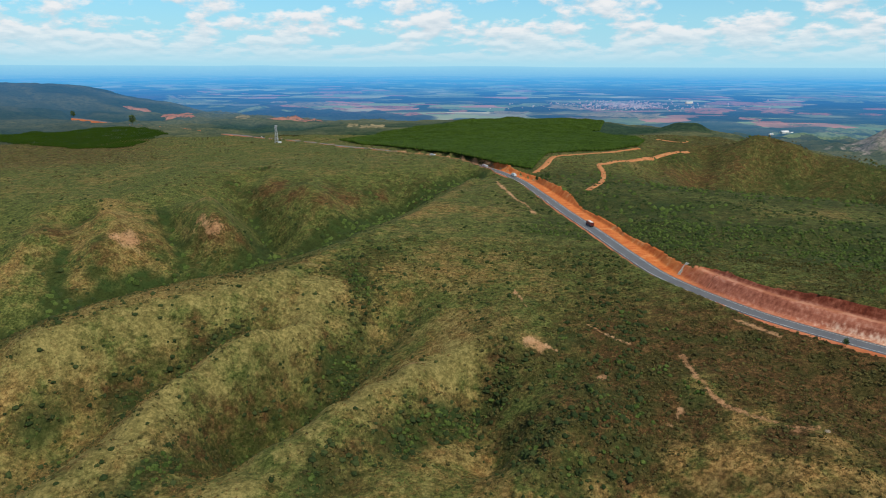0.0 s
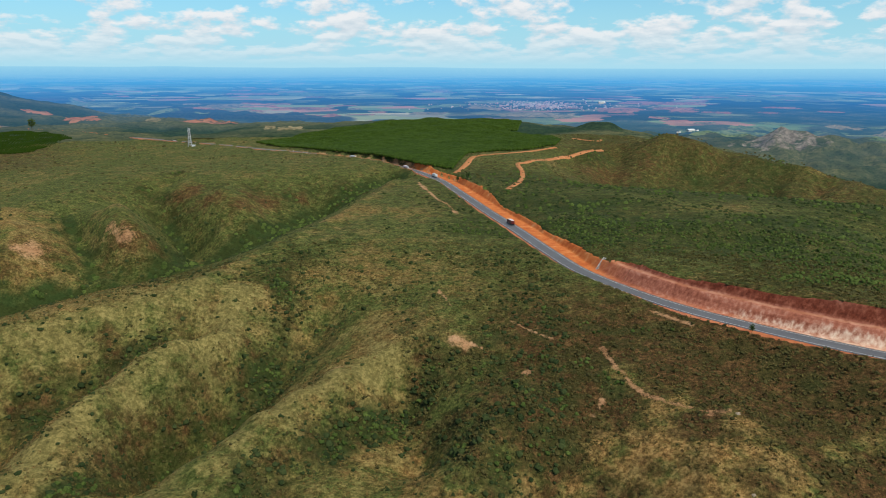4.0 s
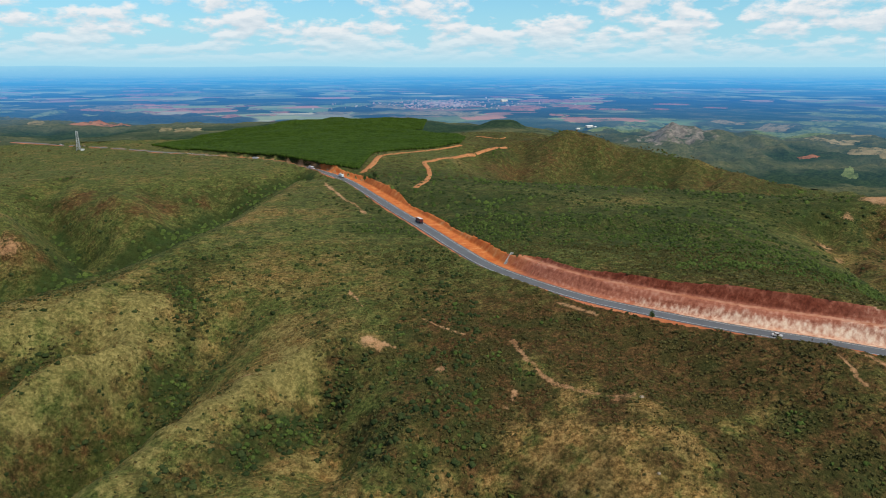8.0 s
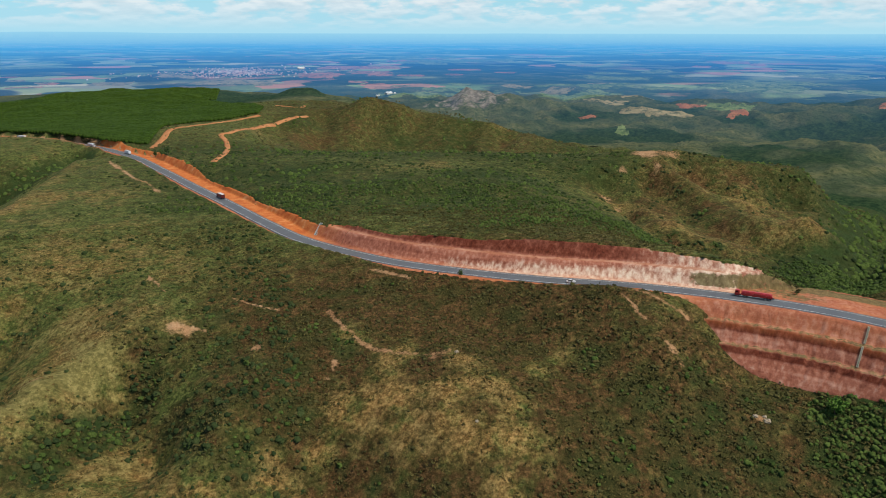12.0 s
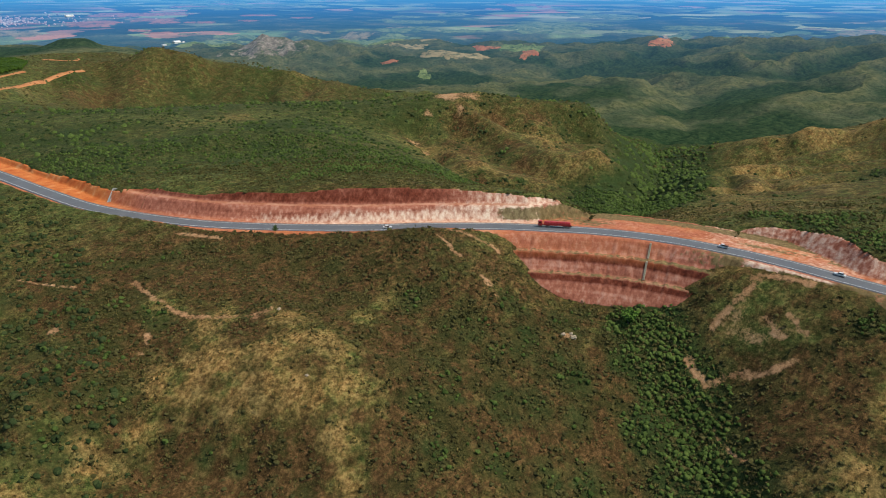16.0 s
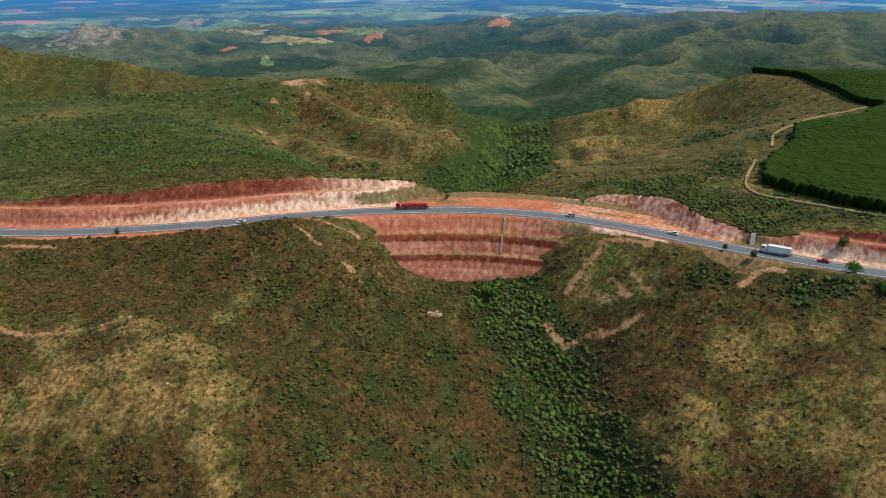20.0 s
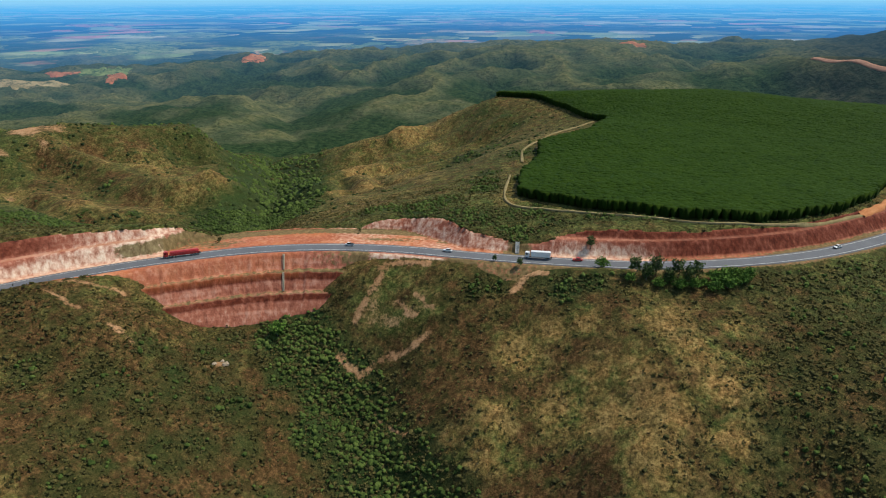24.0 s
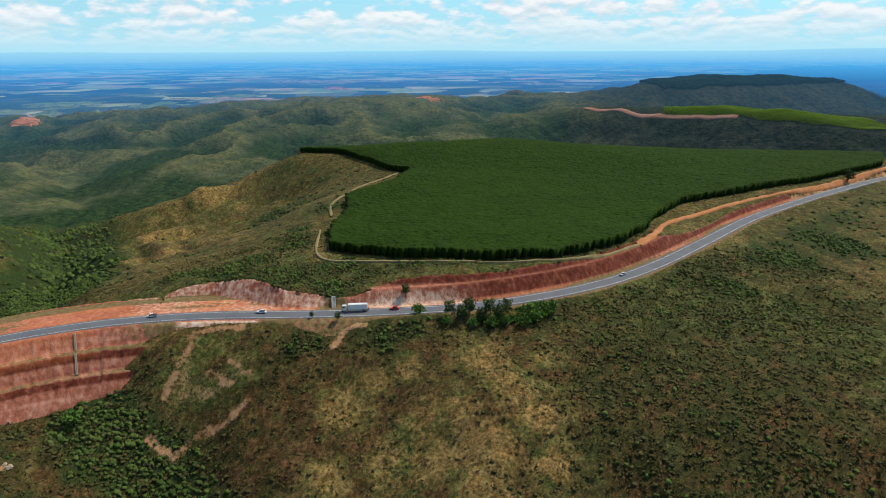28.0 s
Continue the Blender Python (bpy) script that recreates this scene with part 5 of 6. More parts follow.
# ---- vegetation ----
def scatter(name, label, category, places, sizes, templates, material, seed, kind="stuff", stretch=1.0, uneven=0.2):
    """Copies of the templates joined into one mesh, each turned and scaled."""
    rng = np.random.RandomState(seed)
    vs, fs, base = [], [], 0
    which = rng.randint(0, len(templates), len(places))
    for k, (tv, tf) in enumerate(templates):
        p, r = places[which == k], sizes[which == k]
        if not len(p):
            continue
        a = rng.uniform(0, 6.28, len(p))
        ca, sa = np.cos(a)[:, None], np.sin(a)[:, None]
        x = (tv[None, :, 0] * ca - tv[None, :, 1] * sa) * r[:, None] + p[:, 0:1]
        y = (tv[None, :, 0] * sa + tv[None, :, 1] * ca) * r[:, None] + p[:, 1:2]
        z = tv[None, :, 2] * (r * stretch * rng.uniform(1 - uneven, 1 + uneven, len(p)))[:, None] + p[:, 2:3]
        vs.append(np.stack([x, y, z], -1).reshape(-1, 3))
        fs.append((tf[None] + (np.arange(len(p)) * len(tv))[:, None, None] + base).reshape(-1, 3))
        base += len(p) * len(tv)
    me = mesh_from(name, np.vstack(vs), np.vstack(fs), material)
    return tagged(new(name, me), label, category, kind=kind)


def leaf_clump(n, size, seed, lobes=3):
    """A loose bush: n leafy flakes heaped over a few uneven lobes."""
    rg = np.random.RandomState(seed)
    cen = np.stack([rg.normal(0, 0.42, lobes), rg.normal(0, 0.42, lobes), rg.uniform(0.15, 0.55, lobes)], 1)
    rad = rg.uniform(0.35, 0.75, lobes)
    which = rg.randint(0, lobes, n)
    u = rg.normal(size=(n, 3))
    u /= np.linalg.norm(u, axis=1)[:, None]
    c = cen[which] + u * (rad[which] * rg.uniform(0.45, 1.0, n))[:, None] * np.array([1, 1, 0.75])
    c[:, 2] = np.abs(c[:, 2])
    a = rg.normal(size=(n, 3)) + u * 0.2
    a /= np.linalg.norm(a, axis=1)[:, None]
    w = np.cross(a, rg.normal(size=(n, 3)))
    w /= np.linalg.norm(w, axis=1)[:, None]
    s = size * rg.uniform(0.6, 1.3, n)[:, None]
    v = np.stack([c - a * s, c - w * s * 0.7, c + a * s, c + w * s * 0.7], 1).reshape(-1, 3)
    q = 4 * np.arange(n)[:, None]
    return v, np.vstack([q + np.array([0, 1, 2]), q + np.array([0, 2, 3])])


def bush(seed, flakes=14, core=0.62):
    """A shrub: a knobbly core with loose sprays of leaves round it."""
    rg = np.random.RandomState(seed)
    g = (1 + 5 ** 0.5) / 2
    ico = np.array([(-1, g, 0), (1, g, 0), (-1, -g, 0), (1, -g, 0), (0, -1, g), (0, 1, g), (0, -1, -g), (0, 1, -g), (g, 0, -1), (g, 0, 1), (-g, 0, -1), (-g, 0, 1)], float) / 1.902
    tri = np.array([(0, 11, 5), (0, 5, 1), (0, 1, 7), (0, 7, 10), (0, 10, 11), (1, 5, 9), (5, 11, 4), (11, 10, 2), (10, 7, 6), (7, 1, 8),
                    (3, 9, 4), (3, 4, 2), (3, 2, 6), (3, 6, 8), (3, 8, 9), (4, 9, 5), (2, 4, 11), (6, 2, 10), (8, 6, 7), (9, 8, 1)])
    body = ico * core * rg.uniform(0.6, 1.3, (12, 1)) * np.array([1, 1, 0.75]) + np.array([0, 0, 0.3])
    v, f = leaf_clump(flakes, 0.30, seed + 70, 3)
    return np.vstack([body, v]), np.vstack([tri, f + 12])


def bushlet(seed):
    """A low rounded tuft of leaves."""
    rg = np.random.RandomState(seed)
    a = np.arange(5) * 2 * math.pi / 5
    ring = [np.stack([r * rg.uniform(0.75, 1.25, 5) * np.cos(a + t), r * rg.uniform(0.75, 1.25, 5) * np.sin(a + t), z + rg.uniform(-0.1, 0.1, 5)], 1)
            for r, z, t in ((0.8, -0.15, 0.0), (0.85, 0.42, 0.6))]
    v = np.vstack(ring + [[[rg.normal(0, 0.15), rg.normal(0, 0.15), 0.85]]])
    f = [t for i in range(5) for t in ((i, (i + 1) % 5, 5 + i), ((i + 1) % 5, 5 + (i + 1) % 5, 5 + i), (5 + i, 5 + (i + 1) % 5, 10))]
    return v, np.array(f)


SHRUBS = [bush(k, 9) for k in range(10)]
THICK = [bush(40 + k, 8, 0.74) for k in range(8)]
TUFTS = [bushlet(20 + k) for k in range(8)]
SPRAYS = [leaf_clump(6, 0.46, 60 + k, 2) for k in range(8)]
rng = np.random.RandomState(7)


def sprinkle(n, d0, d1, a0=-37.0, a1=131.0):
    """Places with even density in plan, thinned towards the distance."""
    a = np.radians(rng.uniform(a0, a1, n))
    d = np.sqrt(rng.uniform(d0 ** 2, d1 ** 2, n))
    return d * np.sin(a), d * np.cos(a)


def free(x, y):
    """Ground open to wild plants: off the road works, tracks and plantations."""
    z, nat, idx, off = graded(x, y)
    ok = (np.abs(z - nat) < 0.4) & (np.abs(off) > 12.5) & ~inside(x, y, FIELD_EAST) & ~inside(x, y, FIELD_NORTH)
    return ok, z


def plants(n, d0, d1, keep, size, seed):
    x, y = sprinkle(n, d0, d1)
    dry, lush, bare, brush, meadow = cover(x, y)
    patch = value_noise(x, y, 32, 61) * 0.5 + value_noise(x, y, 9, 62) * 0.4
    grassy = 1 - 0.85 * np.exp(-(near_lines(x, y, SPINES, CRESTS, 6) / 8) ** 2)
    open_east = 1 - 0.5 * np.clip((np.degrees(np.arctan2(x, y)) - 55) / 15, 0, 1) * np.clip((0.5 - lush) * 4, 0, 1)
    ok = rng.rand(n) < np.clip(keep(dry, lush, patch, brush), 0, 1) * open_east * (1 - np.clip(bare * 1.5, 0, 1)) * grassy
    x, y, lush = x[ok], y[ok], lush[ok]
    ok, z = free(x, y)
    x, y, z, lush = x[ok], y[ok], z[ok], lush[ok]
    r = size[0] + (size[1] - size[0]) * rng.rand(len(x)) ** 2.2 + 0.8 * lush * size[1] * 0.5
    return np.stack([x, y, z - 0.15 * r], 1), r


p, r = plants(46000, 150, 430, lambda d, l, q, b: 0.28 - 0.24 * d + 0.85 * q + 0.35 * l + 0.28 * b, (0.45, 1.8), 1)
scatter("shrubs", "dark olive savanna shrubs scattered over the slopes", "shrubs", p, r, SHRUBS, M_SHRUB, 1, stretch=0.75)
p, r = plants(26000, 170, 430, lambda d, l, q, b: 0.16 + 0.6 * q + 0.5 * l + 0.3 * b, (0.5, 2.1), 9)
west_side = np.degrees(np.arctan2(p[:, 0], p[:, 1])) < 16
scatter("lone_bushes", "round dark green bushes dotted over the grassy spurs", "bushes", p[west_side], r[west_side], THICK, M_BUSH, 9)
p, r = plants(30000, 430, 720, lambda d, l, q, b: 0.04 - 0.40 * d + 1.2 * q + 0.40 * l + 0.34 * b, (0.5, 1.9), 7)
scatter("plateau_shrubs", "olive shrubs spread over the plateau and hills", "shrubs", p, r, TUFTS, M_BUSH, 7)
p, r = plants(82000, 150, 450, lambda d, l, q, b: 0.55 - 0.30 * d + 0.6 * q + 0.30 * b, (0.45, 1.25), 2)
scatter("low_scrub", "low olive scrub and tufts on the slopes", "scrub", p, r, SPRAYS, M_TUFT, 2)
p, r = plants(60000, 150, 400, lambda d, l, q, b: 1.6 * d - 0.35 + 0.5 * q - 0.4 * l, (0.40, 1.0), 5)
scatter("dry_grass", "pale dry grass tufts on the sunny slopes", "grass", p, r, SPRAYS, M_STRAW, 5)
p, r = plants(110000, 150, 520, lambda d, l, q, b: (l - 0.42) * 1.8 + 0.3 * q * (l > 0.4), (0.6, 1.5), 3)
scatter("valley_trees", "dense green trees along the stream beds", "trees", p, r, THICK, M_WOODLAND, 3, stretch=1.25)
p, r = plants(44000, 520, 1230, lambda d, l, q, b: (l - 0.42) * 1.8 + 0.3 * q * (l > 0.4), (1.0, 2.2), 6)
near_side = (np.hypot(p[:, 0], p[:, 1]) < 900) | (np.degrees(np.arctan2(p[:, 0], p[:, 1])) < 43)
scatter("far_valley_trees", "dense dark trees along the distant stream beds", "trees", p[near_side], r[near_side], TUFTS, M_WOODLAND, 6, stretch=1.3)
p, r = plants(16000, 720, 1240, lambda d, l, q, b: 0.5 - 0.4 * d + 0.6 * q + 0.5 * b, (0.9, 2.0), 4)
near_side = (np.hypot(p[:, 0], p[:, 1]) < 900) | (np.degrees(np.arctan2(p[:, 0], p[:, 1])) < 43)
scatter("far_shrubs", "dark shrubs on the distant hillsides", "shrubs", p[near_side], r[near_side], TUFTS, M_SHRUB, 4, stretch=1.1)


def rows_of_trees(name, label, poly, spacing, angle, size, seed, stretch=1.0):
    p = np.array(poly, float)
    c = p.mean(0)
    R = np.hypot(*(p - c).T).max()
    g = np.arange(-R, R, spacing)
    u, v = np.meshgrid(g, np.arange(-R, R, spacing * 0.8))
    a = radians(angle)
    u, v = u.ravel(), v.ravel()
    rg = np.random.RandomState(seed)
    u, v = u + rg.normal(0, 0.3, len(u)), v + rg.normal(0, 0.45, len(v))
    x, y = c[0] + u * math.cos(a) - v * math.sin(a), c[1] + u * math.sin(a) + v * math.cos(a)
    ok = inside(x, y, poly)
    x, y = x[ok], y[ok]
    z = natural(x, y)
    s = size * (1 + 0.02 * rg.randn(len(x)) + 0.06 * value_noise(x, y, 60, seed))
    return scatter(name, label, "plantation", np.stack([x, y, z], 1), s, [spire(k) for k in range(8)], M_EUCALYPT, seed, stretch=stretch, uneven=0.03)


def spire(seed):
    """A young plantation tree: a blunt ragged crown down to the ground."""
    rg = np.random.RandomState(100 + seed)
    n = 4
    a = np.arange(n) * 2 * math.pi / n
    vs = [np.stack([r * rg.uniform(0.8, 1.2, n) * np.cos(a + t), r * rg.uniform(0.8, 1.2, n) * np.sin(a + t), z + rg.uniform(-0.02, 0.02, n)], 1)
          for r, z, t in ((0.22, 0.04, 0.0), (0.40, 0.88, 0.6))]
    vs.append(np.array([[rg.normal(0, 0.05), rg.normal(0, 0.05), 0.95]]))
    fs = [(i, (i + 1) % n, n + i) for i in range(n)] + [((i + 1) % n, n + (i + 1) % n, n + i) for i in range(n)]
    fs += [(n + i, n + (i + 1) % n, 2 * n) for i in range(n)]
    return np.vstack(vs), np.array(fs)


rows_of_trees("plantation_east", "dense dark green eucalyptus plantation in even rows", FIELD_EAST, 2.7, 24, 6.4, 5)
rows_of_trees("plantation_north", "wide dark green eucalyptus plantation block", FIELD_NORTH, 4.0, 60, 6.2, 6, 0.54).data.materials[0] = M_YOUNG_EUCALYPT


# ---- fields of the lowland ----
FIELDS_RED = [(-821, 1801, 80, 60), (-324, 2963, 217, 90), (-574, 3502, 315, 120), (-1133, 3307, 71, 60), (1192, 1403, 60, 40), (1620, 1453, 105, 132), (1555, 1242, 61, 170), (1872, 1025, 79, 170), (-176, 2698, 96, 138), (2706, 2232, 255, 144), (963, 2795, 262, 170), (1215, 2995, 496, 170), (-503, 2846, 163, 114), (-264, 2968, 216, 132), (1189, 2791, 269, 144), (936, 2722, 209, 168), (-387, 1657, 151, 170), (-687, 1726, 105, 126), (3098, 349, 151, 90), (1948, -17, 94, 132)]
FIELDS_TAN = [(-208, 1385, 28, 40), (-627, 3035, 250, 110), (-1420, 3646, 126, 90), (-1211, 3040, 79, 60), (1135, 2389, 86, 60), (1390, 1399, 191, 170), (1450, 1319, 127, 78), (1528, 2001, 183, 170), (-602, 3004, 272, 144), (196, 2817, 205, 114), (574, 2710, 268, 170), (1480, 1652, 161, 126), (-496, 1622, 49, 102), (2687, 744, 270, 170), (3366, 482, 549, 170), (3233, -553, 238, 138), (-165, 1362, 66, 96), (659, 2659, 265, 120)]
FIELDS_GREEN = [(-1060, 3025, 155, 60), (-771, 2659, 134, 60), (1708, 2054, 324, 120), (1725, 2978, 334, 160), (1233, 2271, 229, 170), (1138, 1217, 46, 150), (2213, 1686, 427, 170), (1780, 2019, 304, 108), (2603, 1706, 402, 170), (2330, 891, 141, 170), (1075, 2130, 327, 156), (1638, 3054, 448, 150), (-1155, 3006, 208, 168), (420, 2993, 293, 132), (2063, 1576, 398, 170), (2426, 908, 105, 170), (1692, 1387, 194, 170), (1864, 2972, 368, 170), (2434, 903, 126, 170), (2516, 1243, 340, 170), (2836, 719, 283, 120), (-312, 3518, 456, 144), (1493, 1838, 344, 170), (1956, 2136, 351, 156)]
M_F_RED = far_field_material("far_red_soil", (0.40, 0.125, 0.06), (0.56, 0.25, 0.13))
M_F_TAN = far_field_material("far_bare_field", (0.22, 0.17, 0.08), (0.44, 0.34, 0.18))
M_F_GREEN = far_field_material("far_pasture", (0.11, 0.16, 0.05), (0.28, 0.32, 0.12))


def far_field(x, y, w, depth, material, label, seed, lift=1.2):
    """An uneven field draped on the far land, its width across the line from the origin."""
    rg = np.random.RandomState(seed)
    d = math.hypot(x, y)
    ur, ut = np.array([x, y]) / d, np.array([y, -x]) / d
    n, rings = 48, 4
    a = np.arange(n) * 2 * math.pi / n
    sq = 1 / np.maximum(np.abs(np.cos(a)), np.abs(np.sin(a))) ** 0.6
    r = sq * (1 + sum(rg.normal(0, 0.19 / k ** 0.6) * np.cos(k * a + rg.uniform(0, 6.28)) for k in range(2, 16))) * 0.5
    r = np.clip(r, 0.2, 0.9)
    pts = [np.array([[0.0, 0.0]])]
    for k in range(1, rings + 1):
        pts.append(np.stack([np.cos(a) * r * w, np.sin(a) * r * depth], 1) * k / rings)
    p = np.vstack(pts)
    px_, py_ = x + p[:, 0] * ut[0] + p[:, 1] * ur[0], y + p[:, 0] * ut[1] + p[:, 1] * ur[1]
    z = natural(px_, py_) + lift
    z[-n:] -= lift + 1.0
    f = [(0, 1 + i, 1 + (i + 1) % n) for i in range(n)]
    for k in range(rings - 1):
        s, t = 1 + k * n, 1 + (k + 1) * n
        for i in range(n):
            j = (i + 1) % n
            f += [(s + i, t + i, t + j), (s + i, t + j, s + j)]
    me = mesh_from("field", np.stack([px_, py_, z], 1), np.array(f)[:, ::-1], material, True)
    give(me, "far", haze_share(px_, py_, z)[0])
    return tagged(new("field", me), label, "field", kind="structure")


for _k, (_l, _m, _t) in enumerate(((FIELDS_RED, M_F_RED, "bare red soil field on the far lowland"), (FIELDS_TAN, M_F_TAN, "pale fallow field on the far lowland"),
                                   (FIELDS_GREEN, M_F_GREEN, "light green pasture on the far lowland"))):
    for _i, _f in enumerate(_l):
        _r = np.random.RandomState(900 + 50 * _k + _i)
        far_field(_f[0], _f[1], _f[2] * 0.72, _f[3] * 0.8, _m, _t, 200 + 50 * _k + _i)
        for _q in range(3 if math.hypot(_f[0], _f[1]) > 2450 else 0):
            _dx, _dy = _r.normal(0, 0.75 * _f[2] + 60), _r.normal(0, 0.75 * _f[3] + 60)
            far_field(_f[0] + _dx, _f[1] + _dy, _f[2] * _r.uniform(0.18, 0.45) + 20, _f[3] * _r.uniform(0.2, 0.5), _m, _t, 2000 + 200 * _k + 4 * _i + _q)

# bright young crop and red cut on the far bench
M_CROP = leaf_material("young_crop", (0.085, 0.15, 0.012), (0.12, 0.20, 0.02), (0.16, 0.24, 0.034))
M_DARKWOOD = far_field_material("far_plantation_leaves", (0.016, 0.034, 0.018), (0.034, 0.058, 0.028))
CROP = [(1275, -440), (1171, -537), (1110, -598), (1004, -684), (1060, -735), (1140, -730), (1260, -570), (1345, -462)]
rows_of_trees("crop_field", "bright green young crop on the far bench", CROP, 2.8, 40, 3.6, 11, 0.4).data.materials[0] = M_CROP
MESA_WOOD = [(1865, -640), (1905, -850), (2060, -1360), (2300, -1560), (2560, -1480), (2600, -1200), (2300, -820), (2080, -640)]
_mesa = rows_of_trees("mesa_plantation", "dark plantation along the edge of a far tableland", MESA_WOOD, 8.0, 20, 11.0, 12, 0.6).data
_mesa.materials[0] = M_DARKWOOD
_mv = np.empty(len(_mesa.vertices) * 3, np.float32)
_mesa.vertices.foreach_get("co", _mv)
_mv = _mv.reshape(-1, 3)
give(_mesa, "far", haze_share(_mv[:, 0], _mv[:, 1], _mv[:, 2])[0])
WEST_WOOD = [(-849, 1290), (-601, 1303), (-503, 1217), (-490, 1050), (-560, 1000), (-760, 1090)]
rows_of_trees("west_plantation", "dark green plantation strip on the plateau", WEST_WOOD, 4.0, 10, 2.6, 13)


# ---- drains ----
def ladder_drain(label, start, end, width, steps, material=M_CONCRETE):
    """A stepped concrete drain down a bank: two kerbs and a run of steps."""
    root = tagged(new("stepped_drain"), label, "drain", group="stepped drains")
    a, e = np.array(start, float), np.array(end, float)
    run = e - a
    ln = np.linalg.norm(run[:2])
    yaw = math.atan2(run[1], run[0])
    root.matrix_world = Matrix.Translation(Vector(start)) @ Matrix.Rotation(yaw, 4, "Z")
    pitch = math.atan2(run[2], ln)
    for s in (-1, 1):
        bm = bmesh.new()
        bmesh.ops.create_cube(bm, size=1, matrix=Matrix.Rotation(-pitch, 4, "Y") @ Matrix.Translation((math.hypot(ln, run[2]) / 2, s * width / 2, 0.2)) @ Matrix.Diagonal((math.hypot(ln, run[2]), 0.24, 0.6, 1)))
        part("kerb", bm, material, root)
    for k in range(steps):
        bm = bmesh.new()
        u = (k + 0.5) / steps
        bmesh.ops.create_cube(bm, size=1, matrix=Matrix.Translation((ln * u, 0, run[2] * u)) @ Matrix.Diagonal((ln / steps + 0.25, width - 0.3, 0.55, 1)))
        part("step", bm, material, root)
    return root


def ground_z(x, y):
    return float(graded(np.array([x]), np.array([y]))[0][0])


ladder_drain("whitewashed concrete stepped drain on the red cutting", (127.5, 389.5, -0.3), (133.0, 392.5, 6.2), 1.8, 12)
_k = int(np.argmin((ROADLINE[:, 0] - 290) ** 2 + (ROADLINE[:, 1] - 150) ** 2))
_w = float(shelf_in(STATION[_k]))
for _label, _a, _b in (("weathered concrete stepped drain down the embankment", (0.3, -0.2), (5.4, -6.0)), ("mossy concrete stepped drain below the first berm", (8.4, -6.2), (14.0, -13.4))):
    _p, _q = ROADLINE[_k] - ROAD_OUT[_k] * (_w + _a[0]), ROADLINE[_k] - ROAD_OUT[_k] * (_w + _b[0])
    ladder_drain(_label, (_p[0], _p[1], _a[1]), (_q[0], _q[1], _b[1]), 0.55, 10, M_OLDCONCRETE)
ladder_drain("pale concrete drain rising up the grassy niche", (309.6, 41.6, -0.1), (314.6, 42.2, 3.9), 1.6, 10)

# ---- radio mast ----
M_STEEL = plain_rough("galvanised_steel", (0.42, 0.43, 0.44), (0.62, 0.62, 0.62), 3.0, 0.5, 0.5, 0.4)
M_WHITE = plain_rough("white_paint", (0.66, 0.66, 0.64), (0.82, 0.82, 0.80), 2.0, 0.5, 0.4)


def strut(name, p, q, r, material, parent, sides=4):
    p, q = Vector(p), Vector(q)
    bm = bmesh.new()
    m = Matrix.Translation((p + q) / 2) @ (q - p).to_track_quat("Z", "Y").to_matrix().to_4x4()
    bmesh.ops.create_cone(bm, segments=sides, radius1=r, radius2=r, depth=(q - p).length, cap_ends=True, matrix=m)
    return part(name, bm, material, parent)


def radio_mast(x, y, h):
    root = tagged(new("radio_mast"), "tall grey steel lattice radio mast with antennas", "mast")
    root.location = (x, y, ground_z(x, y))
    b0, b1 = 2.4, 0.9

    def corner(k, u):
        w = b0 + (b1 - b0) * u
        return ((1, 1), (-1, 1), (-1, -1), (1, -1))[k % 4][0] * w, ((1, 1), (-1, 1), (-1, -1), (1, -1))[k % 4][1] * w, h * u
    for k in range(4):
        strut("leg", corner(k, 0), corner(k, 1), 0.22, M_STEEL, root)
        for i in range(9):
            u, v = i / 9, (i + 1) / 9
            strut("brace", corner(k, u), corner(k + 1, v), 0.12, M_STEEL, root)
            strut("rung", corner(k, v), corner(k + 1, v), 0.12, M_STEEL, root)
    for k, (dz, a) in enumerate(((0.96, 20), (0.96, 140), (0.96, 260), (0.86, 80), (0.86, 200), (0.55, 30), (0.50, 150))):
        bm = bmesh.new()
        bmesh.ops.create_cube(bm, size=1, matrix=Matrix.Rotation(radians(a), 4, "Z") @ Matrix.Translation((1.8, 0, h * dz)) @ Matrix.Diagonal((0.5, 0.8, 3.2, 1)))
        bmesh.ops.bevel(bm, geom=bm.edges[:], offset=0.08, segments=1, affect="EDGES")
        part("antenna", bm, M_WHITE, root, "white panel antenna")
    bm = bmesh.new()
    bmesh.ops.create_cube(bm, size=1, matrix=Matrix.Translation((6, -3, 1.4)) @ Matrix.Diagonal((4, 3, 2.8, 1)))
    part("equipment_cabin", bm, M_WHITE, root, "small white equipment cabin")
    return root


radio_mast(-284, 1094, 27)

# ---- vehicles ----
M_TYRE = plain_rough("tyre_rubber", (0.015, 0.015, 0.015), (0.03, 0.03, 0.03), 0.5, 0.9)
M_GLASS = plain_rough("dark_window_glass", (0.012, 0.015, 0.018), (0.02, 0.024, 0.028), 1.0, 0.08, 0.6)
M_CHASSIS = plain_rough("dark_chassis", (0.02, 0.02, 0.02), (0.05, 0.05, 0.05), 1.0, 0.7)
M_RED = plain_rough("red_truck_paint", (0.40, 0.016, 0.014), (0.58, 0.03, 0.025), 2.0, 0.35, 0.5)
M_SILVER = plain_rough("silver_car_paint", (0.42, 0.43, 0.45), (0.55, 0.56, 0.58), 2.0, 0.3, 0.5, 0.4)
M_CANVAS = plain_rough("white_tarpaulin", (0.60, 0.60, 0.58), (0.80, 0.80, 0.78), 1.5, 0.8)
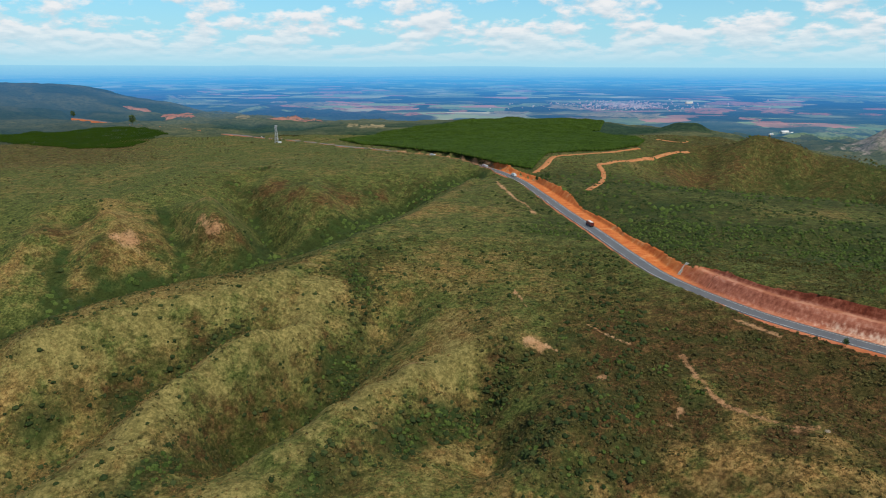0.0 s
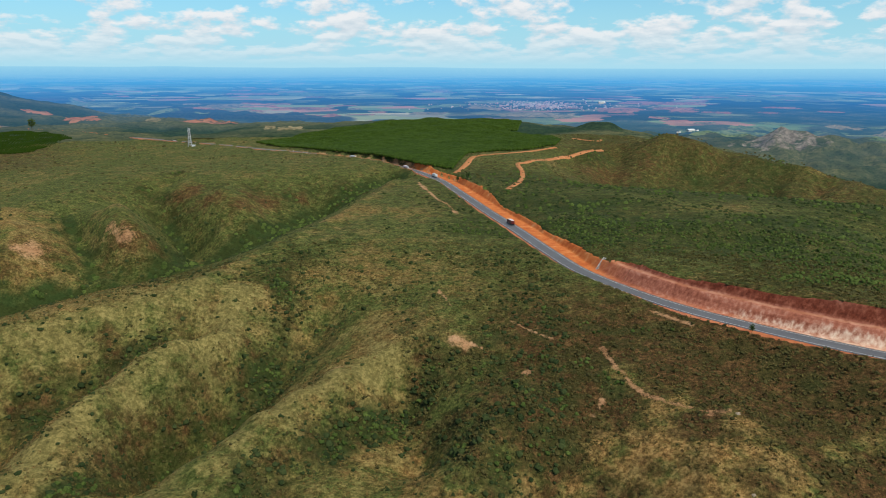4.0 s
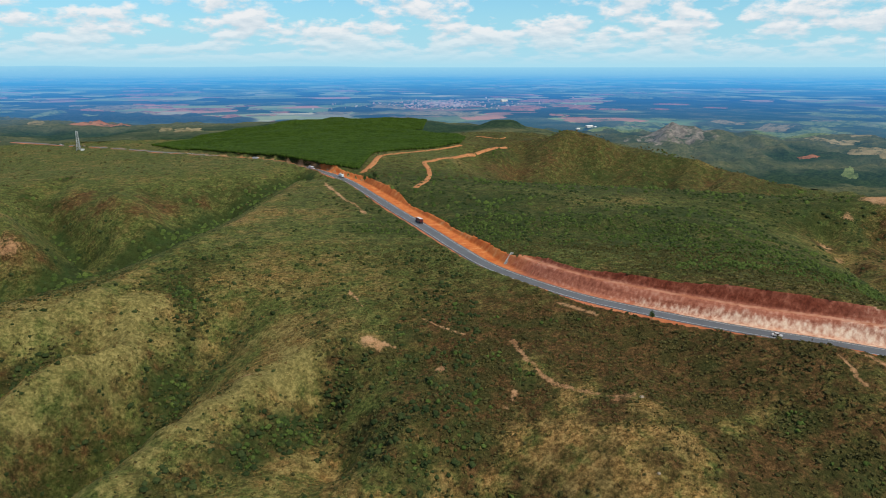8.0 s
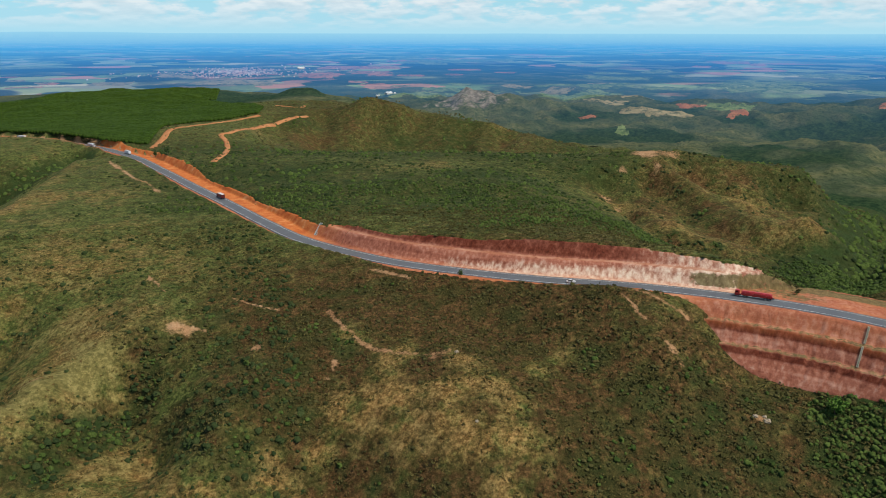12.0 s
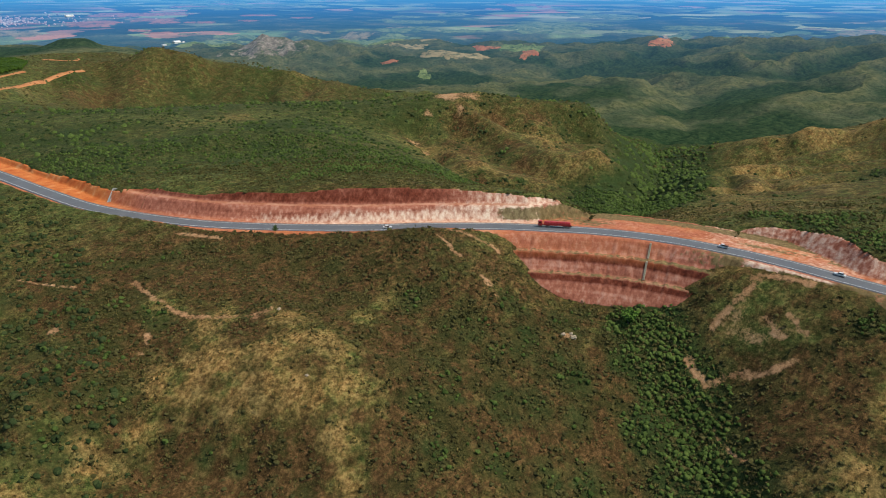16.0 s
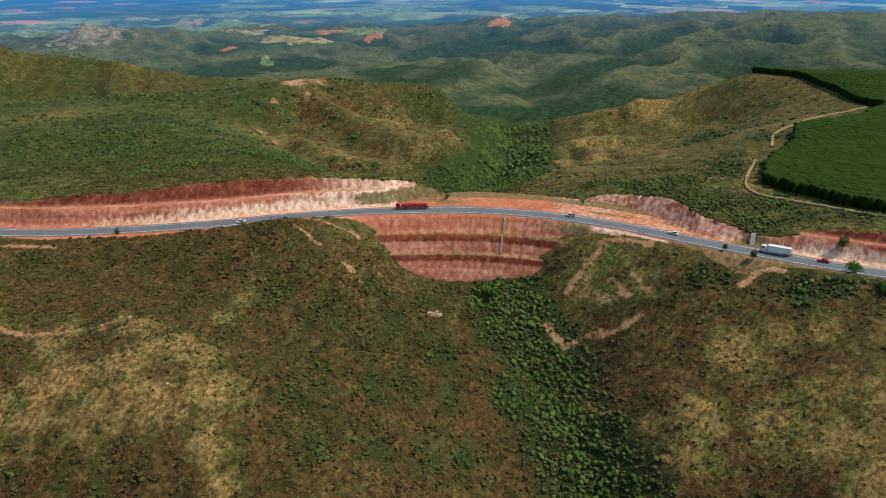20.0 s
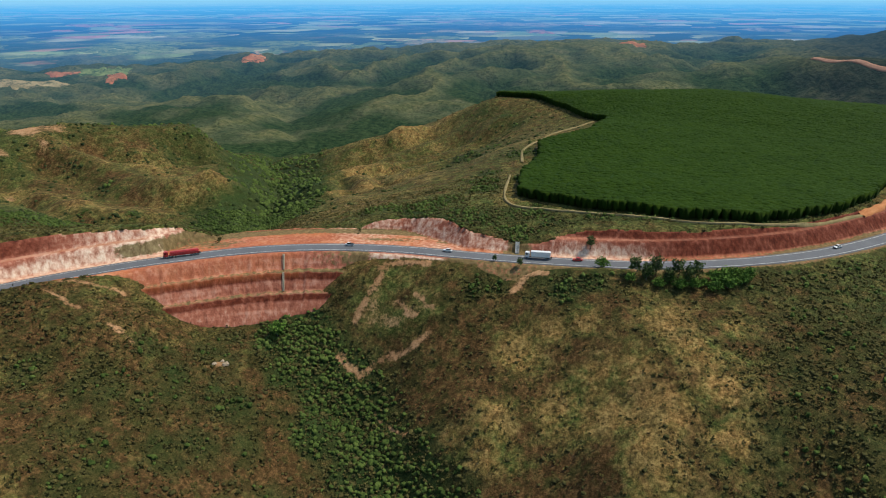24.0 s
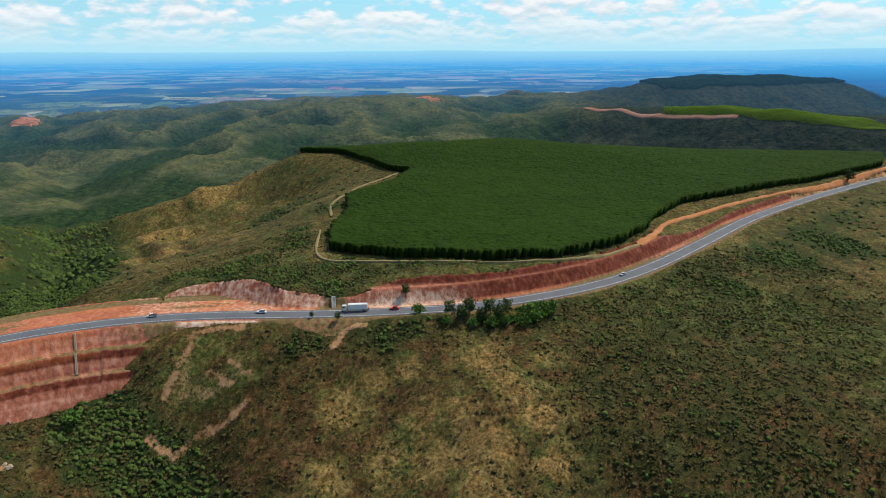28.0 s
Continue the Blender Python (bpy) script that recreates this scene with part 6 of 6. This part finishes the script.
M_RIM = plain_rough("steel_rim", (0.35, 0.35, 0.36), (0.5, 0.5, 0.5), 0.5, 0.4, 0.5, 0.6)
M_DARKRED = plain_rough("dark_red_paint", (0.10, 0.012, 0.010), (0.16, 0.02, 0.016), 2.0, 0.4, 0.5)


def block(name, size, at, material, parent, bevel=0.08, taper=None, label=""):
    bm = bmesh.new()
    bmesh.ops.create_cube(bm, size=1, matrix=Matrix.Diagonal((*size, 1)))
    if taper:
        for v in bm.verts:
            if v.co.z > 0:
                v.co.x = v.co.x * taper[0] + taper[1]
                v.co.y *= taper[2]
    bmesh.ops.bevel(bm, geom=bm.edges[:], offset=bevel, segments=2, affect="EDGES")
    bmesh.ops.translate(bm, verts=bm.verts, vec=at)
    return part(name, bm, material, parent, label)


def wheel(x, y, r, w, parent):
    bm = bmesh.new()
    m = Matrix.Translation((x, y, r)) @ Matrix.Rotation(radians(90), 4, "X")
    bmesh.ops.create_cone(bm, segments=16, radius1=r, radius2=r, depth=w, cap_ends=True, matrix=m)
    tyre = part("wheel", bm, M_TYRE, parent)
    bm = bmesh.new()
    bmesh.ops.create_cone(bm, segments=12, radius1=r * 0.55, radius2=r * 0.5, depth=w + 0.06, cap_ends=True, matrix=m)
    part("rim", bm, M_RIM, tyre)


def lorry(label, body_len, height, cab_paint, body_paint, flat=False):
    """Front at +x. The cab, a load body, chassis and axles."""
    root = tagged(new("lorry"), label, "lorry", group="vehicles on the highway")
    front = body_len / 2 + 1.6
    cab = block("cab", (2.1, 2.4, 2.4), (front, 0, 2.0), cab_paint, root, 0.18, (0.92, -0.06, 0.95))
    block("windscreen", (0.08, 2.0, 0.9), (front + 0.99, 0, 2.5), M_GLASS, cab, 0.02)
    for s in (-1, 1):
        block("side_window", (0.9, 0.06, 0.75), (front + 0.2, s * 1.175, 2.5), M_GLASS, cab, 0.02)
    block("bumper", (0.25, 2.4, 0.5), (front + 1.1, 0, 0.75), M_CHASSIS, root, 0.06)
    block("chassis", (body_len + 3.2, 1.1, 0.35), (0.8, 0, 0.95), M_CHASSIS, root, 0.04)
    if flat:
        block("load_bed", (body_len, 2.5, 0.9), (0, 0, 1.6), body_paint, root, 0.06)
        block("tarpaulin", (body_len * 0.98, 2.4, 1.0), (0, 0, 2.5), body_paint, root, 0.3, (0.99, 0, 0.72))
    else:
        block("cargo_box", (body_len, 2.5, height - 1.2), (0, 0, 1.2 + (height - 1.2) / 2), body_paint, root, 0.08)
        block("roof", (body_len - 0.1, 2.4, 0.08), (0, 0, height + 0.03), M_CANVAS, root, 0.02)
    axles = [front - 0.2] + [-body_len / 2 + 0.9, -body_len / 2 + 2.1] + ([-body_len / 2 + 3.3, body_len / 2 - 1.5, body_len / 2 - 2.7] if body_len > 9 else [])
    for ax in axles:
        for s in (-1, 1):
            wheel(ax, s * 1.05, 0.5, 0.35, root)
    return root


def car(label, paint, kind="hatch"):
    root = tagged(new("car"), label, "car", group="vehicles on the highway")
    block("body", (4.4, 1.75, 0.72), (0, 0, 0.68), paint, root, 0.16)
    if kind == "pickup":
        cab = block("cabin", (2.0, 1.6, 0.75), (0.35, 0, 1.35), M_GLASS, root, 0.1, (0.72, 0.0, 0.86))
        block("roof", (1.35, 1.36, 0.06), (0.35, 0, 1.74), paint, cab, 0.02)
        block("bed_rim", (1.7, 1.6, 0.25), (-1.3, 0, 1.1), M_CHASSIS, root, 0.05)
    else:
        cab = block("cabin", (2.5, 1.6, 0.66), (-0.25, 0, 1.28), M_GLASS, root, 0.1, (0.66, -0.05, 0.84))
        block("roof", (1.6, 1.32, 0.06), (-0.28, 0, 1.62), paint, cab, 0.02)
    block("bumper", (0.2, 1.7, 0.3), (2.2, 0, 0.5), M_CHASSIS, root, 0.05)
    for ax in (-1.35, 1.35):
        for s in (-1, 1):
            wheel(ax, s * 0.82, 0.32, 0.22, root)
    for s in (-1, 1):
        block("headlight", (0.08, 0.35, 0.16), (2.2, s * 0.62, 0.8), M_WHITE, root, 0.03)
        block("tail_light", (0.06, 0.25, 0.2), (-2.2, s * 0.68, 0.85), M_RED, root, 0.02)
    return root


def on_road(x, y, back):
    """Pose in a lane: back means towards the start of the road line."""
    s = station_of(x, y)
    cx, cy = np.interp(s, STATION, ROADLINE[:, 0]), np.interp(s, STATION, ROADLINE[:, 1])
    tx, ty = np.interp(s, STATION, _rt[:, 0]), np.interp(s, STATION, _rt[:, 1])
    k = -1 if back else 1
    off = 1.9 if back else -1.9
    return Matrix.Translation((cx - ty * off, cy + tx * off, 0.09)) @ Matrix.Rotation(math.atan2(ty * k, tx * k), 4, "Z")


red_lorry = lorry("long red articulated lorry with a red tarpaulin load", 13.2, 3.0, M_RED, M_RED, True)
red_lorry.matrix_world = on_road(267, 193, True)
white_lorry = lorry("dark lorry with a white roofed cargo box", 8.0, 3.7, M_DARKRED, M_DARKRED)
white_lorry.matrix_world = on_road(97, 515, True)
box_lorry = lorry("white box lorry on the highway", 9.0, 3.6, M_WHITE, M_WHITE)
box_lorry.matrix_world = on_road(304, 29, True)
for _x, _y, _b in ((-39, 931, True), (33, 832, False), (60, 762, True)):
    copy_thing(box_lorry, on_road(_x, _y, _b))
white_car = car("small white car on the highway", M_WHITE)
white_car.matrix_world = on_road(209, 250, False)
for _x, _y, _b in ((296, 76, True), (350, -107, True), (-24, 910, True), (-330, 1190, False)):
    copy_thing(white_car, on_road(_x, _y, _b))
car("white pickup on the highway", M_WHITE, "pickup").matrix_world = on_road(293, 123, True)
car("dark red car on the highway", M_RED).matrix_world = on_road(305, 12, True)
car("silver car on the highway", M_SILVER).matrix_world = on_road(-120, 1018, False)


# ---- roadside trees ----
def tree(label, h, crown_r, seed, material, group="roadside trees", tall=1.0):
    rg = np.random.RandomState(seed)
    root = tagged(new("tree"), label, "tree", group=group)
    bm = bmesh.new()
    p, r = Vector((0, 0, -0.4)), 0.05 * h ** 0.8
    stems = []
    for k in range(4):
        q = p + Vector((rg.normal(0, 0.05 * h), rg.normal(0, 0.05 * h), h * 0.17))
        m = Matrix.Translation((p + q) / 2) @ (q - p).to_track_quat("Z", "Y").to_matrix().to_4x4()
        bmesh.ops.create_cone(bm, segments=7, radius1=r, radius2=r * 0.8, depth=(q - p).length * 1.06, matrix=m)
        p, r = q, r * 0.8
        stems.append((q.copy(), r))
    for k in range(6):
        b, br = stems[1 + k % 3]
        a = rg.uniform(0, 6.28)
        q = b + Vector((math.cos(a), math.sin(a), rg.uniform(0.4, 1.0))) * crown_r * 0.6
        m = Matrix.Translation((b + q) / 2) @ (q - b).to_track_quat("Z", "Y").to_matrix().to_4x4()
        bmesh.ops.create_cone(bm, segments=5, radius1=br * 0.55, radius2=br * 0.2, depth=(q - b).length, matrix=m)
    part("trunk", bm, M_BARK, root)
    n = 620
    d = rg.normal(size=(n, 3))
    d /= np.linalg.norm(d, axis=1)[:, None]
    lob = 1 + 0.35 * np.sin(d[:, 0] * 5 + seed) * np.cos(d[:, 1] * 4) + 0.25 * np.sin(d[:, 2] * 6 + seed)
    c = d * (crown_r * rg.uniform(0.25, 1.0, n) ** 0.5 * lob)[:, None] * np.array([1, 1, tall]) + np.array([0, 0, h - crown_r * tall * 0.95])
    sz = crown_r * rg.uniform(0.09, 0.20, n)
    u = rg.normal(size=(n, 3))
    u /= np.linalg.norm(u, axis=1)[:, None]
    w = np.cross(u, rg.normal(size=(n, 3)))
    w /= np.linalg.norm(w, axis=1)[:, None]
    quad = np.stack([c - u * sz[:, None], c - w * sz[:, None] * 0.7, c + u * sz[:, None], c + w * sz[:, None] * 0.7], 1)
    me = mesh_from("crown", quad.reshape(-1, 3), np.arange(4 * n).reshape(-1, 4), material)
    ob = new("crown", me)
    ob.parent = root
    return root


def stand(ob, x, y, turn=0.0, k=1.0):
    ob.matrix_world = Matrix.Translation((x, y, ground_z(x, y))) @ Matrix.Rotation(turn, 4, "Z") @ Matrix.Scale(k, 4)


M_DARKLEAF = leaf_material("dark_tree_leaves", (0.028, 0.048, 0.015), (0.058, 0.092, 0.026), (0.105, 0.150, 0.042))
M_BRIGHTLEAF = leaf_material("bright_tree_leaves", (0.040, 0.085, 0.014), (0.085, 0.165, 0.026), (0.15, 0.25, 0.045))
_rg = np.random.RandomState(90)
_tall = [tree("tall dark green tree beside the highway", 8.5, 2.6, 300 + k, M_DARKLEAF, tall=1.25) for k in range(2)]
_wide = [tree("broad bright green tree beside the highway", 5.2, 2.9, 310 + k, M_BRIGHTLEAF, tall=0.8) for k in range(2)]
for _i, (_x, _y) in enumerate(((295, -12), (293, -17), (297, -21), (294, -26), (298, -30), (295, -34), (299, -38))):
    _src = _tall[_i % 2]
    if _i < 2:
        stand(_src, _x, _y, _rg.uniform(0, 6))
    else:
        copy_thing(_src, Matrix.Translation((_x, _y, ground_z(_x, _y))) @ Matrix.Rotation(_rg.uniform(0, 6), 4, "Z") @ Matrix.Scale(_rg.uniform(0.8, 1.15), 4))
for _i, (_x, _y) in enumerate(((300, -46), (302, -51), (298, -49), (290, -22), (291, -31), (290, -10), (300, 2), (296, -41), (293, -45), (303, -55), (301, -58), (305, -60), (299, -54), (296, -51), (295, -27), (293, -37), (296, -18))):
    _src = _wide[_i % 2]
    if _i < 2:
        stand(_src, _x, _y, _rg.uniform(0, 6))
    else:
        copy_thing(_src, Matrix.Translation((_x, _y, ground_z(_x, _y))) @ Matrix.Rotation(_rg.uniform(0, 6), 4, "Z") @ Matrix.Scale(_rg.uniform(0.55, 1.0), 4))
_lone = tree("dark lone tree at the foot of the cutting", 6.0, 2.0, 330, M_DARKLEAF, tall=1.2)
stand(_lone, 316, 8)
for _x, _y, _s in ((614, -386, 1.9), (-646, 1391, 3.2), (86, 716, 1.1), (90, 704, 1.3), (82, 728, 0.9), (166, 283, 0.6), (297, 50, 0.5), (294, 38, 0.7), (-900, 1640, 2.5)):
    copy_thing(_lone, Matrix.Translation((_x, _y, ground_z(_x, _y))) @ Matrix.Rotation(_rg.uniform(0, 6), 4, "Z") @ Matrix.Scale(_s, 4))

_pale = tree("yellow-green tree in the wooded valley", 7.0, 3.2, 340, M_BRIGHTLEAF, "valley trees", 0.9)
stand(_pale, 251, 138)


def boulder(x, y, r, seed):
    """A weathered lump of pale rock, half sunk."""
    rg = np.random.RandomState(seed)
    root = bmesh.new()
    bmesh.ops.create_icosphere(root, subdivisions=3, radius=r)
    for v in root.verts:
        u = v.co.normalized()
        v.co *= 1 + 0.22 * math.sin(3.1 * u.x + seed) * math.cos(2.7 * u.y) + 0.10 * math.sin(7 * u.z + 5 * u.x) + rg.normal(0, 0.03)
        v.co.z *= 0.55
    me = bpy.data.meshes.new("boulder")
    root.to_mesh(me)
    root.free()
    me.materials.append(M_ROCK)
    ob = tagged(new("boulder", me), "pale weathered boulder among the scrub", "boulder", group="boulders")
    ob.location = (x, y, ground_z(x, y) + 0.1 * r)


M_ROCK = plain_rough("pale_rock", (0.28, 0.21, 0.13), (0.48, 0.38, 0.26), 1.2, 0.9, bump=0.2)
for _i, (_x, _y, _r) in enumerate(((222, 152, 1.0), (224, 148, 1.3), (225, 150, 0.8), (131, 226, 0.9), (117, 187, 0.7))):
    boulder(_x, _y, _r, 400 + _i)

# ---- far houses ----
M_WALL = plain_rough("limewashed_wall", (0.60, 0.57, 0.50), (0.78, 0.75, 0.68), 4.0, 0.9)


def house(label, w, d, h, roof):
    root = tagged(new("house"), label, "house", group="far farm buildings")
    block("wall", (w, d, h), (0, 0, h / 2), M_WALL, root, 0.1)
    bm = bmesh.new()
    v = [bm.verts.new(c) for c in ((-w * .55, -d * .55, h), (w * .55, -d * .55, h), (w * .55, d * .55, h), (-w * .55, d * .55, h), (-w * .55, 0, h + d * .3), (w * .55, 0, h + d * .3))]
    for f in ((0, 1, 5, 4), (2, 3, 4, 5), (1, 2, 5), (3, 0, 4), (3, 2, 1, 0)):
        bm.faces.new([v[i] for i in f])
    part("roof", bm, roof, root)
    return root


_farm = house("white farm building on the lowland", 26, 11, 5, M_WHITE)
stand(_farm, 984, 2160, 0.4)
for _x, _y, _k, _a in ((1012, 2175, 0.7, 0.9), (950, 2170, 0.5, 0.2), (973, 3044, 1.1, 0.2)):
    copy_thing(_farm, Matrix.Translation((_x, _y, float(natural(np.array([_x]), np.array([_y]))[0]))) @ Matrix.Rotation(_a, 4, "Z") @ Matrix.Scale(_k, 4))

_rt2 = np.random.RandomState(55)
_n2 = 700
_u, _v = _rt2.normal(0, 1, _n2) * _rt2.choice([40, 80, 150], _n2), _rt2.normal(0, 80, _n2)
_tx, _ty = 680 + _u * 1.35 - 0.25 * _v, 2980 + _v + 0.3 * _u * 0
_cube = np.array([(-1, -1, 0), (1, -1, 0), (1, 1, 0), (-1, 1, 0), (-1, -1, 1), (1, -1, 1), (1, 1, 1), (-1, 1, 1), (0, -1, 1.5), (0, 1, 1.5)], float) * np.array([0.6, 0.8, 0.7])
_cf = np.array([(0, 1, 5), (0, 5, 4), (1, 2, 6), (1, 6, 5), (2, 3, 7), (2, 7, 6), (3, 0, 4), (3, 4, 7), (4, 5, 8), (6, 7, 9), (5, 6, 9), (5, 9, 8), (7, 4, 8), (7, 8, 9)])
M_TOWN = far_field_material("town_walls_and_roofs", (0.80, 0.34, 0.22), (0.95, 0.82, 0.68))
_ob = scatter("town", "sprawl of pale and terracotta houses on the lowland", "town", np.stack([_tx, _ty, natural(_tx, _ty)], 1), _rt2.uniform(2, 4.5, _n2), [(_cube, _cf)], M_TOWN, 56)
_co = np.empty(len(_ob.data.vertices) * 3, np.float32)
_ob.data.vertices.foreach_get("co", _co)
_co = _co.reshape(-1, 3)
give(_ob.data, "far", haze_share(_co[:, 0], _co[:, 1], _co[:, 2])[0])
